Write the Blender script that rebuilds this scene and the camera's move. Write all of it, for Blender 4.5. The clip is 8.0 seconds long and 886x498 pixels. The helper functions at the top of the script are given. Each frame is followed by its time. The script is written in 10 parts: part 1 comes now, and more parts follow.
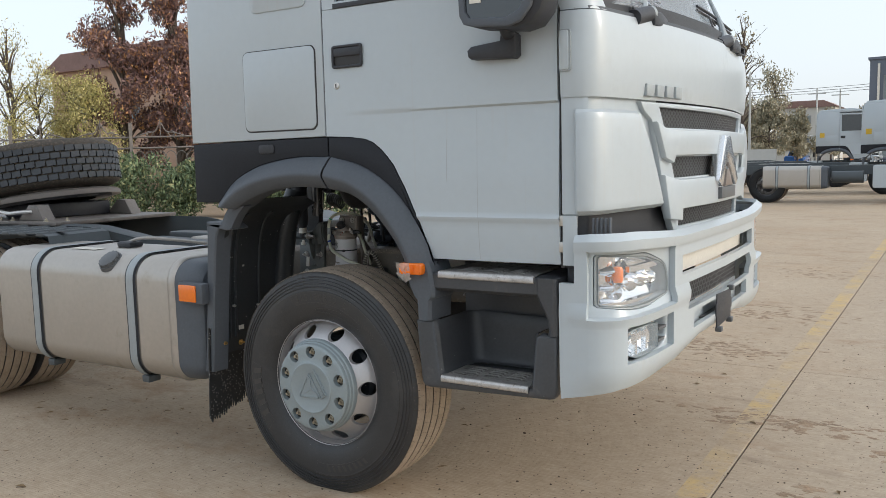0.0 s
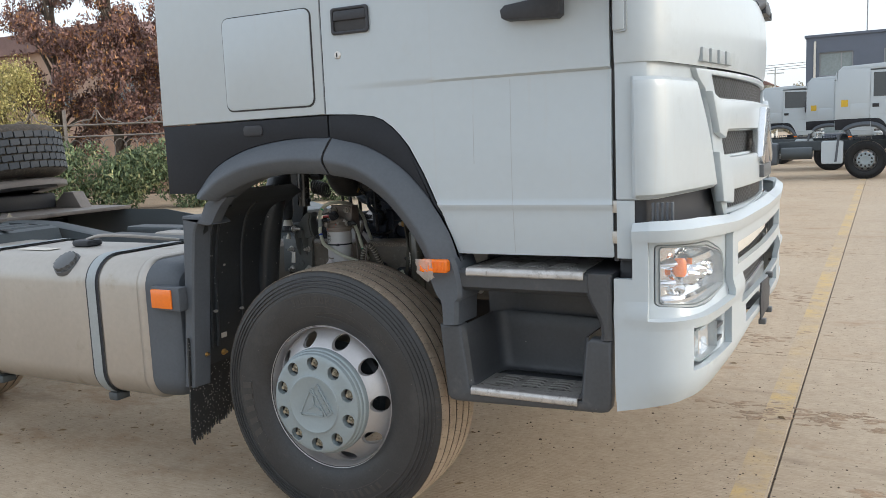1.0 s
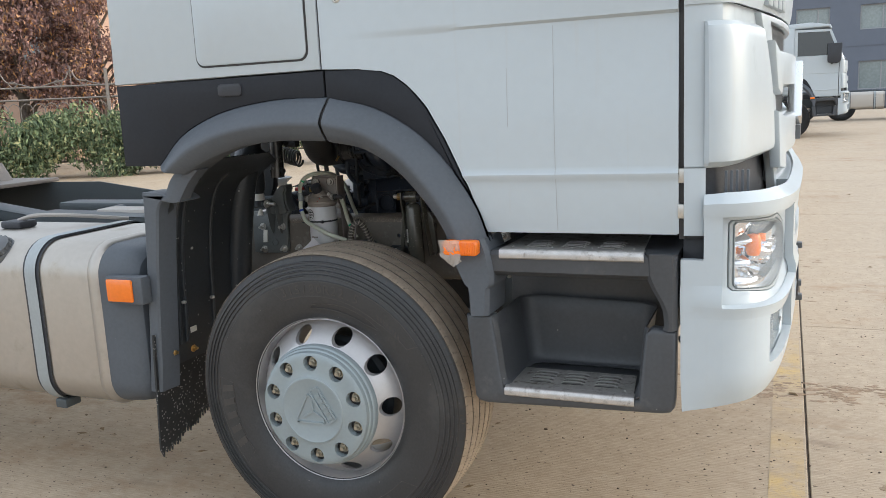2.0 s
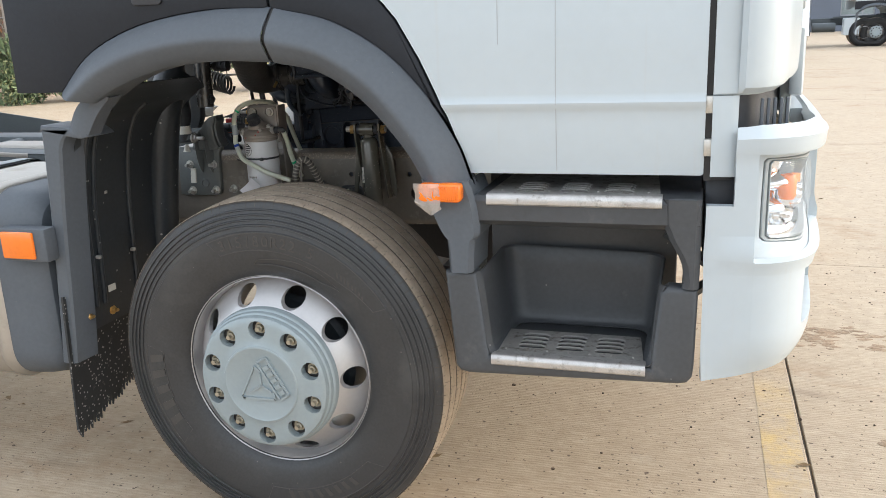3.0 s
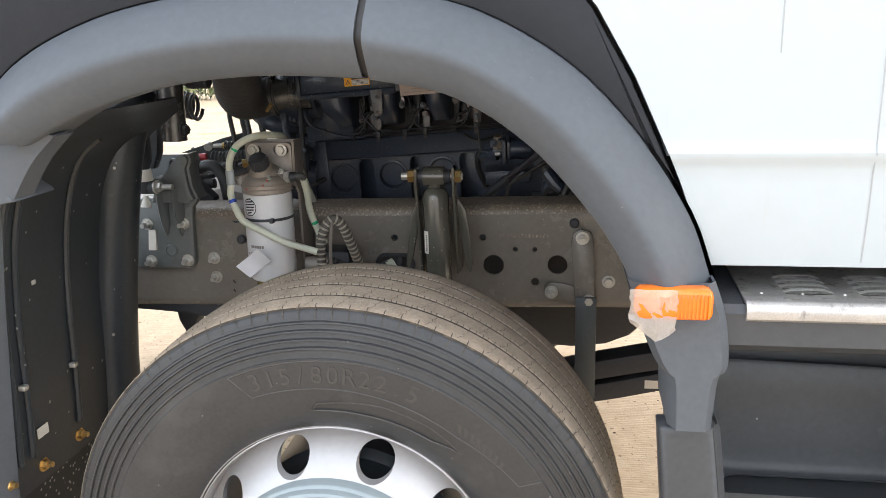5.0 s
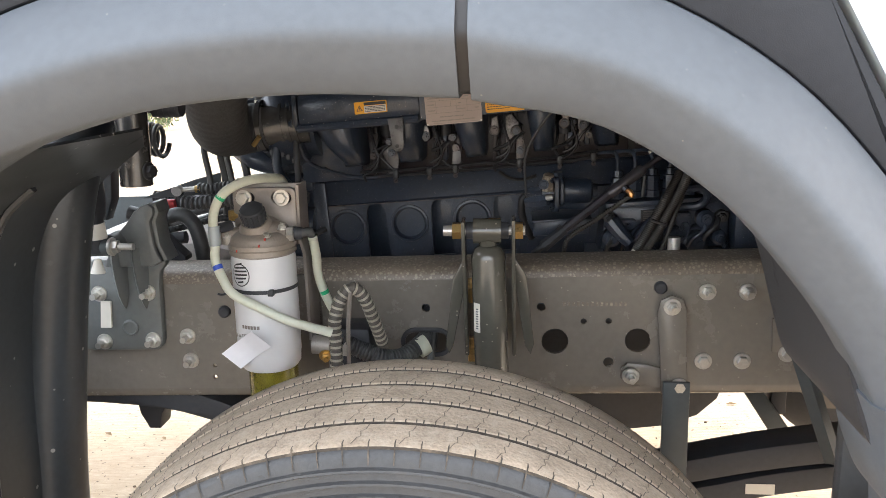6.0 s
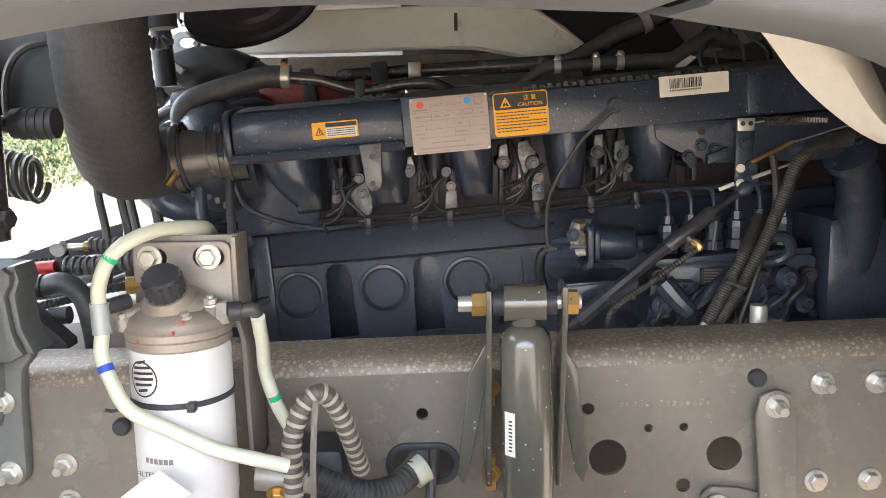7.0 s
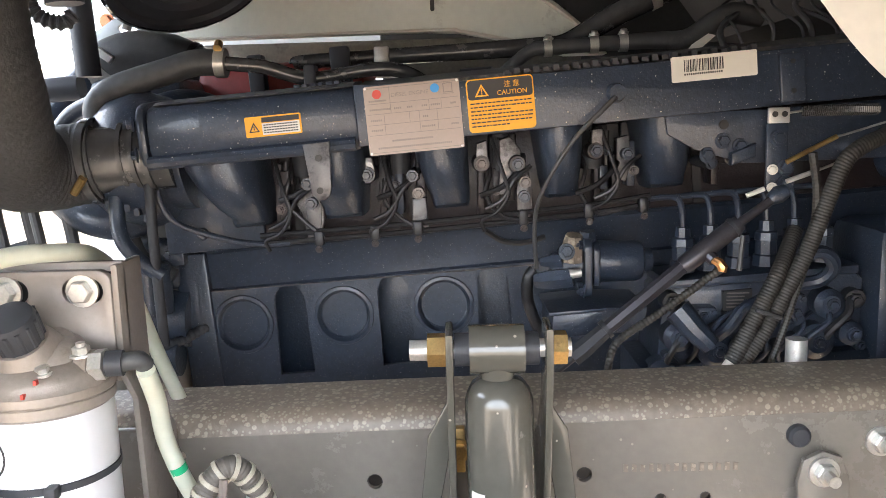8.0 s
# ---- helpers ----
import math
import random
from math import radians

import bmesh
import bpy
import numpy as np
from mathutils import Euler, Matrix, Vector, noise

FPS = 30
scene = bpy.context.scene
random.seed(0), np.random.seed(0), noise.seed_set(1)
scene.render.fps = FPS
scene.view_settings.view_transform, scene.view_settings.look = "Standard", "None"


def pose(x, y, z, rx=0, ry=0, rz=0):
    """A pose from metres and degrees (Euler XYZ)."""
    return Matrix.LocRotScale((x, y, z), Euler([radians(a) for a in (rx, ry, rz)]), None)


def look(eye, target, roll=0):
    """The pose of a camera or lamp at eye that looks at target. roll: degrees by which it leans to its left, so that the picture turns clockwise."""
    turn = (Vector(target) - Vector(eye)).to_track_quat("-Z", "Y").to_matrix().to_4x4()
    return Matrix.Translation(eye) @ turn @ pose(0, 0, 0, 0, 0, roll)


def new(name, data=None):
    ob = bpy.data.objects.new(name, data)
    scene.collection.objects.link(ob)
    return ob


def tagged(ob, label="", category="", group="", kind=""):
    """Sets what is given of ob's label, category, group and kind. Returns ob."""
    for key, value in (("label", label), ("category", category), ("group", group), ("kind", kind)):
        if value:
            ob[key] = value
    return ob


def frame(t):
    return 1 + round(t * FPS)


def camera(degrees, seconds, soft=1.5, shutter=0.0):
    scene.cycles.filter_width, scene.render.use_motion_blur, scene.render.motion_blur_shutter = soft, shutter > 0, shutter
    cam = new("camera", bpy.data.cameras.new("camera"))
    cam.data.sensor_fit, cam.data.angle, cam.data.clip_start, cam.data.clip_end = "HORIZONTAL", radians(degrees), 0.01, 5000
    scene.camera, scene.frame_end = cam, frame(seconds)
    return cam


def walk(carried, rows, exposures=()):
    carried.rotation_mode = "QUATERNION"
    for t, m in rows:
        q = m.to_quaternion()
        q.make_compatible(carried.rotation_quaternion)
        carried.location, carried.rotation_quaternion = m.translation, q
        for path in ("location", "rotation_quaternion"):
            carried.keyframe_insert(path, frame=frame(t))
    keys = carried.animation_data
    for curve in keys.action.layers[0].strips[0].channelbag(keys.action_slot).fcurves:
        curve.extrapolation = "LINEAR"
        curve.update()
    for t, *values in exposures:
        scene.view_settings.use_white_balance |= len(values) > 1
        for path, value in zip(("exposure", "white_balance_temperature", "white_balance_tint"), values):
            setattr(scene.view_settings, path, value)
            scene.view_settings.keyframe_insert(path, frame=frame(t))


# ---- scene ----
cam = camera(56.0, 8.0, soft=0.75)
PATH = [
    (0, (2.464, -2.878, 1.525), (1.415, -1.189, 1.308), -1.4),
    (0.5, (2.184, -2.797, 1.523), (1.217, -1.065, 1.27), -1.7),
    (1, (1.963, -2.631, 1.517), (1.033, -0.88, 1.258), -2.4),
    (1.5, (1.755, -2.511, 1.512), (0.902, -0.724, 1.227), -2.6),
    (1.7, (1.618, -2.466, 1.519), (0.803, -0.666, 1.211), -2.8),
    (2.8, (1.253, -2.08, 1.5), (0.641, -0.24, 1.01), -2.3),
    (3, (1.181, -2.024, 1.487), (0.6, -0.184, 0.963), -2.4),
    (3.5, (0.921, -1.894, 1.482), (0.43, -0.045, 0.9), -1.8),
    (4, (0.768, -1.694, 1.459), (0.328, 0.169, 0.88), -1.2),
    (4.5, (0.636, -1.479, 1.471), (0.265, 0.407, 0.917), -1.0),
    (5, (0.411, -1.269, 1.47), (0.108, 0.643, 0.966), -1.4),
    (5.2, (0.34, -1.179, 1.461), (0.051, 0.738, 0.969), -1.6),
    (6.3, (0.093, -0.663, 1.413), (-0.027, 1.293, 1.015), -1.2),
    (6.5, (0.05, -0.551, 1.376), (-0.02, 1.415, 1.013), -1.2),
    (7, (0.008, -0.337, 1.362), (-0.005, 1.641, 1.053), -1.2),
    (7.5, (0.037, -0.19, 1.35), (0.018, 1.789, 1.057), -1.3),
    (8, (0.062, -0.103, 1.351), (0.03, 1.874, 1.043), -1.6),
]
walk(cam, [(t, look(eye, target, roll)) for t, eye, target, roll in PATH], exposures=[(0, 0.22, 6160, 9), (1.0, 0.45, 6110, 9), (1.7, 0.63, 6110, 9), (2.8, 1.02, 6220, 9), (3.5, 1.4, 6300, 10), (5.0, 1.78, 6430, 11), (5.5, 2.02, 6450, 11), (6.3, 2.72, 6480, 12), (7.0, 3.42, 6400, 12), (8.0, 3.7, 6250, 13)])

# ---- light ----
world = bpy.data.worlds.new("sky")
scene.world = world
world.use_nodes = True
wn, wl = world.node_tree.nodes, world.node_tree.links
sky = wn.new("ShaderNodeTexSky")
sky.sky_type = "NISHITA"
sky.sun_disc = False
sky.sun_elevation, sky.sun_rotation = radians(24), radians(75)
sky.air_density, sky.dust_density, sky.ozone_density = 1.0, 4.0, 1.0
veil = wn.new("ShaderNodeMixRGB")
veil.inputs[0].default_value = 0.55
veil.inputs[2].default_value = (8.3, 8.6, 8.8, 1)
wl.new(sky.outputs[0], veil.inputs[1])
wl.new(veil.outputs[0], wn["Background"].inputs[0])
wn["Background"].inputs[1].default_value = 0.14

sun = new("sun", bpy.data.lights.new("sun", "SUN"))
sun.data.energy, sun.data.angle, sun.data.color = 0.9, radians(16), (1.0, 0.94, 0.86)
sun.matrix_world = look((20, 6, 9.5), (0, 0, 0))


# ---- materials ----
def mat(name, base, rough=0.5, metal=0.0, var=0.12, scale=6.0, bump=0.0, bscale=300.0, dirt=None, dirt_at=0.6, dirt_scale=9.0, coat=0.0, spec=0.5, alpha=1.0, trans=0.0):
    """Procedural surface: base colour varied at two scales, dirt in patches, fine relief."""
    m = bpy.data.materials.new(name)
    m.use_nodes = True
    n, l = m.node_tree.nodes, m.node_tree.links
    b = n["Principled BSDF"]
    co = n.new("ShaderNodeTexCoord")
    big = n.new("ShaderNodeTexNoise")
    big.inputs["Scale"].default_value, big.inputs["Detail"].default_value = scale, 6
    fine = n.new("ShaderNodeTexNoise")
    fine.inputs["Scale"].default_value, fine.inputs["Detail"].default_value = scale * 14, 3
    for t in (big, fine):
        l.new(co.outputs["Object"], t.inputs["Vector"])
    add = n.new("ShaderNodeMath")
    add.operation = "ADD"
    l.new(big.outputs["Fac"], add.inputs[0])
    l.new(fine.outputs["Fac"], add.inputs[1])
    ramp = n.new("ShaderNodeValToRGB")
    ramp.color_ramp.elements[0].position, ramp.color_ramp.elements[1].position = 0.3, 0.7
    half = n.new("ShaderNodeMath")
    half.operation = "MULTIPLY"
    half.inputs[1].default_value = 0.5
    l.new(add.outputs[0], half.inputs[0])
    l.new(half.outputs[0], ramp.inputs[0])
    ramp.color_ramp.elements[0].color = (*[c * (1 - var) for c in base], 1)
    ramp.color_ramp.elements[1].color = (*[min(1, c * (1 + var)) for c in base], 1)
    out = ramp.outputs[0]
    if dirt:
        dn = n.new("ShaderNodeTexNoise")
        dn.inputs["Scale"].default_value, dn.inputs["Detail"].default_value, dn.inputs["Roughness"].default_value = dirt_scale, 9, 0.68
        l.new(co.outputs["Object"], dn.inputs["Vector"])
        dr = n.new("ShaderNodeValToRGB")
        dr.color_ramp.elements[0].position, dr.color_ramp.elements[1].position = dirt_at, min(1, dirt_at + 0.16)
        l.new(dn.outputs["Fac"], dr.inputs[0])
        mx = n.new("ShaderNodeMixRGB")
        l.new(dr.outputs[0], mx.inputs[0])
        l.new(out, mx.inputs[1])
        mx.inputs[2].default_value = (*dirt, 1)
        out = mx.outputs[0]
        rm = n.new("ShaderNodeMapRange")
        rm.inputs["To Min"].default_value, rm.inputs["To Max"].default_value = rough, min(1, rough + 0.4)
        l.new(dr.outputs[0], rm.inputs["Value"])
        l.new(rm.outputs[0], b.inputs["Roughness"])
    else:
        b.inputs["Roughness"].default_value = rough
    l.new(out, b.inputs["Base Color"])
    b.inputs["Metallic"].default_value = metal
    b.inputs["Specular IOR Level"].default_value = spec
    b.inputs["Coat Weight"].default_value = coat
    b.inputs["Coat Roughness"].default_value = 0.08
    b.inputs["Transmission Weight"].default_value = trans
    b.inputs["Alpha"].default_value = alpha
    if bump:
        bn = n.new("ShaderNodeTexNoise")
        bn.inputs["Scale"].default_value, bn.inputs["Detail"].default_value = bscale, 4
        l.new(co.outputs["Object"], bn.inputs["Vector"])
        bp = n.new("ShaderNodeBump")
        bp.inputs["Strength"].default_value, bp.inputs["Distance"].default_value = bump, 0.002
        l.new(bn.outputs["Fac"], bp.inputs["Height"])
        l.new(bp.outputs[0], b.inputs["Normal"])
    return m


WHITE = mat("white_cab_paint", (0.464, 0.513, 0.541), 0.34, var=0.025, scale=2, coat=0.3, dirt=(0.44, 0.475, 0.49), dirt_at=0.6, dirt_scale=3)
def streaks(m, colour, amount):
    """Thin rain streaks running down a painted side."""
    n, l = m.node_tree.nodes, m.node_tree.links
    b = n["Principled BSDF"]
    co, mp, t, r, x = (n.new(k) for k in ("ShaderNodeTexCoord", "ShaderNodeMapping", "ShaderNodeTexNoise", "ShaderNodeValToRGB", "ShaderNodeMixRGB"))
    mp.inputs["Scale"].default_value = (34, 34, 0.5)
    t.inputs["Scale"].default_value, t.inputs["Detail"].default_value = 1.0, 3
    r.color_ramp.elements[0].position, r.color_ramp.elements[1].position = 0.63, 0.7
    r.color_ramp.elements[1].color = (amount, amount, amount, 1)
    l.new(co.outputs["Object"], mp.inputs["Vector"])
    l.new(mp.outputs[0], t.inputs["Vector"])
    l.new(t.outputs["Fac"], r.inputs[0])
    l.new(r.outputs[0], x.inputs[0])
    l.new(b.inputs["Base Color"].links[0].from_socket, x.inputs[1])
    x.inputs[2].default_value = (*colour, 1)
    l.new(x.outputs[0], b.inputs["Base Color"])


streaks(WHITE, (0.46, 0.46, 0.45), 0.2)
WHITE_IN = mat("primer_white", (0.68, 0.65, 0.58), 0.5, var=0.08, dirt=(0.35, 0.32, 0.27), dirt_at=0.62)
PLASTIC = mat("grained_grey_plastic", (0.098, 0.109, 0.124), 0.5, var=0.1, bump=0.12, bscale=900, dirt=(0.11, 0.11, 0.108), dirt_at=0.66, dirt_scale=7, spec=0.3)
BLACK = mat("black_plastic", (0.042, 0.044, 0.05), 0.46, var=0.14, bump=0.1, bscale=900, dirt=(0.075, 0.073, 0.07), dirt_at=0.62, spec=0.35)
TRIM = mat("satin_black_trim", (0.024, 0.026, 0.031), 0.58, var=0.12, bump=0.1, bscale=900, dirt=(0.042, 0.042, 0.043), dirt_at=0.66, spec=0.22)
LINER = mat("black_liner", (0.027, 0.032, 0.037), 0.38, var=0.25, dirt=(0.09, 0.092, 0.09), dirt_at=0.64, dirt_scale=26)
FLAP = mat("dusty_rubber", (0.02, 0.022, 0.024), 0.55, var=0.2, dirt=(0.2, 0.19, 0.17), dirt_at=0.6, dirt_scale=45)
RUBBER = mat("tyre_rubber", (0.034, 0.0345, 0.036), 0.4, var=0.25, scale=9, bump=0.25, bscale=420, dirt=(0.068, 0.064, 0.059), dirt_at=0.54, dirt_scale=5)
TREAD = mat("dusty_tread", (0.33, 0.262, 0.196), 0.9, var=0.32, scale=18, bump=1.0, bscale=170, dirt=(0.38, 0.315, 0.245), dirt_at=0.5, dirt_scale=60)
LETTER = mat("raised_tyre_letters", (0.052, 0.049, 0.046), 0.45, var=0.2, scale=30)
GROOVE = mat("groove_rubber", (0.05, 0.042, 0.034), 0.9, var=0.3, scale=40, dirt=(0.13, 0.105, 0.08), dirt_at=0.5, dirt_scale=50)
SIPE = mat("dust_filled_cut", (0.14, 0.112, 0.086), 0.9, var=0.3, scale=40)
SPARE = mat("new_tyre_rubber", (0.042, 0.048, 0.056), 0.5, var=0.2, bump=0.2)
COUPLING = mat("brown_grey_coupling", (0.15, 0.132, 0.118), 0.45, var=0.15, dirt=(0.09, 0.08, 0.07), dirt_at=0.58, dirt_scale=6)
RIM = mat("silver_rim_paint", (0.46, 0.45, 0.45), 0.4, metal=0.55, var=0.05, dirt=(0.42, 0.38, 0.33), dirt_at=0.62)
CAP = mat("pale_grey_cap", (0.28, 0.325, 0.34), 0.42, metal=0.15, var=0.05, bump=0.05)
ZINC = mat("zinc_steel", (0.55, 0.53, 0.49), 0.34, metal=0.65, var=0.18, scale=30, dirt=(0.25, 0.2, 0.13), dirt_at=0.62, dirt_scale=60)
BRASS = mat("yellow_zinc", (0.6, 0.4, 0.16), 0.33, metal=0.9, var=0.2, scale=30, dirt=(0.2, 0.12, 0.06), dirt_at=0.6, dirt_scale=60)
STEEL = mat("bright_steel", (0.66, 0.64, 0.61), 0.34, metal=0.6, var=0.12, scale=25, dirt=(0.3, 0.24, 0.18), dirt_at=0.62, dirt_scale=30)
CHROME = mat("chrome", (0.85, 0.86, 0.87), 0.08, metal=1.0, var=0.03)
ALU = mat("brushed_tank", (0.46, 0.43, 0.39), 0.42, metal=0.75, var=0.06, scale=3, dirt=(0.42, 0.37, 0.3), dirt_at=0.6, dirt_scale=4)
CASTALU = mat("cast_aluminium", (0.41, 0.375, 0.34), 0.48, metal=0.35, var=0.1, scale=20, bump=0.1, bscale=900)
FRAME = mat("olive_grey_frame_paint", (0.2, 0.178, 0.152), 0.27, var=0.1, scale=5, bump=0.12, bscale=160, dirt=(0.17, 0.155, 0.13), dirt_at=0.6, dirt_scale=14, coat=0.1)
RUSTED = mat("water_spotted_flange", (0.19, 0.15, 0.115), 0.4, var=0.25, scale=9, bump=0.2, bscale=120, dirt=(0.3, 0.25, 0.19), dirt_at=0.58, dirt_scale=30)
CHASSIS = mat("slate_chassis_paint", (0.066, 0.077, 0.083), 0.45, var=0.1, dirt=(0.2, 0.19, 0.17), dirt_at=0.66)
ENGINE = mat("dark_blue_engine_paint", (0.029, 0.04, 0.062), 0.37, var=0.3, scale=8, bump=0.3, bscale=260, dirt=(0.1, 0.1, 0.102), dirt_at=0.62, dirt_scale=130, coat=0.28)
STEPS = mat("black_step_plastic", (0.062, 0.065, 0.07), 0.4, var=0.14, scale=6, bump=0.12, bscale=900, dirt=(0.12, 0.116, 0.11), dirt_at=0.64, dirt_scale=9, spec=0.4)
ENGINE_TOP = mat("dusty_engine_paint", (0.055, 0.056, 0.06), 0.6, var=0.3, scale=20, bump=0.3, bscale=200, dirt=(0.19, 0.175, 0.15), dirt_at=0.46, dirt_scale=60)
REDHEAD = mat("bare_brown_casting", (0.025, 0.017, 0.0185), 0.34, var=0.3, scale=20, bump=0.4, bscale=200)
HOSE = mat("black_rubber_hose", (0.058, 0.059, 0.06), 0.45, var=0.25, bump=0.15, bscale=300, dirt=(0.12, 0.115, 0.108), dirt_at=0.58, dirt_scale=20)
PIPE = mat("worn_black_pipe", (0.115, 0.114, 0.114), 0.27, metal=0.5, var=0.3, dirt=(0.2, 0.17, 0.14), dirt_at=0.6, dirt_scale=30)
CLOTH = mat("cloth_ribbed_rubber", (0.056, 0.057, 0.06), 0.6, var=0.3, scale=12, bump=0.5, bscale=220, dirt=(0.12, 0.115, 0.11), dirt_at=0.6, dirt_scale=14)
# green-grey mount paint with the cooler light on that side mixed in
MOUNT = mat("green_grey_cast_paint", (0.125, 0.132, 0.128), 0.4, var=0.12, scale=6, bump=0.12, bscale=200, dirt=(0.17, 0.165, 0.15), dirt_at=0.62, dirt_scale=16)
COPPER = mat("copper_fitting", (0.72, 0.36, 0.14), 0.3, metal=0.85, var=0.2, scale=40)
BLACKLINE = mat("black_enamel_line", (0.02, 0.02, 0.022), 0.42, var=0.2, scale=40, coat=0.1)
DARKROD = mat("dark_anodised_rod", (0.05, 0.046, 0.053), 0.3, metal=0.3, var=0.25, scale=30, dirt=(0.11, 0.1, 0.1), dirt_at=0.64, dirt_scale=40)
BRIGHTCAST = mat("bare_worn_casting", (0.24, 0.23, 0.23), 0.34, metal=0.55, var=0.35, scale=45, bump=0.5, bscale=160, dirt=(0.05, 0.042, 0.042), dirt_at=0.47, dirt_scale=42)
CLEAR = mat("milky_hose", (0.72, 0.73, 0.6), 0.35, var=0.08, trans=0.25)
FILTER = mat("white_filter_can", (0.64, 0.63, 0.63), 0.38, var=0.03)
BOWL = mat("yellow_bowl", (0.32, 0.27, 0.04), 0.12, var=0.5, scale=30, trans=0.5)
ORANGE = mat("orange_lens", (0.9, 0.2, 0.012), 0.22, var=0.08, coat=0.5)
FILM = mat("plastic_film", (0.7, 0.62, 0.55), 0.2, var=0.2, scale=40, alpha=0.45, bump=0.6, bscale=90)
PAPER = mat("paper", (0.76, 0.74, 0.76), 0.7, var=0.03)
LABEL = mat("label_white", (0.74, 0.7, 0.62), 0.5, var=0.04)
PINK = mat("rating_plate", (0.33, 0.265, 0.232), 0.42, metal=0.3, var=0.05, scale=20)
YELLOW = mat("caution_yellow", (0.9, 0.41, 0.006), 0.4, var=0.03)
# print and small black parts; also the black standing for shade in recesses
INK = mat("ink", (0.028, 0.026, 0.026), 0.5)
GREYINK = mat("grey_ink", (0.2, 0.17, 0.15), 0.5)
REDINK = mat("red_ink", (0.6, 0.06, 0.04), 0.4)
BLUEINK = mat("blue_ink", (0.03, 0.25, 0.6), 0.4)
GREENINK = mat("green_tape", (0.02, 0.45, 0.2), 0.5)
BLUETAPE = mat("blue_tape", (0.03, 0.08, 0.45), 0.5)
NUT = mat("dull_wheel_nut", (0.4, 0.36, 0.28), 0.4, metal=0.6, var=0.2, scale=40)
STRAP = mat("grey_strap_steel", (0.34, 0.37, 0.38), 0.45, metal=0.2, var=0.08)
PALEBAND = mat("beige_wrap", (0.38, 0.345, 0.28), 0.5, var=0.2, scale=40)
TAUPE = mat("taupe_conduit", (0.1, 0.088, 0.075), 0.5, var=0.2, scale=30)
RED = mat("red_plastic", (0.5, 0.03, 0.03), 0.4)
REDPAINT = mat("red_valve_cover", (0.26, 0.035, 0.03), 0.4, var=0.2)
DARKGLASS = mat("dark_glass", (0.02, 0.025, 0.028), 0.05, var=0.02, coat=1.0)
BEAM = mat("pale_floor_beam", (0.74, 0.75, 0.67), 0.45, var=0.06, dirt=(0.3, 0.27, 0.22), dirt_at=0.64)
DAMPER = mat("glossy_olive_paint", (0.092, 0.087, 0.072), 0.22, var=0.1, scale=6, bump=0.06, bscale=140, dirt=(0.2, 0.18, 0.14), dirt_at=0.66, dirt_scale=30, coat=0.5)
BOLT = mat("dull_steel_bolt", (0.13, 0.112, 0.105), 0.38, metal=0.4, var=0.35, scale=60, dirt=(0.05, 0.035, 0.03), dirt_at=0.55, dirt_scale=80)
HEADCAST = mat("tan_cast_head", (0.3, 0.258, 0.222), 0.42, metal=0.3, var=0.12, scale=16, bump=0.12, bscale=700, dirt=(0.2, 0.165, 0.135), dirt_at=0.6, dirt_scale=30)
WORN = mat("worn_painted_clamp", (0.13, 0.125, 0.125), 0.35, metal=0.4, var=0.2, scale=40, dirt=(0.05, 0.045, 0.05), dirt_at=0.5, dirt_scale=60)
LOOM = mat("brown_black_conduit", (0.034, 0.031, 0.027), 0.5, var=0.2, scale=30, dirt=(0.085, 0.075, 0.06), dirt_at=0.56, dirt_scale=50)
SILL = mat("dusty_grey_sill", (0.2, 0.19, 0.17), 0.6, var=0.2, scale=12, dirt=(0.1, 0.09, 0.08), dirt_at=0.55, dirt_scale=20)
RUSTBOLT = mat("copper_coloured_bolt", (0.55, 0.2, 0.09), 0.45, metal=0.4, var=0.2)
SATIN = mat("satin_reflector", (0.82, 0.83, 0.84), 0.22, metal=0.95, var=0.03)
CAPDARK = mat("dark_cap_plastic", (0.11, 0.115, 0.12), 0.5, var=0.1)
TREADPLATE = mat("scuffed_tread_plate", (0.45, 0.43, 0.4), 0.34, metal=0.6, var=0.25, scale=25, dirt=(0.2, 0.175, 0.15), dirt_at=0.52, dirt_scale=30)
TAN = mat("tan_grey_bracket", (0.27, 0.235, 0.21), 0.42, metal=0.2, var=0.1, scale=14, dirt=(0.18, 0.155, 0.135), dirt_at=0.6, dirt_scale=20, bump=0.05, bscale=600)
NOSING = mat("scuffed_steel_edge", (0.5, 0.48, 0.46), 0.34, metal=0.7, var=0.25, scale=30, dirt=(0.28, 0.255, 0.23), dirt_at=0.54, dirt_scale=45)
CREASE = mat("pinkish_film_edge", (0.42, 0.36, 0.35), 0.5, var=0.1)
FILMEDGE = mat("paint_edge", (0.37, 0.39, 0.4), 0.4, var=0.1)
CABFLOOR = mat("dark_cab_floor", (0.04, 0.04, 0.041), 0.6, var=0.2)
MESH = mat("grille_mesh", (0.15, 0.155, 0.16), 0.5, var=0.2)
LENS = bpy.data.materials.new("clear_lens")
LENS.use_nodes = True
pb = LENS.node_tree.nodes["Principled BSDF"]
pb.inputs["Base Color"].default_value, pb.inputs["Roughness"].default_value = (0.85, 0.9, 0.95, 1), 0.02
pb.inputs["Alpha"].default_value, pb.inputs["Specular IOR Level"].default_value = 0.16, 0.8


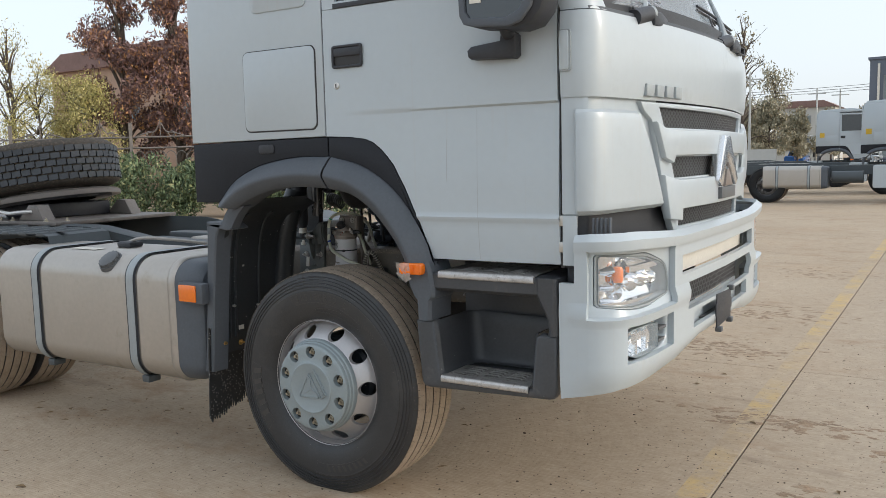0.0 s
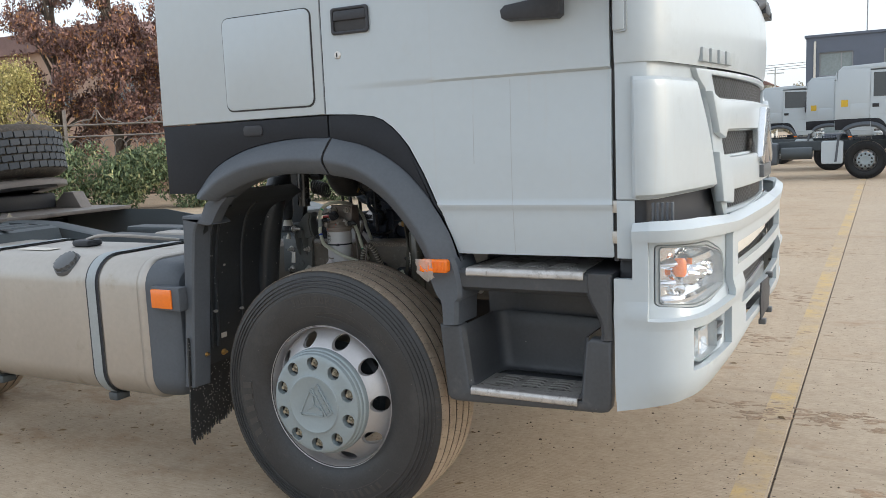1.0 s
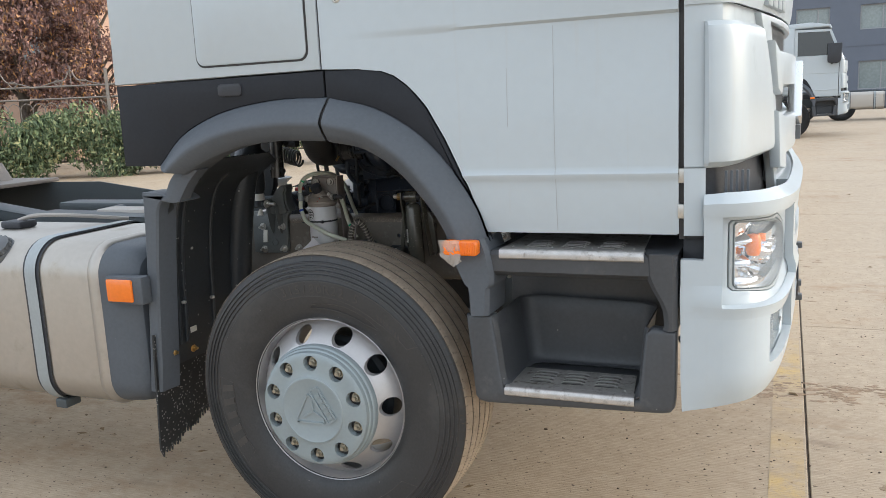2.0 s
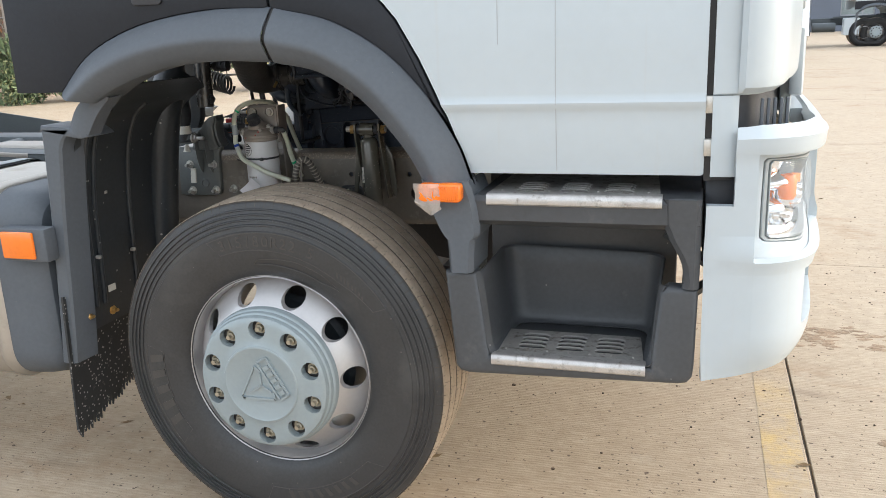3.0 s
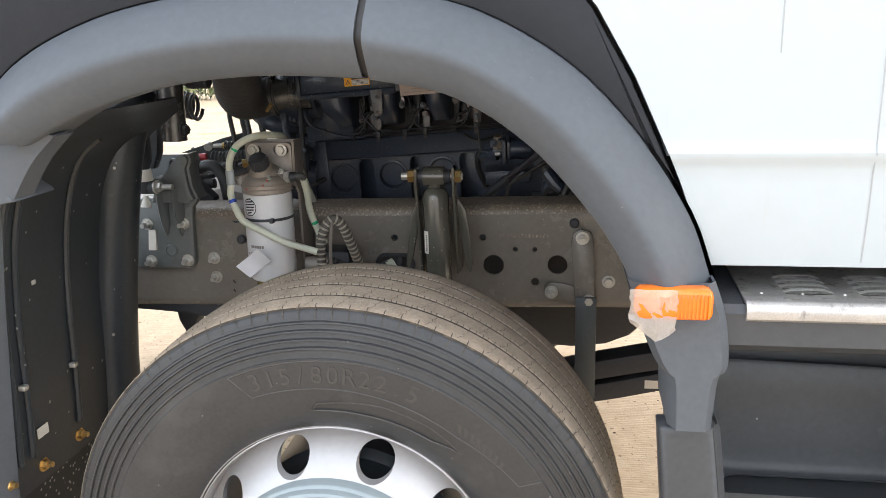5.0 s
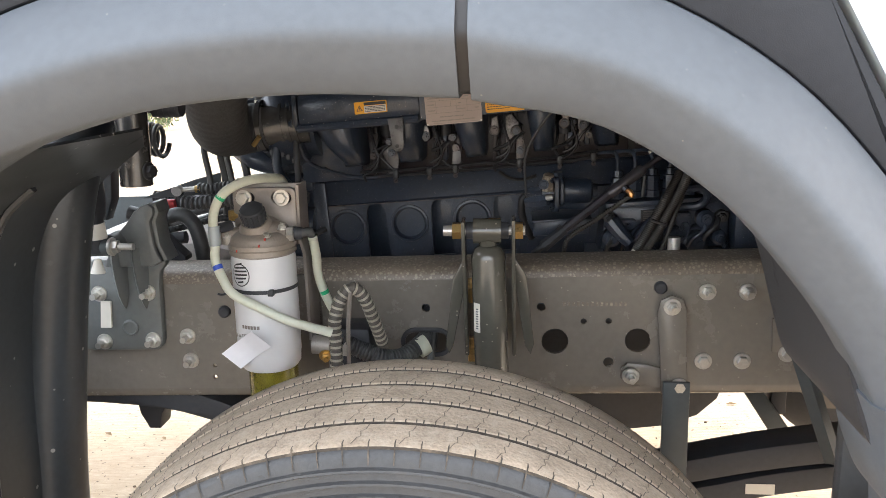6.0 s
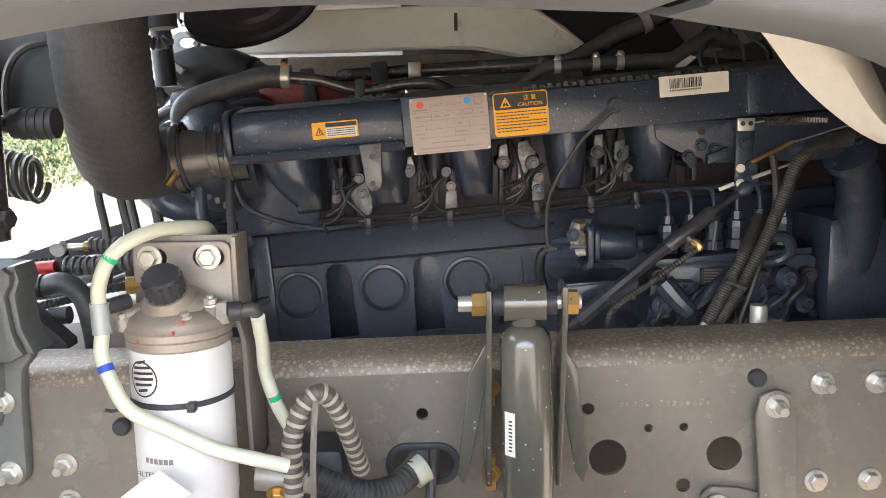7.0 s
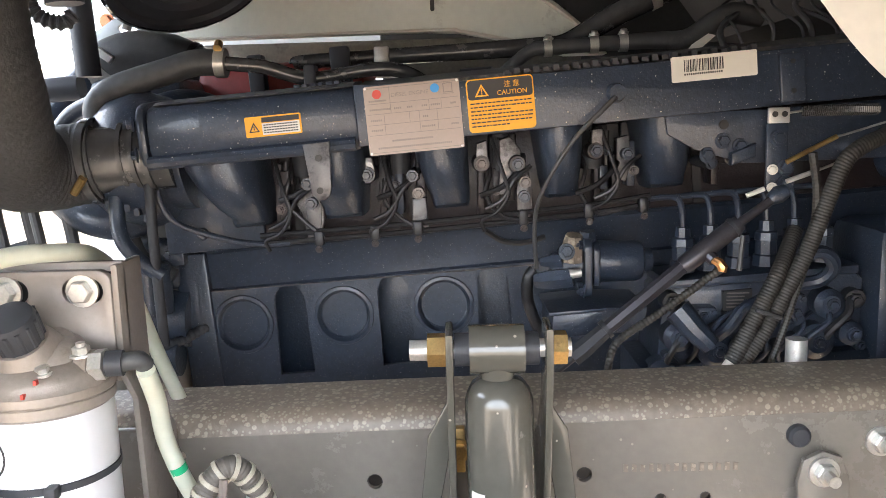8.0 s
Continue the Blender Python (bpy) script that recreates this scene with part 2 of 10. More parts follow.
def spots(m, colour, scale, size, share, bump=0.0):
    """Small separate round marks (dried drops, specks of dust), present in a share of the cells."""
    n, l = m.node_tree.nodes, m.node_tree.links
    b = n["Principled BSDF"]
    co, v, x = (n.new(k) for k in ("ShaderNodeTexCoord", "ShaderNodeTexVoronoi", "ShaderNodeMixRGB"))
    v.inputs["Scale"].default_value = scale
    l.new(co.outputs["Object"], v.inputs["Vector"])
    r = n.new("ShaderNodeValToRGB")
    r.color_ramp.elements[0].position, r.color_ramp.elements[1].position = size * 0.75, size
    r.color_ramp.elements[0].color, r.color_ramp.elements[1].color = (1, 1, 1, 1), (0, 0, 0, 1)
    l.new(v.outputs["Distance"], r.inputs[0])
    sep = n.new("ShaderNodeSeparateColor")
    l.new(v.outputs["Color"], sep.inputs[0])
    gate = n.new("ShaderNodeMath")
    gate.operation, gate.inputs[1].default_value = "LESS_THAN", share
    l.new(sep.outputs[0], gate.inputs[0])
    both = n.new("ShaderNodeMath")
    both.operation = "MULTIPLY"
    l.new(r.outputs[0], both.inputs[0])
    l.new(gate.outputs[0], both.inputs[1])
    l.new(both.outputs[0], x.inputs[0])
    l.new(b.inputs["Base Color"].links[0].from_socket, x.inputs[1])
    x.inputs[2].default_value = (*colour, 1)
    l.new(x.outputs[0], b.inputs["Base Color"])


spots(RUSTED, (0.33, 0.28, 0.21), 130, 0.42, 0.7)
spots(RUSTED, (0.27, 0.23, 0.175), 230, 0.4, 0.6)
spots(FRAME, (0.32, 0.29, 0.24), 70, 0.12, 0.25)
spots(DAMPER, (0.4, 0.36, 0.29), 120, 0.2, 0.15)
spots(ENGINE, (0.3, 0.3, 0.31), 150, 0.1, 0.3)
spots(ENGINE, (0.09, 0.095, 0.105), 320, 0.3, 0.25)
spots(PLASTIC, (0.2, 0.2, 0.19), 60, 0.07, 0.1)
spots(LINER, (0.26, 0.26, 0.24), 45, 0.14, 0.12)
spots(FLAP, (0.32, 0.31, 0.28), 110, 0.25, 0.3)
spots(RUBBER, (0.17, 0.155, 0.135), 70, 0.1, 0.08)
spots(ALU, (0.34, 0.3, 0.25), 35, 0.06, 0.1)
spots(LINER, (0.3, 0.3, 0.28), 38, 0.16, 0.1)
spots(FLAP, (0.3, 0.29, 0.27), 85, 0.3, 0.3)
spots(STEPS, (0.3, 0.29, 0.27), 30, 0.07, 0.18)
spots(RUBBER, (0.12, 0.11, 0.1), 42, 0.1, 0.12)


# ---- mesh helpers ----
def link(name, bm, material, smooth=False):
    me = bpy.data.meshes.new(name)
    bm.normal_update()
    bm.to_mesh(me)
    bm.free()
    for m in material if isinstance(material, (list, tuple)) else [material]:
        me.materials.append(m)
    if smooth:
        for p in me.polygons:
            p.use_smooth = True
        me.set_sharp_from_angle(angle=radians(35))
    return new(name, me)


def thing(name, x, y, z, label, category, group="", kind=""):
    e = new(name)
    e.location = (x, y, z)
    e.empty_display_size = 0.1
    e.matrix_world = Matrix.Translation((x, y, z))
    return tagged(e, label, category, group, kind)




def part(name, bm, material, parent, label="", smooth=True):
    """One mesh object under a thing or a part; coordinates are the world's."""
    ob = link(name, bm, material, smooth)
    ob.parent = parent
    root = parent
    while root.parent:
        root = root.parent
    ob.matrix_parent_inverse = Matrix.Translation(root.location).inverted() if parent is root else Matrix()
    return tagged(ob, label)


def box(x0, x1, y0, y1, z0, z1, bevel=0.0, seg=2, bm=None):
    bm2 = bmesh.new()
    bmesh.ops.create_cube(bm2, size=1)
    for v in bm2.verts:
        v.co = ((x0 + x1) / 2 + v.co.x * (x1 - x0), (y0 + y1) / 2 + v.co.y * (y1 - y0), (z0 + z1) / 2 + v.co.z * (z1 - z0))
    if bevel:
        bmesh.ops.bevel(bm2, geom=list(bm2.edges), offset=bevel, segments=seg, affect="EDGES", profile=0.5)
    return merge(bm, bm2)


def merge(a, b):
    if a is None:
        return b
    me = bpy.data.meshes.new("t")
    b.to_mesh(me)
    b.free()
    a.from_mesh(me)
    bpy.data.meshes.remove(me)
    return a


def prism(pts, y0, y1, axis="y", bevel=0.0, holes=(), seg=2, bm=None):
    """A flat outline (with holes) drawn in the plane across the axis, given thickness from y0 to y1."""
    b = bmesh.new()

    def put(p, d):
        return {"y": (p[0], d, p[1]), "x": (d, p[0], p[1]), "z": (p[0], p[1], d)}[axis]

    loops = []
    for ring in (pts, *holes):
        loops.append([b.verts.new(put(p, y0)) for p in ring])
    if holes:
        es = [b.edges.new((lp[i], lp[(i + 1) % len(lp)])) for lp in loops for i in range(len(lp))]
        bmesh.ops.triangle_fill(b, edges=es, use_beauty=True)
    else:
        b.faces.new(loops[0])
    back = {}
    for v in list(b.verts):
        c = list(v.co)
        c["xyz".index(axis)] = y1
        back[v] = b.verts.new(c)
    for f in list(b.faces):
        b.faces.new([back[v] for v in reversed(f.verts)])
    for lp in loops:
        for i in range(len(lp)):
            p, q = lp[i], lp[(i + 1) % len(lp)]
            b.faces.new((p, q, back[q], back[p]))
    bmesh.ops.recalc_face_normals(b, faces=list(b.faces))
    if bevel:
        rim = [e for e in b.edges if len(e.link_faces) == 2 and e.calc_face_angle(0) > 0.6 and (abs(e.verts[0].co["xyz".index(axis)] - e.verts[1].co["xyz".index(axis)]) < 1e-6)]
        bmesh.ops.bevel(b, geom=rim, offset=bevel, segments=seg, affect="EDGES", profile=0.5)
    return merge(bm, b)


def circle(cx, cz, rx, n=20, rz=None):
    return [(cx + rx * math.cos(2 * math.pi * i / n), cz + (rz or rx) * math.sin(2 * math.pi * i / n)) for i in range(n)]


def rounded(x0, z0, x1, z1, r, n=5):
    out = []
    for cx, cz, a in ((x1 - r, z0 + r, -90), (x1 - r, z1 - r, 0), (x0 + r, z1 - r, 90), (x0 + r, z0 + r, 180)):
        out += [(cx + r * math.cos(radians(a + 90 * i / n)), cz + r * math.sin(radians(a + 90 * i / n))) for i in range(n + 1)]
    return out


def curve(pts, per=6):
    """A smooth line through the points (Catmull-Rom)."""
    ps = [np.array(p, float) for p in pts]
    ps = [2 * ps[0] - ps[1], *ps, 2 * ps[-1] - ps[-2]]
    out = []
    for i in range(1, len(ps) - 2):
        a, b, c, d = ps[i - 1 : i + 3]
        for k in range(per):
            s = k / per
            out.append(0.5 * (2 * b + (c - a) * s + (2 * a - 5 * b + 4 * c - d) * s * s + (3 * b - a - 3 * c + d) * s**3))
    return out + [ps[-2]]


def tube(pts, r, seg=12, per=6, ripple=0.0, pitch=0.01, smooth_line=True, bm=None, caps=True):
    """A round hose or pipe along a line; r is a number or a list that runs along it; ripple makes it corrugated."""
    line = curve(pts, per) if smooth_line and len(pts) > 2 else [np.array(p, float) for p in pts]
    if ripple:
        fine, run = [], 0
        lens = np.cumsum([0] + [np.linalg.norm(line[i + 1] - line[i]) for i in range(len(line) - 1)])
        n = max(4, int(lens[-1] / pitch * 4))
        line = [np.array([np.interp(s, lens, [p[k] for p in line]) for k in range(3)]) for s in np.linspace(0, lens[-1], n)]
    n = len(line)
    rs = np.interp(np.linspace(0, 1, n), np.linspace(0, 1, len(r)), r) if isinstance(r, (list, tuple)) else np.full(n, float(r))
    if ripple:
        rs = rs * (1 + ripple * np.array([(0, 1, 1, 0)[i % 4] for i in range(n)]))
    b = bmesh.new()
    up = None
    rings = []
    for i, p in enumerate(line):
        d = line[min(i + 1, n - 1)] - line[max(i - 1, 0)]
        d = d / (np.linalg.norm(d) + 1e-12)
        if up is None:
            up = np.array((0, 0, 1.0)) if abs(d[2]) < 0.9 else np.array((1.0, 0, 0))
        side = np.cross(d, up)
        side /= np.linalg.norm(side) + 1e-12
        up = np.cross(side, d)
        rings.append([b.verts.new(p + rs[i] * (side * math.cos(2 * math.pi * k / seg) + up * math.sin(2 * math.pi * k / seg))) for k in range(seg)])
    for a, c in zip(rings, rings[1:]):
        for k in range(seg):
            b.faces.new((a[k], a[(k + 1) % seg], c[(k + 1) % seg], c[k]))
    if caps:
        b.faces.new(rings[0][::-1])
        b.faces.new(rings[-1])
    bmesh.ops.recalc_face_normals(b, faces=list(b.faces))
    return merge(bm, b)


def lathe(profile, cx, cz, seg=64, axis="y", cy=0.0, bm=None):
    """Turns a profile of (radius, along) about an axis through (cx, cz) parallel to y, or about z through (cx, cy)."""
    b = bmesh.new()
    rings = []
    for r, h in profile:
        ring = []
        for k in range(seg if r > 1e-6 else 1):
            a = 2 * math.pi * k / seg
            if axis == "y":
                co = (cx + r * math.cos(a), h, cz + r * math.sin(a))
            elif axis == "z":
                co = (cx + r * math.cos(a), cy + r * math.sin(a), h)
            else:
                co = (h, cy + r * math.cos(a), cz + r * math.sin(a))
            ring.append(b.verts.new(co))
        rings.append(ring)
    for a, c in zip(rings, rings[1:]):
        for k in range(seg):
            vs = []
            for v in (a[k % len(a)], a[(k + 1) % len(a)], c[(k + 1) % len(c)], c[k % len(c)]):
                if v not in vs:
                    vs.append(v)
            if len(vs) > 2:
                b.faces.new(vs)
    bmesh.ops.recalc_face_normals(b, faces=list(b.faces))
    return merge(bm, b)


def rod(p, q, r, seg=14, r2=None, bm=None):
    return tube([p, q], [r, r2 or r], seg, smooth_line=False, bm=bm)


def hexbolt(p, d, r, bm=None, stud=0.0):
    """A washer and a hexagon head on a face whose outward direction is d; stud: length of a threaded end."""
    p, d = np.array(p, float), np.array(d, float) / np.linalg.norm(d)
    bm = tube([p, p + d * r * 0.25], [r * 1.45, r * 1.4], 16, smooth_line=False, bm=bm)
    bm = tube([p + d * r * 0.25, p + d * r * 1.0, p + d * r * 1.1], [r, r, r * 0.86], 6, smooth_line=False, bm=bm)
    if stud:
        bm = tube([p + d * r, p + d * (r + stud)], r * 0.55, 10, smooth_line=False, bm=bm)
    return bm


CORE = Vector((0.35, 1.24, 1.3))


def shell(grid, thick, bm=None):
    """A sheet from a grid of points; its thickness goes towards the middle of the truck, so the points lie on the outer face."""
    b = bmesh.new()
    pts = [[Vector(p) for p in row] for row in grid]
    n, m = len(pts), len(pts[0])
    vs = [[b.verts.new(p) for p in row] for row in pts]
    for i in range(n - 1):
        for j in range(m - 1):
            b.faces.new((vs[i][j], vs[i][j + 1], vs[i + 1][j + 1], vs[i + 1][j]))
    if thick:
        norms, turn = [], 0.0
        for i in range(n):
            row = []
            for j in range(m):
                u = pts[i][min(j + 1, m - 1)] - pts[i][max(j - 1, 0)]
                v = pts[min(i + 1, n - 1)][j] - pts[max(i - 1, 0)][j]
                k = u.cross(v)
                k = k.normalized() if k.length > 1e-12 else Vector((0, 0, 0))
                turn += k.dot(CORE - pts[i][j])
                row.append(k)
            norms.append(row)
        t = abs(thick) * (1 if turn > 0 else -1)
        ws = [[b.verts.new(pts[i][j] + norms[i][j] * t) for j in range(m)] for i in range(n)]
        for i in range(n - 1):
            for j in range(m - 1):
                b.faces.new((ws[i][j], ws[i + 1][j], ws[i + 1][j + 1], ws[i][j + 1]))
        for a, c in ((0, 0), (n - 1, 0)):
            for j in range(m - 1):
                b.faces.new((vs[a][j], ws[a][j], ws[a][j + 1], vs[a][j + 1]))
        for j in (0, m - 1):
            for i in range(n - 1):
                b.faces.new((vs[i][j], vs[i + 1][j], ws[i + 1][j], ws[i][j]))
    bmesh.ops.recalc_face_normals(b, faces=list(b.faces))
    return merge(bm, b)


def rings_along(line, r, count, width):
    """Thin bands round a hose at even steps."""
    lens = np.cumsum([0] + [np.linalg.norm(line[i + 1] - line[i]) for i in range(len(line) - 1)])
    at = lambda s: np.array([np.interp(s, lens, [p[k] for p in line]) for k in range(3)])
    b = bmesh.new()
    for s in np.linspace(0.02, 0.98, count) * lens[-1]:
        tube([at(s - width / 2), at(s + width / 2)], r, 14, smooth_line=False, bm=b)
    return b


def text(string, size, m, depth=0.0004, bm=None, align="CENTER"):
    """Lettering in the built-in font, lying in the local xy plane of m."""
    c = bpy.data.curves.new("t", "FONT")
    c.body, c.size, c.extrude, c.align_x, c.align_y, c.resolution_u = string, size, depth, align, "CENTER", 3
    o = new("t", c)
    bpy.context.view_layer.update()
    me = bpy.data.meshes.new_from_object(o.evaluated_get(bpy.context.evaluated_depsgraph_get()))
    bpy.data.objects.remove(o)
    bpy.data.curves.remove(c)
    me.transform(m)
    bm = bm or bmesh.new()
    bm.from_mesh(me)
    bpy.data.meshes.remove(me)
    return bm


def facing(x, y, z, tilt=0.0, roll=0.0):
    """A pose whose local x runs along +x and local y up, facing -y; roll turns it in its plane."""
    return Matrix.Translation((x, y, z)) @ Matrix.Rotation(radians(90 + tilt), 4, "X") @ Matrix.Rotation(radians(roll), 4, "Z")


def pierced(cx, cz, r0, r1, yf, n, rm, ha, hr, per=32, depth=0.0, turn=0.0):
    """A ring with n round openings; yf gives y by radius; ha, hr: half width along the ring and half height of an opening."""
    b = bmesh.new()
    sector = 2 * math.pi / n
    made = {}

    def vert(a, r, d=0.0):
        key = (round(math.cos(a), 5), round(math.sin(a), 5), round(r, 5), d)
        if key not in made:
            made[key] = b.verts.new((cx + r * math.cos(a), yf(r) + d, cz + r * math.sin(a)))
        return made[key]

    w, lo, hi = sector / 2 * rm, r0 - rm, r1 - rm
    for s in range(n):
        mid = s * sector + turn
        angles = sorted({2 * math.pi * k / per for k in range(per)} | {math.atan2(h, g) % (2 * math.pi) for g in (-w, w) for h in (lo, hi)})
        loops = []
        for f in (0, 0.45, 1.0):
            ring = []
            for q in angles:
                c, sn = math.cos(q), math.sin(q)
                t = min(w / abs(c) if abs(c) > 1e-9 else 1e9, (hi if sn > 0 else -lo) / abs(sn) if abs(sn) > 1e-9 else 1e9)
                e = 1 / math.sqrt((c / ha) ** 2 + (sn / hr) ** 2)
                d = e + (t - e) * f
                ring.append(vert(mid + d * c / rm, rm + d * sn))
            loops.append(ring)
        if depth:
            inner = [vert(mid + math.cos(q) * 0.97 / math.sqrt((math.cos(q) / ha) ** 2 + (math.sin(q) / hr) ** 2) / rm, rm + math.sin(q) * 0.97 / math.sqrt((math.cos(q) / ha) ** 2 + (math.sin(q) / hr) ** 2), depth) for q in angles]
            loops.insert(0, inner)
        for a, c in zip(loops, loops[1:]):
            for k in range(len(angles)):
                vs = []
                for v in (a[k], a[(k + 1) % len(a)], c[(k + 1) % len(a)], c[k]):
                    if v not in vs:
                        vs.append(v)
                if len(vs) > 2:
                    try:
                        b.faces.new(vs)
                    except ValueError:
                        pass
    bmesh.ops.recalc_face_normals(b, faces=list(b.faces))
    return b

# ---- the truck ----
HUB_Z = 0.505
truck = thing("tractor_truck", 0, 1.24, 0, "white cab-over tractor truck with grey wheel arches, parked on concrete", "truck")


def group(name, parent, label=""):
    e = new(name)
    e.empty_display_size = 0.05
    e.parent = parent
    e.matrix_parent_inverse = Matrix.Translation(truck.location).inverted()
    return tagged(e, label)


def lerp(table, v):
    return float(np.interp(v, [a for a, _ in table], [b for _, b in table]))


# cab side: rear panel, door, far side
ARCH_TOP = [(1.095, 0.623), (1.25, 0.566), (1.40, 0.497), (1.50, 0.44), (1.56, 0.39), (1.60, 0.335), (1.624, 0.27), (1.630, 0.087)]
cab = part("cab_side_panel", prism([(-0.765, 1.625), (0.081, 1.632), (0.081, 2.95), (-0.70, 2.95), (-0.752, 2.3)], 0.0, 0.04, bevel=0.006), WHITE, truck, "white painted sheet metal, rain-streaked")
part("storage_hatch", prism(rounded(-0.393, 1.669, 0.037, 2.03, 0.03), -0.006, 0.001, bevel=0.004), WHITE, cab)
# black gap, widened at right and bottom to paint the hatch's shadow
part("hatch_gap", prism(rounded(-0.3965, 1.6625, 0.0435, 2.0335, 0.033), -0.0012, 0.001), INK, cab)
part("upper_hatch", prism(rounded(-0.33, 2.2, 0.0, 2.62, 0.03), -0.006, 0.001, bevel=0.004), WHITE, cab)


def door_y(x, z):
    k = min(1, max(0, (x - 0.17) / 1.0))
    y = 0.0
    if z < 1.727:
        y += 0.016 * k * (1 - 0.8 * min(1, max(0, (1.70 - z) / 0.25)))
    if z < 1.30:
        y += 0.004 - 0.010 * math.exp(-(((z - 1.285) / 0.012) ** 2)) + 0.012 * max(0, (1.27 - z) / 0.16) ** 2
    return y


zs = [1.112, 1.116, 1.15, 1.2, 1.24, 1.262, 1.272, 1.28, 1.288, 1.296, 1.31, 1.35, 1.4, 1.45, 1.5, 1.54, 1.57, 1.6, 1.615, 1.626, 1.632, 1.66, 1.69, 1.712, 1.7195, 1.7275, 1.74, 1.8, 1.9, 2.0, 2.1, 2.17]
grid = []
for z in zs:
    x0 = max(0.0885, lerp(ARCH_TOP, z) + 0.004) if z < 1.63 else 0.0885
    x1 = 1.190 if z > 1.114 else 1.184
    grid.append([(x0 + (x1 - x0) * s, door_y(x0 + (x1 - x0) * s, z), z) for s in np.linspace(0, 1, 24)])
door = part("cab_door", shell(grid, -0.03), WHITE, truck, "white cab door with a recessed black handle")
for lx, lz in ((0.842, (1.12, 1.712)), (0.7015, (1.43, 1.6))):
    part("press_line", shell([[(lx - 0.0011, door_y(lx, z) - 0.0004, z), (lx + 0.0011, door_y(lx, z) - 0.0004, z)] for z in np.linspace(*lz, 40)], 0.0), FILMEDGE, door, smooth=False)
part("window_frame", prism([(0.0885, 2.172), (1.19, 2.172), (1.12, 2.55), (0.98, 2.88), (0.0885, 2.9)], 0.0, 0.03, holes=[[(0.16, 2.2), (1.12, 2.2), (1.05, 2.53), (0.94, 2.82), (0.16, 2.84)]]), WHITE, door)
part("window_pane", prism([(0.15, 2.19), (1.13, 2.19), (1.06, 2.53), (0.95, 2.83), (0.15, 2.85)], 0.012, 0.018), DARKGLASS, door)
part("window_seal", prism([(0.15, 2.172), (1.15, 2.172), (1.15, 2.188), (0.15, 2.192)], -0.006, 0.004, bevel=0.003), BLACK, door)
part("door_handle", prism(rounded(0.138, 1.918, 0.303, 2.016, 0.014), -0.012, 0.0, bevel=0.006, holes=[rounded(0.15, 1.93, 0.291, 2.004, 0.01)]), BLACK, door, "black recessed handle")
part("handle_grip", box(0.15, 0.292, -0.0105, -0.001, 1.968, 2.004, 0.004), BLACK, door)
part("handle_recess", box(0.149, 0.292, -0.0025, 0.0005, 1.929, 1.97), INK, door)
part("door_lock", lathe([(0.0, -0.006), (0.011, -0.006), (0.015, -0.002), (0.0155, 0.002)], 0.156, 1.846, 24), STEEL, door)
part("lock_slot", box(0.1535, 0.1585, -0.0075, -0.0055, 1.838, 1.854), INK, door)
part("door_shut_gap", box(0.0805, 0.0885, 0.006, 0.03, 1.632, 2.9), INK, cab)

# mirror arm and lower mirror
mirror = group("side_mirror", truck)
part("mirror_foot", prism([(0.838, 1.93), (0.843, 1.905), (0.856, 1.897), (1.03, 1.889), (1.045, 1.9), (1.045, 1.975), (1.035, 1.985), (0.985, 1.988), (0.98, 1.957), (0.855, 1.945)], -0.055, 0.003, bevel=0.008), BLACK, mirror)
part("mirror_arm", tube([(1.01, -0.03, 1.975), (1.03, -0.1, 2.0), (1.05, -0.16, 2.06)], [0.028, 0.026, 0.024], 12), BLACK, mirror)
mo = [(0.9, 2.5), (0.9, 2.12), (0.905, 2.03), (0.922, 2.0), (0.96, 1.99), (1.12, 1.972), (1.18, 1.985), (1.22, 2.03), (1.24, 2.1), (1.25, 2.5)]
mi = [(0.925, 2.47), (0.925, 2.12), (0.928, 2.045), (0.945, 2.022), (1.09, 2.01), (1.14, 2.03), (1.165, 2.07), (1.18, 2.13), (1.18, 2.47)]
part("mirror_housing", prism(mo, -0.2, -0.06, bevel=0.02), BLACK, mirror)
part("mirror_frame", prism(mo[:5] + [(1.1, 1.978), (1.15, 1.992), (1.19, 2.04), (1.205, 2.12), (1.21, 2.5)], -0.222, -0.2, bevel=0.006, holes=[mi]), PLASTIC, mirror)
part("mirror_glass", prism(mi, -0.209, -0.204), DARKGLASS, mirror)
part("mirror_sticker", box(0.945, 0.99, -0.2125, -0.2088, 2.072, 2.09), LABEL, mirror)

# body behind: floor, back, roof, far side
part("cab_back_panel", box(-0.76, -0.72, 0.04, 2.44, 1.67, 2.9, 0.02), WHITE, truck)
part("cab_roof", prism([(-0.72, 2.9), (0.9, 2.95), (1.0, 2.9), (0.96, 3.0), (0.5, 3.08), (-0.6, 3.04)], 0.02, 2.46, bevel=0.02), WHITE, truck)
part("far_side_panel", prism([(-0.765, 1.335), (-0.56, 1.335), (-0.45, 1.42), (-0.24, 1.49), (0.1, 1.5), (0.3, 1.44), (0.47, 1.27), (0.55, 1.05), (1.19, 1.05), (1.19, 2.15), (0.95, 2.9), (-0.70, 2.95)], 2.44, 2.48, bevel=0.006), WHITE, truck)
part("cab_floor", prism([(-0.72, 1.66), (0.5, 1.66), (0.62, 1.5), (1.2, 1.45), (1.2, 1.52), (0.66, 1.56), (0.54, 1.74), (-0.72, 1.74)], 0.3, 2.2), CABFLOOR, truck)
part("floor_side_closure", prism([(-0.72, 1.6), (0.35, 1.6), (0.45, 1.5), (0.62, 1.12), (1.19, 1.12), (1.19, 1.6), (0.5, 1.74), (-0.72, 1.74)], 0.16, 0.2), CABFLOOR, truck)

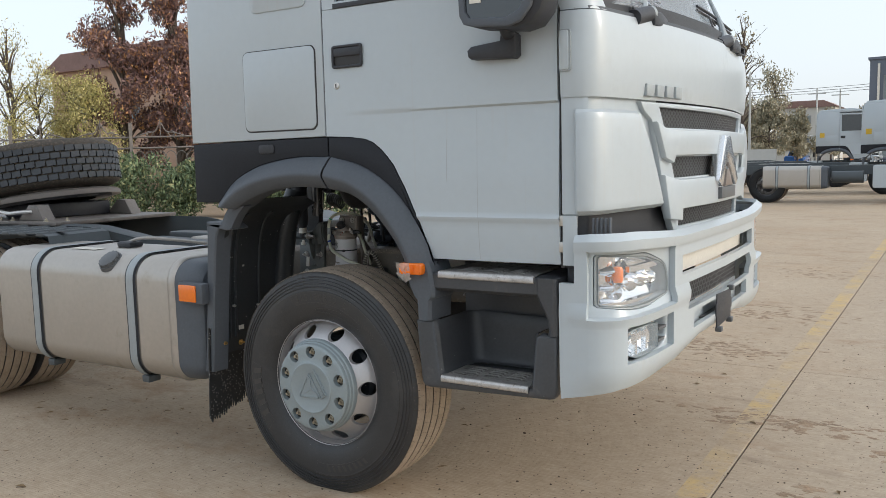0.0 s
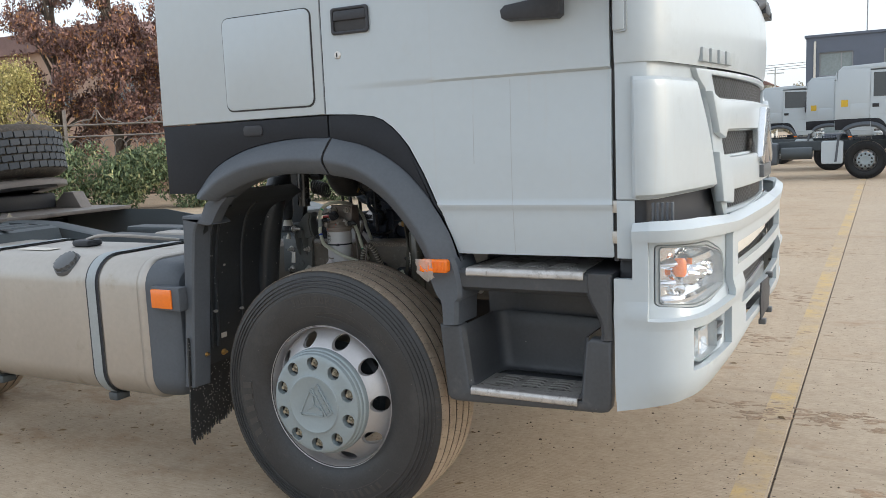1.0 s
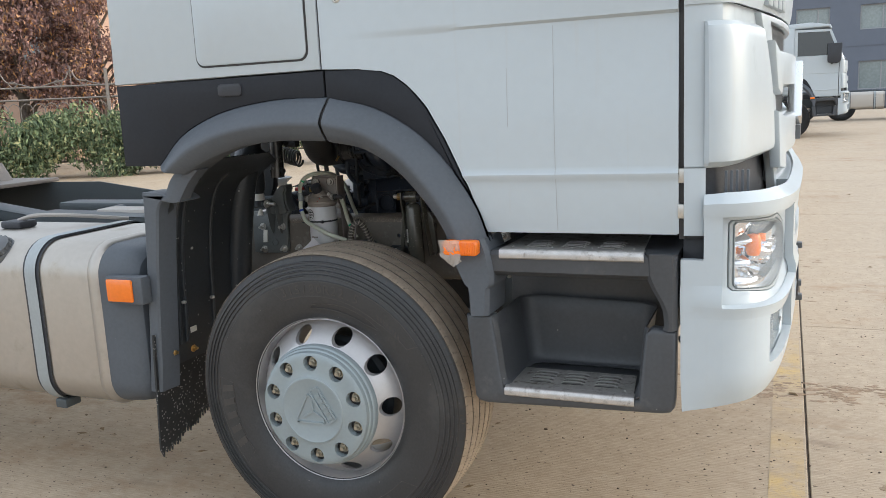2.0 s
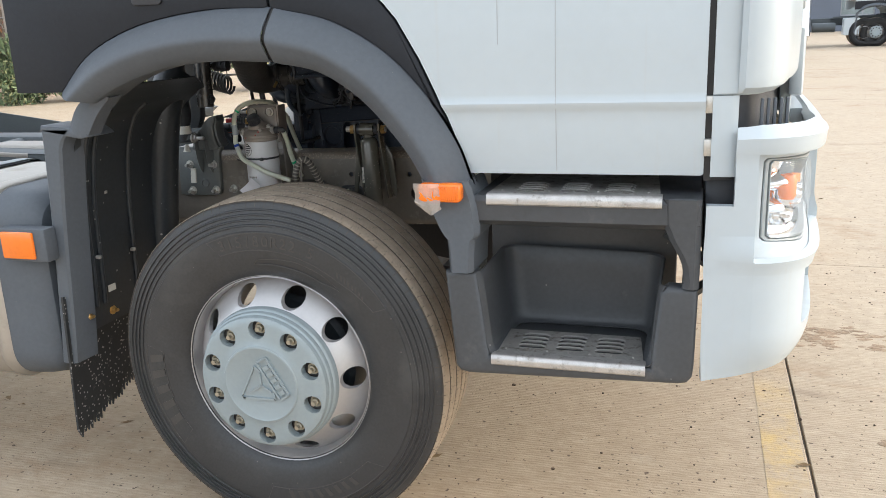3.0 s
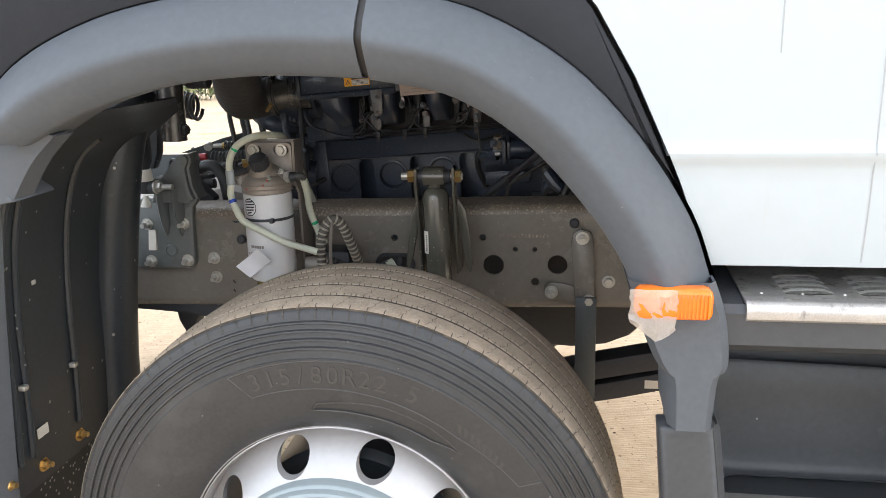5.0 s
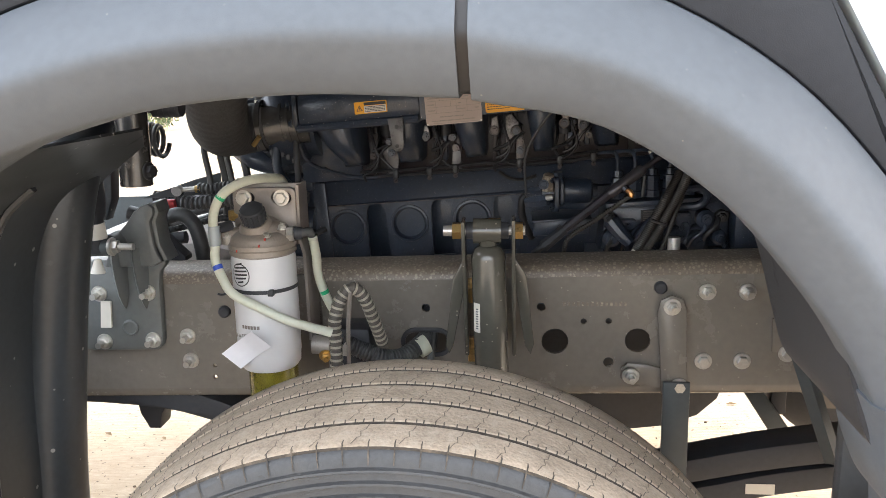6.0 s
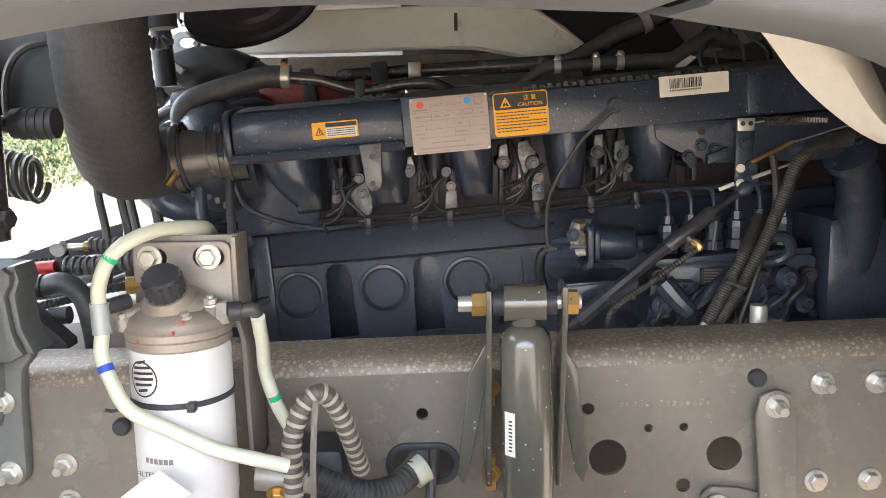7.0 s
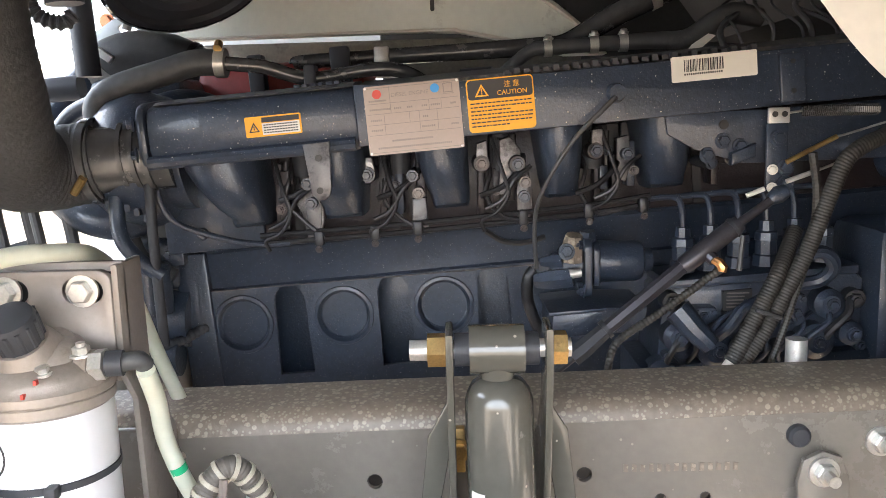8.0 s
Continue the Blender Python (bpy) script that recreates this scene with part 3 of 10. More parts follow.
# black lower trim panel above the arch
arch_out = [(-0.602, 1.335), (-0.5, 1.433), (-0.38, 1.492), (-0.245, 1.527), (-0.07, 1.546), (0.107, 1.539), (0.264, 1.503), (0.404, 1.423), (0.51, 1.315), (0.589, 1.195), (0.628, 1.09)]
arch_in = [(-0.478, 1.305), (-0.395, 1.345), (-0.31, 1.375), (-0.20, 1.400), (-0.06, 1.411), (0.095, 1.405), (0.233, 1.375), (0.345, 1.303), (0.438, 1.20), (0.49, 1.12), (0.515, 1.055)]
rear_trim = [(-0.762, 1.335)] + [tuple(p) for p in curve(arch_out[:6], 4)[:20]] + [(0.088, 1.545), (0.088, 1.6275), (-0.762, 1.6205)]
part("rear_trim_panel", prism(rear_trim, 0.004, 0.03, bevel=0.004), TRIM, truck, "matt black lower trim panel")
front_trim = [(0.0945, 1.545)] + [tuple(p) for p in curve(arch_out[5:], 4)] + [(0.622, 1.09)] + [(x - 0.004, z) for z, x in ARCH_TOP[:-1]] + [(0.0945, 1.6275)]
part("front_trim_panel", prism(front_trim, 0.004, 0.03, bevel=0.004), TRIM, truck, "matt black lower trim panel")
part("trim_marker", prism(rounded(-0.32, 1.565, -0.225, 1.605, 0.012), -0.003, 0.006, bevel=0.002), BLACK, truck)


def flare(outer, inner, cut=1.0):
    """An arch lip: from the inner edge out along the soffit, over the crown and back to the panel."""
    o, i = curve(outer, 6), curve(inner, 6)
    g = []
    for a, b in zip(i, o):
        row = []
        for f, y in ((0.10, 0.12), (0.02, 0.05), (0.0, -0.012), (0.006, -0.019), (0.025, -0.026), (0.2, -0.0475), (0.33, -0.0605), (0.37, -0.0635), (0.42, -0.065), (0.48, -0.063), (0.62, -0.05), (0.85, -0.018), (0.97, 0.0), (1.0, 0.012)):
            p = a + (b - a) * f
            row.append((p[0], y, p[1]))
        g.append(row)
    return shell(g, 0.004)


part("rear_arch_flare", flare([*arch_out[:5], (0.0965, 1.5445)], [*arch_in[:5], (0.0965, 1.4045)]), PLASTIC, truck, "dark grey grained plastic wheel arch lip")
part("front_arch_flare", flare([(0.108, 1.5435), *arch_out[6:]], [(0.108, 1.4025), *arch_in[6:]]), PLASTIC, truck, "dark grey grained plastic wheel arch lip")
part("arch_seam", shell([[(x, y, z) for y, z in ((0.05, 1.412), (-0.002, 1.408), (-0.016, 1.411), (-0.036, 1.433), (-0.05, 1.451), (-0.054, 1.462), (-0.052, 1.472), (-0.04, 1.492), (-0.008, 1.524), (0.012, 1.545))] for x in (0.094, 0.111)], 0.003), INK, truck)

# arch leg and indicator
leg = part("arch_leg", shell([[(x0, 0.12, z), (x0, -0.02, z), (x0 + 0.012, -0.045, z), (x1 - 0.012, -0.045, z), (x1, -0.03, z), (x1, 0.12, z)] for z, x0, x1 in curve([(1.10, 0.497, 0.626), (1.06, 0.512, 0.64), (1.02, 0.522, 0.648), (0.975, 0.54, 0.652), (0.955, 0.552, 0.648), (0.94, 0.562, 0.638), (0.86, 0.566, 0.632)], 4)], 0.004), PLASTIC, truck)
ind = part("side_indicator", box(0.505, 0.618, -0.082, -0.04, 1.052, 1.1, 0.012, 3), ORANGE, truck, "orange side indicator lens, half under loose film")
ribs = bmesh.new()
for k in range(9):
    box(0.565 + k * 0.0055, 0.5675 + k * 0.0055, -0.0835, -0.08, 1.058, 1.094, bm=ribs)
tagged(part("lens_ribs", ribs, ORANGE, ind), kind="stuff")
random.seed(4)
film = []
for i in range(9):
    row = []
    for j in range(9):
        u, v = i / 8, j / 8
        x = 0.498 + 0.066 * u + 0.012 * (1 - v) * math.sin(3 * u)
        z = 1.102 - (0.085 - 0.05 * abs(u - 0.62)) * v
        row.append((x + random.uniform(-0.002, 0.002), -0.084 - random.uniform(0, 0.008) + 0.012 * v, z))
    film.append(row)
part("torn_protective_film", shell(film, 0.0), FILM, ind, "torn clear protective film")

part("front_wheel_liner", shell([[(x, y, z) for y in (0.02, 0.1, 0.2, 0.305)] for x, z in curve([(0.42, 1.285), (0.452, 1.24), (0.475, 1.19), (0.5, 1.1), (0.522, 1.04), (0.57, 1.005)], 4)], 0.005), BLACK, truck, "black plastic wheel liner")
# wheel house liner, mudguard, flap
liner_path = curve([(-0.70, 0.56), (-0.685, 0.75), (-0.672, 0.95), (-0.645, 1.12), (-0.6, 1.23), (-0.535, 1.285), (-0.5, 1.31), (-0.46, 1.334), (-0.42, 1.352)], 5)
part("wheel_liner", shell([[(p[0], 0.05 + 0.53 * u * (1 - 4.0 * max(0, p[0] + 0.5)), p[1]) for u in np.linspace(0, 1, 10)] for p in liner_path], 0.004), LINER, truck, "black plastic wheel liner with dust marks")
rib = bmesh.new()
for y in (0.09, 0.13, 0.3):
    tube([(p[0] + 0.008, y + 0.03 * (1.3 - p[1]), p[1]) for p in liner_path[2:-16]], 0.007, 8, 2, bm=rib)
tagged(part("liner_ribs", rib, LINER, truck), kind="stuff")
part("mudguard_edge", shell([[(x0 - 0.01, 0.1, z), (x0, 0.006, z), (x0 + 0.008, 0.0, z), (x1 - 0.008, 0.0, z), (x1, 0.006, z), (x1 + 0.01, 0.09, z)] for z, x0, x1 in ((0.478, -0.762, -0.706), (0.6, -0.748, -0.693), (0.8, -0.729, -0.676), (1.0, -0.712, -0.656), (1.17, -0.7, -0.634), (1.2, -0.699, -0.62), (1.226, -0.699, -0.59))], 0.005), PLASTIC, truck, "dark grey plastic mudguard edge")
part("mudguard_shelf", prism([(-0.7, 1.222), (-0.56, 1.2), (-0.53, 1.206), (-0.535, 1.214), (-0.565, 1.232), (-0.695, 1.24)], 0.0, 0.12, bevel=0.004), PLASTIC, truck)
arm_o, arm_i = curve([(-0.5, 1.335), (-0.56, 1.29), (-0.6, 1.22)], 6), curve([(-0.44, 1.318), (-0.49, 1.27), (-0.535, 1.205)], 6)
part("mudguard_arm", shell([[(b[0], 0.06, b[1]), (b[0], 0.004, b[1]), ((a[0] + b[0]) / 2, -0.006, (a[1] + b[1]) / 2), (a[0], 0.004, a[1]), (a[0], 0.06, a[1])] for a, b in zip(arm_o, arm_i)], 0.004), PLASTIC, truck)
part("liner_tag", box(-0.681, -0.6785, 0.165, 0.2, 0.668, 0.69), LABEL, truck)
random.seed(11)
ragged = [(-0.012, 0.70), (-0.012, 0.24)]
y = 0.0
while y < 0.5:
    ragged += [(y + 0.006, 0.195 + 0.32 * y + random.uniform(0, 0.02)), (y + 0.012, 0.215 + 0.36 * y + random.uniform(0.0, 0.05))]
    y += 0.016
ragged += [(0.51, 0.44), (0.51, 0.66), (0.2, 0.66)]
flap = part("mud_flap", prism([(a, b) for a, b in ragged], -0.712, -0.704, axis="x"), FLAP, truck, "dusty black rubber mud flap with a ragged edge", smooth=False)
flap.rotation_euler = (0, radians(3), 0)
flap.location = (-0.04, 0, -0.03)
for yy, zz in ((0.07, 0.615), (0.186, 0.598), (0.32, 0.6)):
    part("flap_nut", hexbolt((-0.694, yy, zz), (1, 0, 0.05), 0.011, stud=0.012), BRASS, truck)
for yy, zz in ((0.2, 1.0), (0.13, 0.8), (0.31, 1.04), (0.3, 0.78)):
    part("liner_clip", box(-0.677, -0.66, yy - 0.008, yy + 0.008, zz - 0.006, zz + 0.006, 0.004), ZINC, truck)


# ---- wheels ----
def tyre_profile(width):
    """The outer and the inner sidewall as (radius, y), with raised rings below the shoulder."""
    side = [(0.292, 0.034), (0.302, 0.022), (0.325, 0.012), (0.36, 0.004), (0.392, 0.0), (0.424, 0.0), (0.434, 0.0), (0.436, 0.003), (0.4485, 0.0052), (0.4505, 0.0018), (0.4535, 0.0024), (0.4555, 0.0068), (0.4635, 0.0085), (0.4655, 0.0042), (0.468, 0.0048), (0.47, 0.0095), (0.478, 0.0112), (0.48, 0.007), (0.4825, 0.0078), (0.4845, 0.012), (0.492, 0.014), (0.494, 0.0106), (0.4965, 0.0115), (0.4985, 0.0155), (0.508, 0.0185), (0.513, 0.021), (0.5155, 0.0245)]
    far = [(r, width - h) for r, h in reversed(side)]
    return side, far


def tread_rows(w0, w1, R):
    n, g = 5, 0.0068
    span = w1 - w0
    rows = []
    wid = (span - (n - 1) * g) / n
    for k in range(n):
        a = w0 + k * (wid + g)
        b = a + wid
        crown = lambda h: R - 0.006 * ((h - (w0 + w1) / 2) / (span / 2)) ** 2
        rows.append((a, b, crown))
    return rows, g


def build_wheel(name, label, cap=True, tread=TREAD, parent=truck, dirty=RUBBER):
    w = group(name, parent, label)
    R, W = 0.5265, 0.325
    side, far = tyre_profile(W)
    part("tyre_sidewall", lathe([(r, h) for r, h in side], 0, HUB_Z, 128), dirty, w)
    part("tyre_inner_sidewall", lathe([(r, h) for r, h in far], 0, HUB_Z, 96), dirty, w)
    rows, g = tread_rows(0.0245, W - 0.0245, R)
    ringb, gro, cut = bmesh.new(), bmesh.new(), bmesh.new()
    for k, (a, b, cr) in enumerate(rows):
        lathe([(cr(a) - 0.0014, a + 0.0002), (cr(a), a + 0.002), (cr((a + b) / 2), (a + b) / 2), (cr(b), b - 0.002), (cr(b) - 0.0014, b - 0.0002)], 0, HUB_Z, 128, bm=ringb)
        for edge, e2 in ((a, a + 0.0002), (b, b - 0.0002)):
            lathe([(R - 0.013, edge), (cr(edge) - 0.0014, e2)], 0, HUB_Z, 128, bm=gro)
        if k < 4:
            lathe([(R - 0.0125, b - 0.001), (R - 0.0125, b + g + 0.001)], 0, HUB_Z, 96, bm=gro)
    part("tyre_tread", ringb, tread, w, "dusty ribbed tread")
    # short cuts across the shoulders and along the rib edges
    for k in range(110):
        a = 2 * math.pi * k / 110
        c, s = math.cos(a), math.sin(a)
        vs = []
        for rr, h, t in ((0.5, 0.0157, 0.0005), (0.512, 0.0205, 0.0008), (R - 0.0045, 0.027, 0.0009), (R - 0.0045, 0.036, 0.0004)):
            vs.append([gro.verts.new(((rr + 0.0012) * c - e * t * s, h - 0.0012, HUB_Z + (rr + 0.0012) * s + e * t * c)) for e in (-1, 1)])
        for p, q in zip(vs, vs[1:]):
            gro.faces.new((p[0], p[1], q[1], q[0]))
    rng = random.Random(6)
    for n_r, (ra, rb, cr) in enumerate(rows):
        if n_r:
            for k in range(270):
                aa = 2 * math.pi * (k + rng.uniform(-0.2, 0.2)) / 270
                c2, s2 = math.cos(aa), math.sin(aa)
                pts = [((R - 0.011), ra - 0.0006), (cr(ra) - 0.001, ra - 0.0006), (cr(ra) + 0.0007, ra + 0.0015), (cr(ra) + 0.0007, ra + 0.005)]
                vs = [[gro.verts.new((rr * c2 - e * 0.0008 * s2, h, HUB_Z + rr * s2 + e * 0.0008 * c2)) for e in (-1, 1)] for rr, h in pts]
                for p, q in zip(vs, vs[1:]):
                    gro.faces.new((p[0], p[1], q[1], q[0]))
        for k in range(62):
            a0 = 2 * math.pi * (k + 0.4 * n_r) / 62 + rng.uniform(-0.01, 0.01)
            vs = []
            for f, da in ((0.06, 0.012), (0.33, 0.002), (0.4, -0.006), (0.62, -0.002), (0.7, -0.011), (0.95, -0.016)):
                h = ra + (rb - ra) * f
                aa = a0 + da + rng.uniform(-0.001, 0.001)
                rr = cr(h) + 0.0007
                vs.append([cut.verts.new((rr * math.cos(aa) - e * 0.0006 * math.sin(aa), h, HUB_Z + rr * math.sin(aa) + e * 0.0006 * math.cos(aa))) for e in (-1, 1)])
            for p, q in zip(vs, vs[1:]):
                cut.faces.new((p[0], p[1], q[1], q[0]))
    tagged(part("tread_groove", gro, GROOVE, w, smooth=False), kind="stuff")
    tagged(part("tread_sipe", cut, SIPE, w, smooth=False), kind="stuff")
    # rim
    part("rim", lathe([(0.292, 0.045), (0.2945, 0.03), (0.3025, 0.024), (0.3045, 0.028), (0.303, 0.036), (0.296, 0.036), (0.29, 0.033), (0.287, 0.040), (0.2845, 0.06), (0.281, 0.085), (0.27, 0.1), (0.262, 0.12), (0.262, 0.26), (0.295, 0.28)], 0, HUB_Z, 96), RIM, w, "silver painted steel rim")
    part("wheel_disc", pierced(0, HUB_Z, 0.206, 0.2835, lambda r: float(np.interp(r, [0.206, 0.219, 0.237, 0.26, 0.2835], [-0.012, -0.006, 0.013, 0.043, 0.075])), 10, 0.245, 0.033, 0.0275, depth=0.018), RIM, w, "silver disc with ten hand holes")
    part("brake_drum", lathe([(0.0, 0.1), (0.2, 0.1), (0.215, 0.115), (0.215, 0.3), (0.12, 0.31)], 0, HUB_Z, 48), LINER, w)
    if cap:
        part("wheel_cap", pierced(0, HUB_Z, 0.118, 0.1985, lambda r: float(np.interp(r, [0.118, 0.126, 0.193, 0.1985], [-0.074, -0.07, -0.066, -0.061])), 10, 0.1635, 0.0265, 0.0265, depth=0.024, turn=radians(18)), CAP, w, "pale blue-grey wheel cap")
        part("cap_edge", lathe([(0.1985, -0.061), (0.2005, -0.056), (0.202, -0.048), (0.2065, -0.045), (0.208, -0.041), (0.209, -0.033), (0.213, -0.03), (0.2145, -0.026), (0.2155, -0.008)], 0, HUB_Z, 80), CAP, w)
        part("cap_centre", lathe([(0.1185, -0.074), (0.1165, -0.0775), (0.112, -0.0785), (0.108, -0.0765), (0.0, -0.0775)], 0, HUB_Z, 64), CAP, w)
        # black ring behind the nut holes, in place of the shade inside the cap
        part("cap_backing", lathe([(0.115, -0.041), (0.1995, -0.041)], 0, HUB_Z, 48), INK, w)
        em = bmesh.new()
        rot = radians(31)

        def turn(pts):
            return [(px * math.cos(rot) - pz * math.sin(rot), HUB_Z + px * math.sin(rot) + pz * math.cos(rot)) for px, pz in pts]

        def bar(p, q, t=0.0035):
            d = np.array(q) - np.array(p)
            d = d / np.linalg.norm(d)
            nrm = np.array((-d[1], d[0])) * t
            return turn([tuple(np.array(p) + nrm), tuple(np.array(p) - nrm), tuple(np.array(q) - nrm), tuple(np.array(q) + nrm)])

        tri = [(-0.072, -0.002), (0.03, 0.058), (0.03, -0.062)]
        segs = [((-0.072, 0.0), (0.018, 0.056)), ((-0.072, -0.006), (0.018, -0.058)), ((-0.072, 0.0), (-0.066, -0.012)), ((-0.045, -0.003), (0.004, -0.003)), ((0.004, -0.003), (0.02, 0.03)), ((0.004, -0.003), (0.02, -0.034)), ((0.018, 0.056), (0.026, 0.034)), ((0.018, -0.058), (0.026, -0.038)), ((0.032, 0.062), (0.066, 0.06)), ((0.032, -0.066), (0.066, -0.064)), ((0.032, 0.062), (0.032, -0.066)), ((0.066, 0.06), (0.066, -0.064))]
        for p, q in segs:
            prism(bar(p, q, 0.0028), -0.0825, -0.077, bm=em)
        for k in range(5):
            prism(turn([(0.039, 0.04 - k * 0.021), (0.059, 0.04 - k * 0.021), (0.059, 0.028 - k * 0.021), (0.039, 0.028 - k * 0.021)]), -0.0818, -0.077, bm=em)
        part("cap_emblem", em, CAP, w)
        for k in range(10):
            x, z = 0.1635 * math.cos(radians(36 * k + 18)), HUB_Z + 0.1635 * math.sin(radians(36 * k + 18))
            nb = hexbolt((x, -0.042, z), (0, -1, 0), 0.0122, stud=0.012)
            part("wheel_nut", nb, NUT, w)
    return w


wheel = build_wheel("front_wheel", "front wheel with a dusty tyre and a ten-hole silver rim")


def round_text(string, radius, mid, size, step, y, parent, name):
    b = bmesh.new()
    for k, ch in enumerate(string):
        if ch == " ":
            continue
        a = radians(mid) - (k - (len(string) - 1) / 2) * step
        text(ch, size, Matrix.Translation((radius * math.cos(a), y, HUB_Z + radius * math.sin(a))) @ Matrix.Rotation(radians(90), 4, "X") @ Matrix.Rotation(a - math.pi / 2, 4, "Z"), 0.0008, bm=b)
    return tagged(part(name, b, LETTER, parent, smooth=False), kind="stuff")


round_text("315/80R22.5", 0.404, 88, 0.045, 0.07, -0.0004, wheel, "tyre_size_lettering")


def sidewall_outline(corners, closed=True):
    """A thin raised moulding on the sidewall through corners of (radius, degrees)."""
    pts = []
    ring = corners + corners[:1] if closed else corners
    for (r0, a0), (r1, a1) in zip(ring, ring[1:]):
        n_ = max(1, int(abs(a1 - a0) / 3))
        pts += [(r0 + (r1 - r0) * k / n_, a0 + (a1 - a0) * k / n_) for k in range(n_)]
    pts.append(ring[-1])
    return tube([(r * math.cos(radians(a)), 0.0003 if r > 0.385 else (0.392 - r) * 0.12, HUB_Z + r * math.sin(radians(a))) for r, a in pts], 0.0014, 6, smooth_line=False)


for corners in (
    [(0.429, 114), (0.38, 110.5), (0.379, 84), (0.375, 53), (0.394, 33), (0.4335, 31.5), (0.4325, 60), (0.431, 92)],
    [(0.35, 93), (0.3365, 95), (0.337, 80), (0.34, 58), (0.355, 49), (0.362, 60), (0.362, 75)],
    [(0.432, 172), (0.375, 174), (0.373, 215), (0.43, 218), (0.433, 195)],
    [(0.428, 262), (0.38, 264), (0.378, 318), (0.428, 322), (0.432, 290)],
):
    part("sidewall_outline", sidewall_outline(corners), LETTER, wheel)
bars = bmesh.new()
for mid, rr, n_, sz in ((48, 0.392, 8, 0.012), (196, 0.4, 5, 0.045), (292, 0.4, 8, 0.028)):
    for k in range(n_):
        a = radians(mid) + (k - n_ / 2) * sz * 1.15 / rr
        b4 = [(rr + e * sz / 2, a + f * sz * 0.26 / rr + e * 0.01) for e, f in ((-1, -1), (1, -1), (1, 1), (-1, 1))]
        prism([(r_ * math.cos(t_), HUB_Z + r_ * math.sin(t_)) for r_, t_ in b4], -0.0008, 0.012, bm=bars)
tagged(part("sidewall_mark", bars, LETTER, wheel, smooth=False), kind="stuff")

# ---- steps ----
steps = group("cab_steps", truck, "moulded grey plastic entry steps with perforated steel treads")
tub = bmesh.new()
# outer frame of the lower tub, tapered walls
tub_out = [(0.552, 0.857), (0.64, 0.86), (0.668, 0.63), (1.08, 0.627), (1.10, 0.83), (1.12, 0.845), (1.19, 0.84), (1.186, 0.64), (1.183, 0.61), (1.172, 0.595), (1.15, 0.59), (0.61, 0.573), (0.585, 0.578), (0.572, 0.595)]
prism(tub_out, -0.028, 0.03, bevel=0.014, seg=3, bm=tub)
part("tub_frame", tub, STEPS, steps)
tubg = []
for z, ins in ((0.858, 0.0), (0.852, 0.004), (0.8, 0.005), (0.74, 0.005), (0.68, 0.005), (0.655, 0.006), (0.642, 0.009), (0.636, 0.014), (0.633, 0.021)):
    f = (0.86 - z) / 0.23
    xl, xr, yb, rc = 0.645 + 0.026 * f + ins, 1.101 - 0.02 * f - ins, 0.275 - 0.012 * f - ins, 0.05
    plan = [(xl - 0.012, -0.024), (xl, -0.008), (xl, 0.1)] + [(xl + rc - rc * math.cos(a), yb - rc + rc * math.sin(a)) for a in np.linspace(0, math.pi / 2, 7)]
    plan += [((xl + xr) / 2, yb)] + [(xr - rc + rc * math.sin(a), yb - rc + rc * math.cos(a)) for a in np.linspace(0, math.pi / 2, 7)] + [(xr, 0.1), (xr, -0.008), (xr + 0.012, -0.024)]
    tubg.append([(x, y, z - 0.012 * max(0, min(1, (x - 0.645) / 0.45)) * (1 - f)) for x, y in plan])
part("tub_wall", shell(tubg, 0.004), STEPS, steps, "moulded tub with rounded corners, dusty")
part("tub_floor", prism([(0.66, -0.02), (1.09, -0.02), (1.07, 0.28), (0.66, 0.28)], 0.595, 0.626, axis="z", bevel=0.006), STEPS, steps)
part("upper_beam", prism([(-0.012, 0.985), (-0.03, 1.0), (-0.03, 1.05), (-0.02, 1.062), (0.3, 1.062), (0.3, 1.03), (0.06, 1.02), (0.04, 0.98)], 0.636, 1.19, axis="x", bevel=0.006), STEPS, steps)
part("beam_back", prism([(0.6, 0.6), (1.13, 0.6), (1.13, 0.845), (1.15, 0.85), (1.2, 0.86), (1.24, 0.88), (1.24, 1.065), (0.6, 1.065)], 0.3, 0.33, bevel=0.008), STEPS, steps)
part("corner_closure", box(1.195, 1.28, 0.06, 0.33, 0.88, 1.1, 0.01), BLACK, steps)
part("beam_end", shell([[(x0, 0.12, z), (x0, -0.02, z), (x0 + 0.015, -0.034, z), (1.178, -0.034, z), (1.191, -0.02, z), (1.191, 0.12, z)] for z, x0 in ((1.062, 1.1), (1.0, 1.103), (0.96, 1.12), (0.925, 1.14), (0.9, 1.15), (0.86, 1.155), (0.842, 1.15))], 0.004), STEPS, steps)


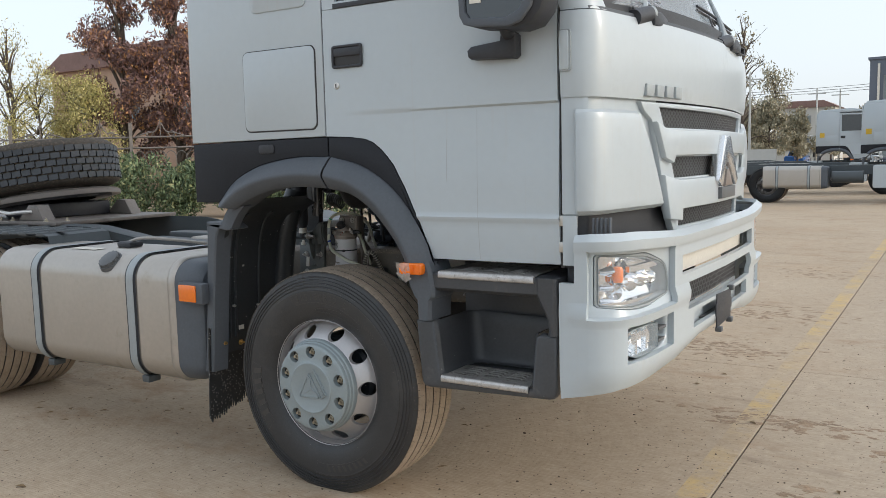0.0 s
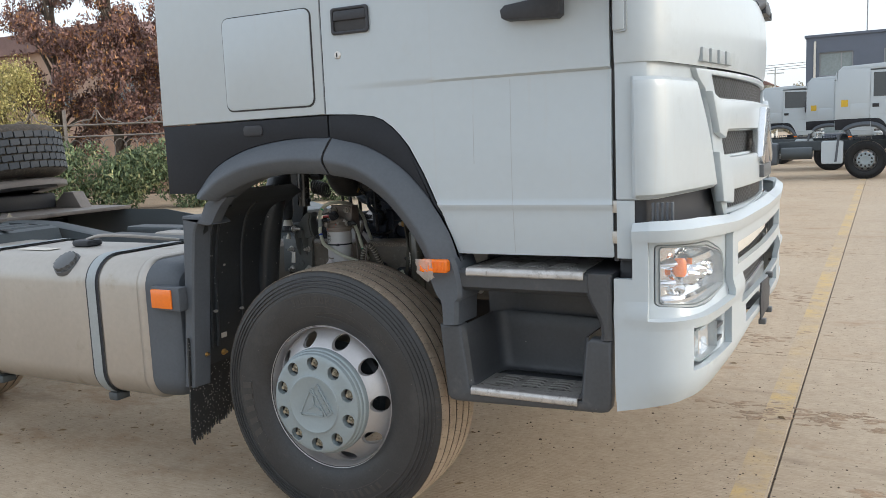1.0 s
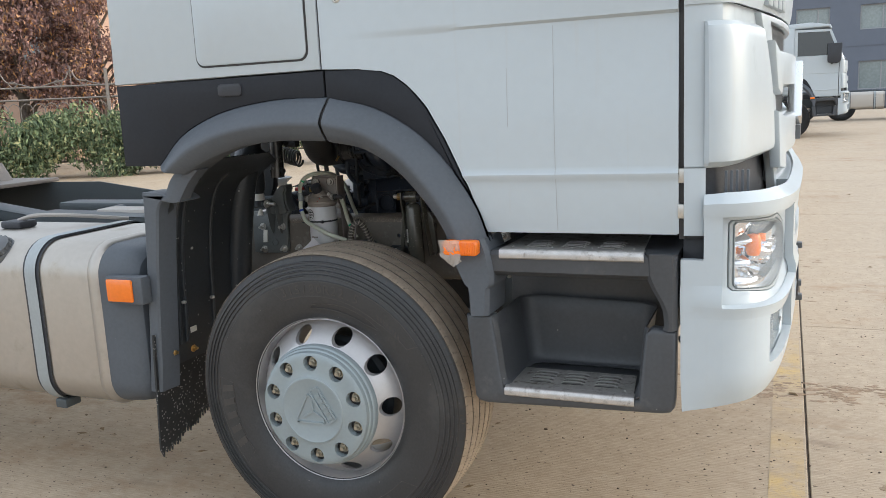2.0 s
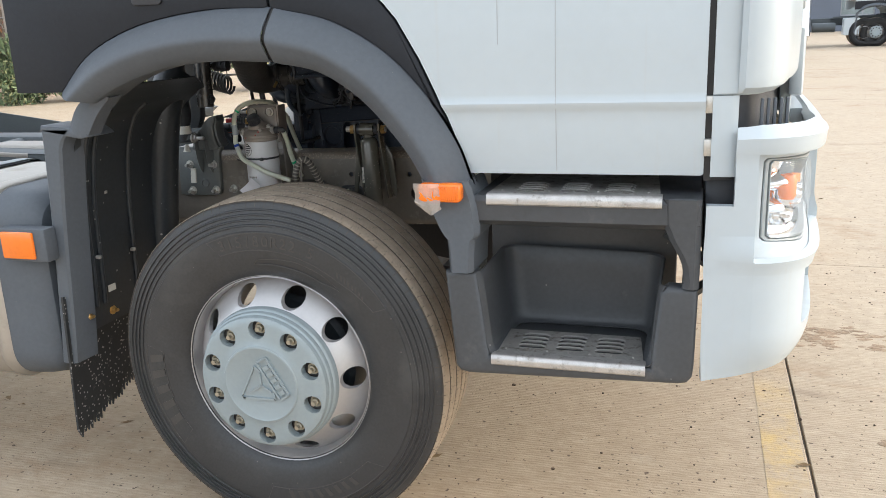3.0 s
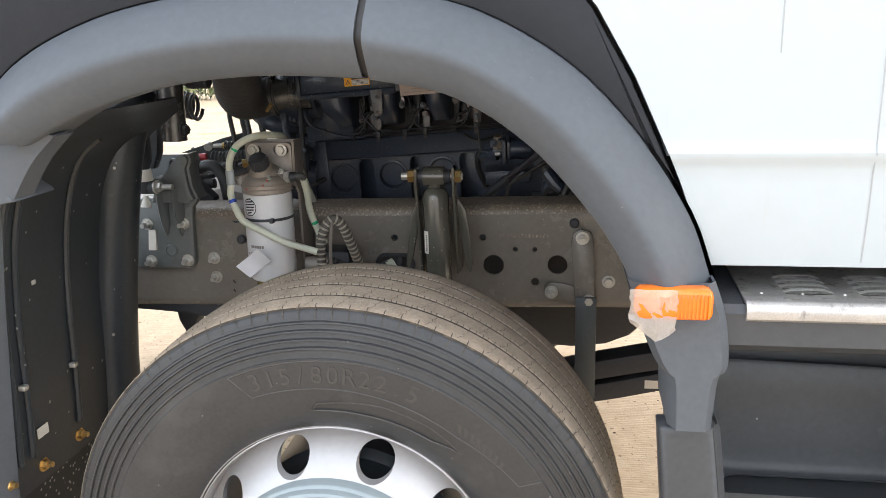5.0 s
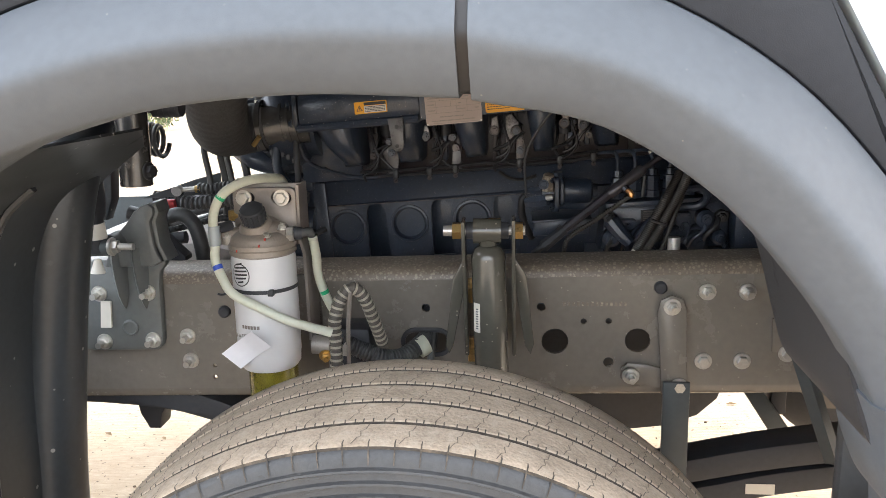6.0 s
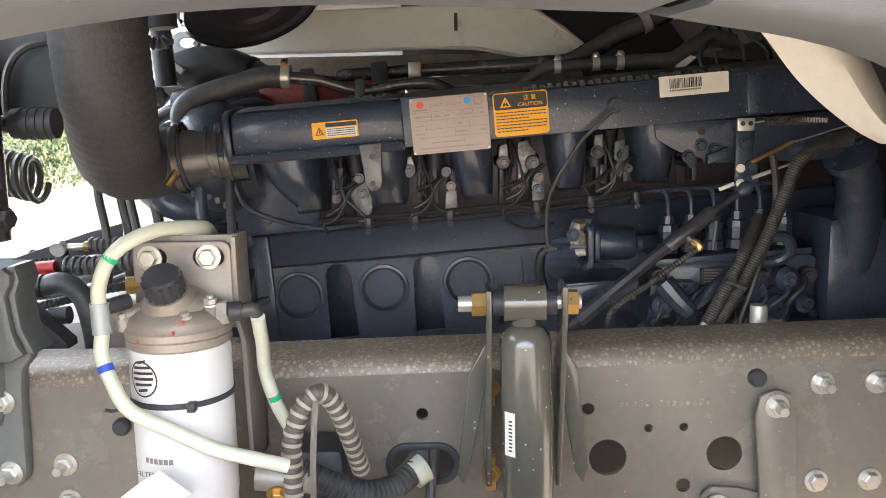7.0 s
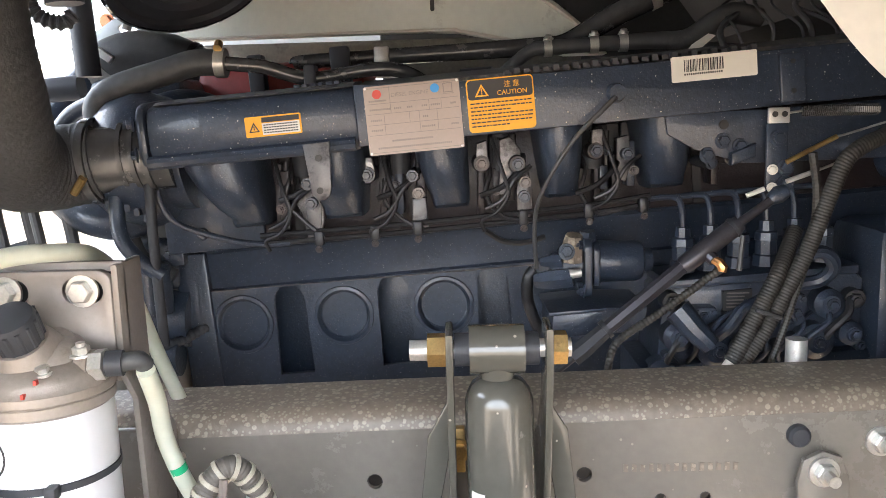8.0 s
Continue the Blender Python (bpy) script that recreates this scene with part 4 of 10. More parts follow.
def tread_plate(name, x0, x1, z, y0, y1, skew):
    slots = []
    for cx in (0.24, 0.5, 0.76):
        for r in range(4):
            mid = x0 + (x1 - x0) * cx
            yy = y0 + 0.052 + r * 0.027 + skew
            slots.append(rounded(mid - 0.036, yy - 0.0085, mid + 0.036, yy + 0.0085, 0.007, 3))
    b = prism([(x0, y0), (x1, y0), (x1 - 0.02, y1), (x0 + 0.01, y1)], z, z + 0.004, axis="z", holes=slots)
    p = part(name, b, TREADPLATE, steps, "perforated steel tread, scuffed")
    part("tread_nosing", prism([(y0 - 0.012, z - 0.024), (y0 - 0.016, z - 0.02), (y0 - 0.0165, z - 0.008), (y0 - 0.014, z), (y0 - 0.009, z + 0.004), (y0 - 0.002, z + 0.0055), (y0 + 0.022, z + 0.005), (y0 + 0.022, z + 0.001), (y0 - 0.006, z - 0.001)], x0, x1 + 0.004, axis="x"), NOSING, p)
    lv = bmesh.new()
    for s in slots:
        xs, ys = [a for a, _ in s], [c for _, c in s]
        shell([[(xx, min(ys) + (max(ys) - min(ys)) * f, z + 0.0035 + 0.005 * math.sin(f * math.pi * 0.6) * (1 - abs(2 * (xx - min(xs)) / (max(xs) - min(xs)) - 1) ** 6)) for f in (0.5, 0.65, 0.82, 1.0)] for xx in np.linspace(min(xs), max(xs), 7)], 0.001, bm=lv)
    tagged(part("tread_louvres", lv, STEEL, p), kind="stuff")
    rv = bmesh.new()
    for k in range(7):
        lathe([(0, z + 0.0072), (0.002, z + 0.0068), (0.003, z + 0.0045)], x0 + 0.03 + k * (x1 - x0 - 0.06) / 6, 0, 8, axis="z", cy=y0 + 0.037, bm=rv)
    tagged(part("tread_rivets", rv, TREADPLATE, p), kind="stuff")


tread_plate("lower_tread", 0.674, 1.066, 0.632, -0.022, 0.165, 0.012)
tread_plate("upper_tread", 0.672, 1.096, 1.064, -0.022, 0.28, -0.006)
for p, q in (((1.1, 0.3, 0.9), (1.26, 0.3, 0.78)), ((1.16, 0.32, 0.71), (1.28, 0.32, 0.8)), ((0.615, 0.62, 1.0), (0.715, 0.62, 0.72))):
    part("step_bracket", tube([p, q], 0.016, 4, smooth_line=False), CHASSIS, steps, smooth=False)

# ---- front of the cab ----
PLAN = [(1.205, 0.0), (1.255, 0.003), (1.3, 0.02), (1.327, 0.06), (1.342, 0.12), (1.357, 0.22), (1.39, 0.42), (1.427, 0.7), (1.45, 1.0), (1.458, 1.24)]
half = curve(PLAN, 6)
FULL = half + [np.array((p[0], 2.48 - p[1])) for p in half[::-1][1:]]
cum = np.cumsum([0] + [np.linalg.norm(FULL[i + 1] - FULL[i]) for i in range(len(FULL) - 1)])


def on_plan(s, out=0.0, grow=1.0):
    """Place at arc length s round the cab's nose, pushed outward."""
    x, y = (np.interp(s, cum, [p[k] for p in FULL]) for k in (0, 1))
    x2, y2 = (np.interp(s + 0.01, cum, [p[k] for p in FULL]) for k in (0, 1))
    x1, y1 = (np.interp(s - 0.01, cum, [p[k] for p in FULL]) for k in (0, 1))
    t = np.array((x2 - x1, y2 - y1))
    t /= np.linalg.norm(t) + 1e-9
    return x + out * t[1], y - out * t[0]


LEN = float(cum[-1])


def s_at(y):
    return float(np.interp(y, [p[1] for p in FULL], cum))


def wrap(s0, s1, z0, z1, out=0.0, n=24, nz=8, bulge=0.0, thick=-0.02, lean=0.0, s0b=None, s1b=None, edge=0.0, hard=8):
    """A panel wrapped round the nose between arc lengths and heights; bulge swells it, lean sets it back with height."""
    g = []
    for j in range(nz + 1):
        f = j / nz
        z = z0 + (z1 - z0) * f
        a = s0 if s0b is None else s0b + (s0 - s0b) * f
        b = s1 if s1b is None else s1b + (s1 - s1b) * f
        row = []
        for i in range(n + 1):
            u = i / n
            o = out + bulge * math.sin(math.pi * f) - edge * (max(abs(2 * f - 1) ** hard, abs(2 * u - 1) ** (2 * hard)))
            x, y = on_plan(a + (b - a) * u, o)
            row.append((x - lean * max(0, z - z0), y, z))
        g.append(row)
    return shell(g, thick)


nose = group("cab_front", truck, "white cab front with black mesh grilles")
part("front_core", wrap(0.0, LEN, 1.1, 2.12, -0.03, 60, 10), BLACK, nose)
part("upper_panel", wrap(0.0, LEN, 1.735, 2.045, 0.012, 70, 10, bulge=0.008, edge=0.006), WHITE, nose)
part("corner_strip", wrap(0.0, 0.1, 1.305, 1.735, 0.0, 8, 10), WHITE, nose)
part("cheek_band", wrap(0.0, 0.62, 1.3, 1.737, -0.012, 24, 6), WHITE, nose)
part("corner_deflector", wrap(0.052, s_at(0.325), 1.305, 1.69, 0.026, 60, 30, bulge=0.008, edge=0.02, s0b=0.052, s1b=s_at(0.545), hard=26), WHITE, nose, "white smooth corner deflector")
part("far_deflector", wrap(LEN - 0.50, LEN - 0.052, 1.305, 1.68, 0.02, 30, 14, bulge=0.012, edge=0.012, s0b=LEN - 0.6, s1b=LEN - 0.052), WHITE, nose)
part("corner_block", wrap(0.0, 0.058, 1.112, 1.3, 0.0, 6, 4, edge=0.003), WHITE, nose)
part("corner_lid", prism(rounded(1.208, 1.833, 1.244, 1.974, 0.008), -0.026, -0.008, bevel=0.004), WHITE, nose)
part("lid_gap", prism(rounded(1.206, 1.828, 1.251, 1.978, 0.01), -0.022, -0.01), STRAP, nose)
part("pillar_gap", box(1.1905, 1.2055, 0.02, 0.05, 1.1, 2.1), INK, nose)
part("door_hinge", box(1.188, 1.208, 0.006, 0.03, 1.26, 1.3, 0.002), ZINC, nose)
part("door_hinge", box(1.188, 1.208, 0.006, 0.03, 1.16, 1.2, 0.002), ZINC, nose)
def nose_x(y):
    return float(np.interp(y, [p[1] for p in FULL], [p[0] for p in FULL]))


def nose_panel(outline, holes, out, thick, bevel):
    """A flat outline in the cross plane of the cab, bent round the nose."""
    b = prism(outline, out, out - thick, axis="x", bevel=bevel, holes=holes)
    for y in np.arange(0.45, 2.1, 0.11):
        bmesh.ops.bisect_plane(b, geom=list(b.verts) + list(b.edges) + list(b.faces), plane_co=(0, y, 0), plane_no=(0, 1, 0))
    for v in b.verts:
        v.co.x += nose_x(v.co.y)
    return b


OPENINGS = ([(0.518, 1.71), (1.95, 1.7), (1.9, 1.625), (0.566, 1.628)], [(0.623, 1.507), (1.86, 1.5), (1.81, 1.421), (0.669, 1.417)], [(0.699, 1.28), (1.78, 1.297), (1.76, 1.204), (0.713, 1.208)])
part("grille_frame", nose_panel([(0.355, 1.728), (0.383, 1.695), (0.451, 1.658), (0.477, 1.595), (0.514, 1.503), (0.546, 1.409), (0.602, 1.283), (0.69, 1.15), (1.79, 1.15), (1.88, 1.283), (1.95, 1.45), (2.03, 1.66), (2.125, 1.728)], OPENINGS, 0.008, 0.03, 0.004), WHITE, nose)
part("grille_bar", nose_panel([(0.447, 1.65), (0.556, 1.619), (1.92, 1.619), (2.03, 1.65), (1.97, 1.5), (1.87, 1.512), (0.628, 1.512), (0.606, 1.482), (0.53, 1.503)], (), 0.034, 0.03, 0.007), WHITE, nose)
part("grille_bar", nose_panel([(0.504, 1.434), (0.655, 1.41), (1.82, 1.41), (1.97, 1.434), (1.92, 1.256), (1.79, 1.285), (0.69, 1.285), (0.685, 1.235), (0.56, 1.25)], (), 0.04, 0.036, 0.007), WHITE, nose)
part("grille_bar", nose_panel([(0.7, 1.196), (1.78, 1.196), (1.76, 1.15), (0.72, 1.15)], (), 0.046, 0.04, 0.008), WHITE, nose)


def grille(z0, z1, y0, y1):
    a, b = s_at(y0), s_at(y1)
    g = part("mesh_grille", wrap(a, b, z0, z1, -0.012, 30, 3), MESH, nose, "black mesh grille")
    w = bmesh.new()
    n = int((b - a) / 0.034)
    rows = int((z1 - z0) / 0.011)
    for r in range(rows):
        for i in range(n):
            s = a + (i + (0.5 if r % 2 else 0.0) + 0.25) * (b - a) / n
            x, y = on_plan(s, -0.009)
            z = z0 + (r + 0.5) * (z1 - z0) / rows
            v = [w.verts.new((x + 0.001, y + e, z + f)) for e, f in ((-0.0135, 0), (0, -0.0082), (0.0135, 0), (0, 0.0082))]
            w.faces.new(v)
    tagged(part("mesh_opening", w, INK, g, smooth=False), kind="stuff")
    return g


grille(1.61, 1.72, 0.48, 1.98)
grille(1.405, 1.515, 0.58, 1.9)
grille(1.195, 1.30, 0.66, 1.82)
part("nose_emblem", nose_panel([(1.19, 1.6), (1.3, 1.6), (1.5, 1.385), (1.45, 1.36), (1.31, 1.46), (1.245, 1.5), (1.22, 1.455), (1.16, 1.36), (1.1, 1.394)], (), 0.062, 0.05, 0.006), SATIN, nose, "bright metal pointed emblem")
part("emblem_core", nose_panel([(1.23, 1.36), (1.26, 1.44), (1.3, 1.44), (1.4, 1.36)], (), 0.056, 0.05, 0.004), GREYINK, nose)
part("emblem_plate", nose_panel([(1.16, 1.303), (1.45, 1.303), (1.45, 1.357), (1.16, 1.357)], (), 0.058, 0.04, 0.003), CAPDARK, nose)
for k in range(4):
    y0 = 0.372 + 0.088 * k
    part("badge_block", nose_panel([(y0, 1.75), (y0 + 0.062, 1.747), (y0 + 0.062, 1.794), (y0, 1.797)], (), 0.026, 0.02, 0.003), STRAP, nose, "grey raised badge block")
part("corner_cavity", wrap(0.06, 0.5, 1.2, 1.31, -0.05, 16, 3), BLACK, nose)
vent = bmesh.new()
for k in range(5):
    box(1.31 + k * 0.014, 1.317 + k * 0.014, 0.03 + k * 0.006, 0.05 + k * 0.006, 1.215, 1.29, 0.002, bm=vent)
tagged(part("cavity_ribs", vent, PLASTIC, nose), kind="stuff")
# windscreen, wipers
scr = []
for j in range(7):
    f = j / 6
    z = 2.09 + 0.8 * f
    scr.append([(np.interp(y, [0, 0.1, 0.3, 1.24, 2.18, 2.38, 2.48], [1.19, 1.29, 1.37, 1.41, 1.37, 1.29, 1.19]) - 0.42 * f, y * 0.98 + 0.02, z) for y in np.linspace(0.02, 2.46, 30)])
part("windscreen", shell(scr, 0.006), LENS, nose, "raked clear windscreen")
part("scuttle_panel", wrap(0.16, LEN - 0.16, 2.045, 2.12, -0.03, 50, 3, lean=0.3), BLACK, nose)
part("scuttle_lip", wrap(0.0, LEN, 2.035, 2.06, 0.0, 50, 2), PLASTIC, nose)
part("pillar_cover", wrap(0.0, 0.2, 2.05, 2.28, 0.004, 12, 6, lean=0.4, edge=0.004), WHITE, nose)
for y0 in (0.42, 1.5):
    x0 = nose_x(y0) - 0.02
    wp = part("wiper", tube([(x0, y0 + 0.02, 2.085), (x0 - 0.03, y0 + 0.1, 2.15), (x0 - 0.08, y0 + 0.2, 2.23), (x0 - 0.14, y0 + 0.28, 2.33)], [0.02, 0.016, 0.012, 0.01], 8), STRAP, nose, "wiper arm on a black pivot")
    part("pivot_barrel", rod((x0 + 0.0, y0 - 0.1, 2.045), (x0 + 0.015, y0 + 0.03, 2.075), 0.032, 18), BLACK, wp)
    part("pivot_cap", rod((x0 + 0.015, y0 + 0.03, 2.075), (x0 + 0.018, y0 + 0.055, 2.08), 0.03, 18), STRAP, wp)
    part("wiper_bracket", prism([(y0 + 0.03, 2.03), (y0 + 0.2, 2.03), (y0 + 0.2, 2.07), (y0 + 0.12, 2.09), (y0 + 0.03, 2.08)], x0 + 0.0, x0 + 0.045, axis="x", bevel=0.006), BLACK, wp)
    part("wiper_bracket", prism([(y0 + 0.21, 2.028), (y0 + 0.34, 2.028), (y0 + 0.34, 2.066), (y0 + 0.21, 2.07)], x0 + 0.0, x0 + 0.035, axis="x", bevel=0.006, holes=[[(y0 + 0.225, 2.035), (y0 + 0.325, 2.035), (y0 + 0.325, 2.058), (y0 + 0.225, 2.06)]]), BLACK, wp)
    for dz in (0.0, 0.02):
        part("wiper_blade", tube([(x0 - 0.1, y0 - 0.12, 2.22 + dz), (x0 - 0.08, y0 + 0.1, 2.2 + dz), (x0 - 0.06, y0 + 0.42, 2.16 + dz)], 0.007, 6, 4), BLACK, wp)
    part("washer_hose", tube([(x0, y0 - 0.08, 2.07), (x0 - 0.04, y0 - 0.06, 2.15), (x0 - 0.06, y0 - 0.02, 2.19), (x0 - 0.05, y0 + 0.04, 2.16)], 0.005, 8), HOSE, wp)

# bumper
BPLAN = [(1.2, 0.0), (1.28, 0.0), (1.34, 0.012), (1.395, 0.055), (1.43, 0.13), (1.45, 0.26), (1.468, 0.5), (1.482, 0.8), (1.492, 1.24)]
bh = curve(BPLAN, 8)
BF = bh + [np.array((p[0], 2.48 - p[1])) for p in bh[::-1][1:]]
bcum = np.cumsum([0] + [np.linalg.norm(BF[i + 1] - BF[i]) for i in range(len(BF) - 1)])
BL = float(bcum[-1])


def on_bumper(s, out=0.0):
    x, y = (np.interp(s, bcum, [p[k] for p in BF]) for k in (0, 1))
    x2, y2 = (np.interp(s + 0.012, bcum, [p[k] for p in BF]) for k in (0, 1))
    x1, y1 = (np.interp(s - 0.012, bcum, [p[k] for p in BF]) for k in (0, 1))
    t = np.array((x2 - x1, y2 - y1))
    t /= np.linalg.norm(t) + 1e-9
    return x + out * t[1], y - out * t[0]


bumper = group("front_bumper", truck, "white plastic bumper with a clear headlamp")


def bumper_out(s, z):
    """Section of the bumper: a ledge above, a swelling lip under the lamp, drawn in at the foot."""
    e = min(s, BL - s)
    k = min(1, e / 0.12)
    o = -0.03 * max(0, (0.72 - z) / 0.12) ** 2 * k
    o += 0.012 * math.exp(-(((z - 0.93) / 0.03) ** 2)) * k
    o += 0.010 * math.exp(-(((z - 1.19) / 0.02) ** 2)) * k
    o -= 0.02 * max(0, (z - 1.2) / 0.02) * k
    return o


holes_b = {"lamp": (0.108, 0.646, 0.92, 1.178), "fog": (0.244, 0.634, 0.725, 0.885), "grille": (0.816, BL - 0.816, 0.858, 0.975), "ledge": (0.735, BL - 0.735, 1.018, 1.1), "tray": (0.89, BL - 0.89, 0.75, 0.84)}


def bumper_skin():
    s_lines = sorted({*np.linspace(0.0, 0.06, 4), *np.linspace(0.06, BL - 0.06, 110), *np.linspace(BL - 0.06, BL, 4), *[h[0] for h in holes_b.values()], *[h[1] for h in holes_b.values()], BL - 0.108, BL - 0.646, BL - 0.634, BL - 0.244})
    z_lines = sorted({*np.linspace(0.605, 1.215, 34), *[h[2] for h in holes_b.values()], *[h[3] for h in holes_b.values()]})
    b = bmesh.new()
    vs = {}

    def v(i, j):
        if (i, j) not in vs:
            s, z = s_lines[i], z_lines[j]
            x, y = on_bumper(s, bumper_out(s, z))
            zz = z + 0.03 * max(0, (z - 1.1) / 0.115) * min(1, max(0, (min(s, BL - s) - 0.3) / 0.4)) * -1
            zz += float(np.interp(min(s, BL - s), [0.0, 0.04, 0.12, 0.24, 0.45, 0.75, 1.05], [0.0, 0.01, 0.03, 0.047, 0.052, 0.07, 0.112])) * max(0, (0.78 - z) / 0.175)
            vs[i, j] = b.verts.new((x, y, zz))
        return vs[i, j]

    for i in range(len(s_lines) - 1):
        for j in range(len(z_lines) - 1):
            sm, zm = (s_lines[i] + s_lines[i + 1]) / 2, (z_lines[j] + z_lines[j + 1]) / 2
            if any(h[0] < q < h[1] and h[2] < zm < h[3] for h in holes_b.values() for q in (sm, BL - sm)):
                continue
            if min(sm, BL - sm) < 0.058 and zm > 1.053:
                continue
            b.faces.new((v(i, j), v(i + 1, j), v(i + 1, j + 1), v(i, j + 1)))
    bmesh.ops.recalc_face_normals(b, faces=list(b.faces))
    bmesh.ops.solidify(b, geom=list(b.faces), thickness=-0.025)
    bmesh.ops.recalc_face_normals(b, faces=list(b.faces))
    return b


part("bumper_skin", bumper_skin(), WHITE, bumper, "white painted plastic")


def bpatch(s0, s1, z0, z1, out, n=14, nz=8, thick=-0.004, bulge=0.0, shape=None):
    g = []
    for j in range(nz + 1):
        z = z0 + (z1 - z0) * j / nz
        a, b = (s0, s1) if shape is None else shape(j / nz, s0, s1)
        g.append([(*on_bumper(a + (b - a) * i / n, out + bulge * math.sin(math.pi * i / n) * math.sin(math.pi * j / nz)), z) for i in range(n + 1)])
    return shell(g, thick)


LAMP = [(0.144, 0.972), (0.144, 1.14), (0.152, 1.1475), (0.25, 1.142), (0.4, 1.125), (0.54, 1.094), (0.585, 1.075), (0.61, 1.045), (0.624, 1.0), (0.62, 0.968), (0.6, 0.961), (0.45, 0.953), (0.3, 0.952), (0.155, 0.964)]
FOG = [(0.258, 0.8), (0.26, 0.83), (0.275, 0.85), (0.31, 0.857), (0.42, 0.856), (0.524, 0.849), (0.531, 0.8), (0.533, 0.752), (0.42, 0.746), (0.33, 0.748), (0.28, 0.764)]


def reach(c, a, poly):
    """Distance from c at angle a to the outline."""
    best = 0.0
    d = (math.cos(a), math.sin(a))
    for (x0, z0), (x1, z1) in zip(poly, poly[1:] + poly[:1]):
        ex, ez = x1 - x0, z1 - z0
        det = d[0] * -ez + d[1] * ex
        if abs(det) < 1e-12:
            continue
        t = ((x0 - c[0]) * -ez + (z0 - c[1]) * ex) / det
        u = (d[0] * (z0 - c[1]) - d[1] * (x0 - c[0])) / det
        if -1e-9 <= u <= 1 + 1e-9 and t > best:
            best = t
    return best


def rings_round(poly, f, steps, rect=None, n=56):
    """Loops that follow an outline on the bumper, each scaled and set in or out; rect: the first loop lies on the opening's edge."""
    c = (sum(p[0] for p in poly) / len(poly), sum(p[1] for p in poly) / len(poly))
    corners = [math.atan2(z - c[1], x - c[0]) for x, z in [*(rect or []), *poly]]
    angles = sorted({*np.linspace(-math.pi, math.pi, n, endpoint=False), *corners})
    angles.append(angles[0] + 2 * math.pi)
    g = []
    for a in angles:
        row = []
        if rect:
            r = reach(c, a, rect)
            s, z = c[0] + r * math.cos(a), c[1] + r * math.sin(a)
            row.append((*on_bumper(f(s), bumper_out(s, z) - 0.0006), z))
        for scale, grow, out in steps:
            r = reach(c, a, poly) * scale + grow
            s, z = c[0] + r * math.cos(a), c[1] + r * math.sin(a)
            row.append((*on_bumper(f(s), out), z))
        g.append(row)
    return shell(g, 0.0)


def lamp_set(flip):
    f = (lambda s: BL - s) if flip else (lambda s: s)

    def sp(a, b):
        return tuple(sorted((f(a), f(b))))

    a, b = sp(0.135, 0.618)
    rect = [(0.105, 0.917), (0.649, 0.917), (0.649, 1.181), (0.105, 1.181)]
    part("lamp_surround", rings_round(LAMP, f, [(1.0, 0.028, -0.001), (1.0, 0.022, -0.003), (1.0, 0.0195, -0.012), (1.0, 0.0185, -0.03)], rect), WHITE, bumper)
    hl = part("headlamp", rings_round(LAMP, f, [(1.0, 0.019, -0.025), (1.0, 0.0185, -0.006), (1.0, 0.016, -0.003), (1.0, 0.008, -0.004), (1.0, 0.0065, -0.011), (1.0, 0.0035, -0.011), (1.0, 0.002, -0.005), (1.0, 0.0, -0.005), (1.0, 0.0, -0.07)]), STRAP, bumper, "clear headlamp with an orange indicator bulb")
    part("lamp_reflector", bpatch(a - 0.004, b + 0.004, 0.945, 1.165, -0.035, bulge=-0.04), CHROME, hl)
    bowl = bmesh.new()
    for sc, zc, r in ((0.335, 1.04, 0.036), (0.425, 1.045, 0.034), (0.24, 1.006, 0.024), (0.52, 1.035, 0.026)):
        x, y = on_bumper(f(sc), -0.045)
        lathe([(r, 0.02), (r * 0.95, 0.0), (r * 0.7, -0.02), (r * 0.3, -0.03), (0, -0.031)], 0, 0, 24, axis="z", bm=(tmp := bmesh.new()))
        d = np.array(on_bumper(f(sc), 1.0)) - np.array(on_bumper(f(sc), 0.0))
        q = Vector((d[0], d[1] - 0.4, 0)).to_track_quat("Z", "Y").to_matrix().to_4x4()
        bmesh.ops.transform(tmp, matrix=Matrix.Translation((x, y, zc)) @ q, verts=tmp.verts)
        merge(bowl, tmp)
    tagged(part("lamp_bowls", bowl, CHROME, hl), kind="stuff")
    sh = bmesh.new()
    for k, (zz, s0_, s1_) in enumerate(((1.087, 0.152, 0.222), (1.026, 0.152, 0.215), (0.975, 0.152, 0.26))):
        g = []
        for u in np.linspace(0, 1, 8):
            s = f(s0_ + (s1_ - s0_) * u)
            g.append([(*on_bumper(s, -0.062 + 0.03 * math.sin(math.pi * w_) + 0.01 * u), zz - 0.022 + 0.044 * w_) for w_ in np.linspace(0, 1, 7)])
        shell(g, 0.002, bm=sh)
    tagged(part("lamp_shutters", sh, CHROME, hl), kind="stuff")
    a, b = sp(0.3, 0.6)
    part("lamp_brow", bpatch(a, b, 1.078, 1.1, -0.016, thick=-0.02), CHROME, hl)
    a, b = sp(0.16, 0.6)
    part("lamp_floor", bpatch(a, b, 0.955, 0.97, -0.02, thick=-0.03), CHROME, hl)
    x, y = on_bumper(f(0.247), -0.032)
    part("indicator_bulb", lathe([(0, 1.042), (0.016, 1.044), (0.021, 1.055), (0.021, 1.09), (0.016, 1.103), (0, 1.106)], x, 0, 16, axis="z", cy=y), ORANGE, hl, "orange bulb cover")
    part("lamp_lens", rings_round(LAMP, f, [(1.0, 0.002, -0.006), (0.9, 0, 0.001), (0.6, 0, 0.004), (0.02, 0, 0.006)]), LENS, hl, "clear plastic lens")
    a, b = sp(0.262, 0.528)
    rect = [(0.241, 0.722), (0.637, 0.722), (0.637, 0.888), (0.241, 0.888)]
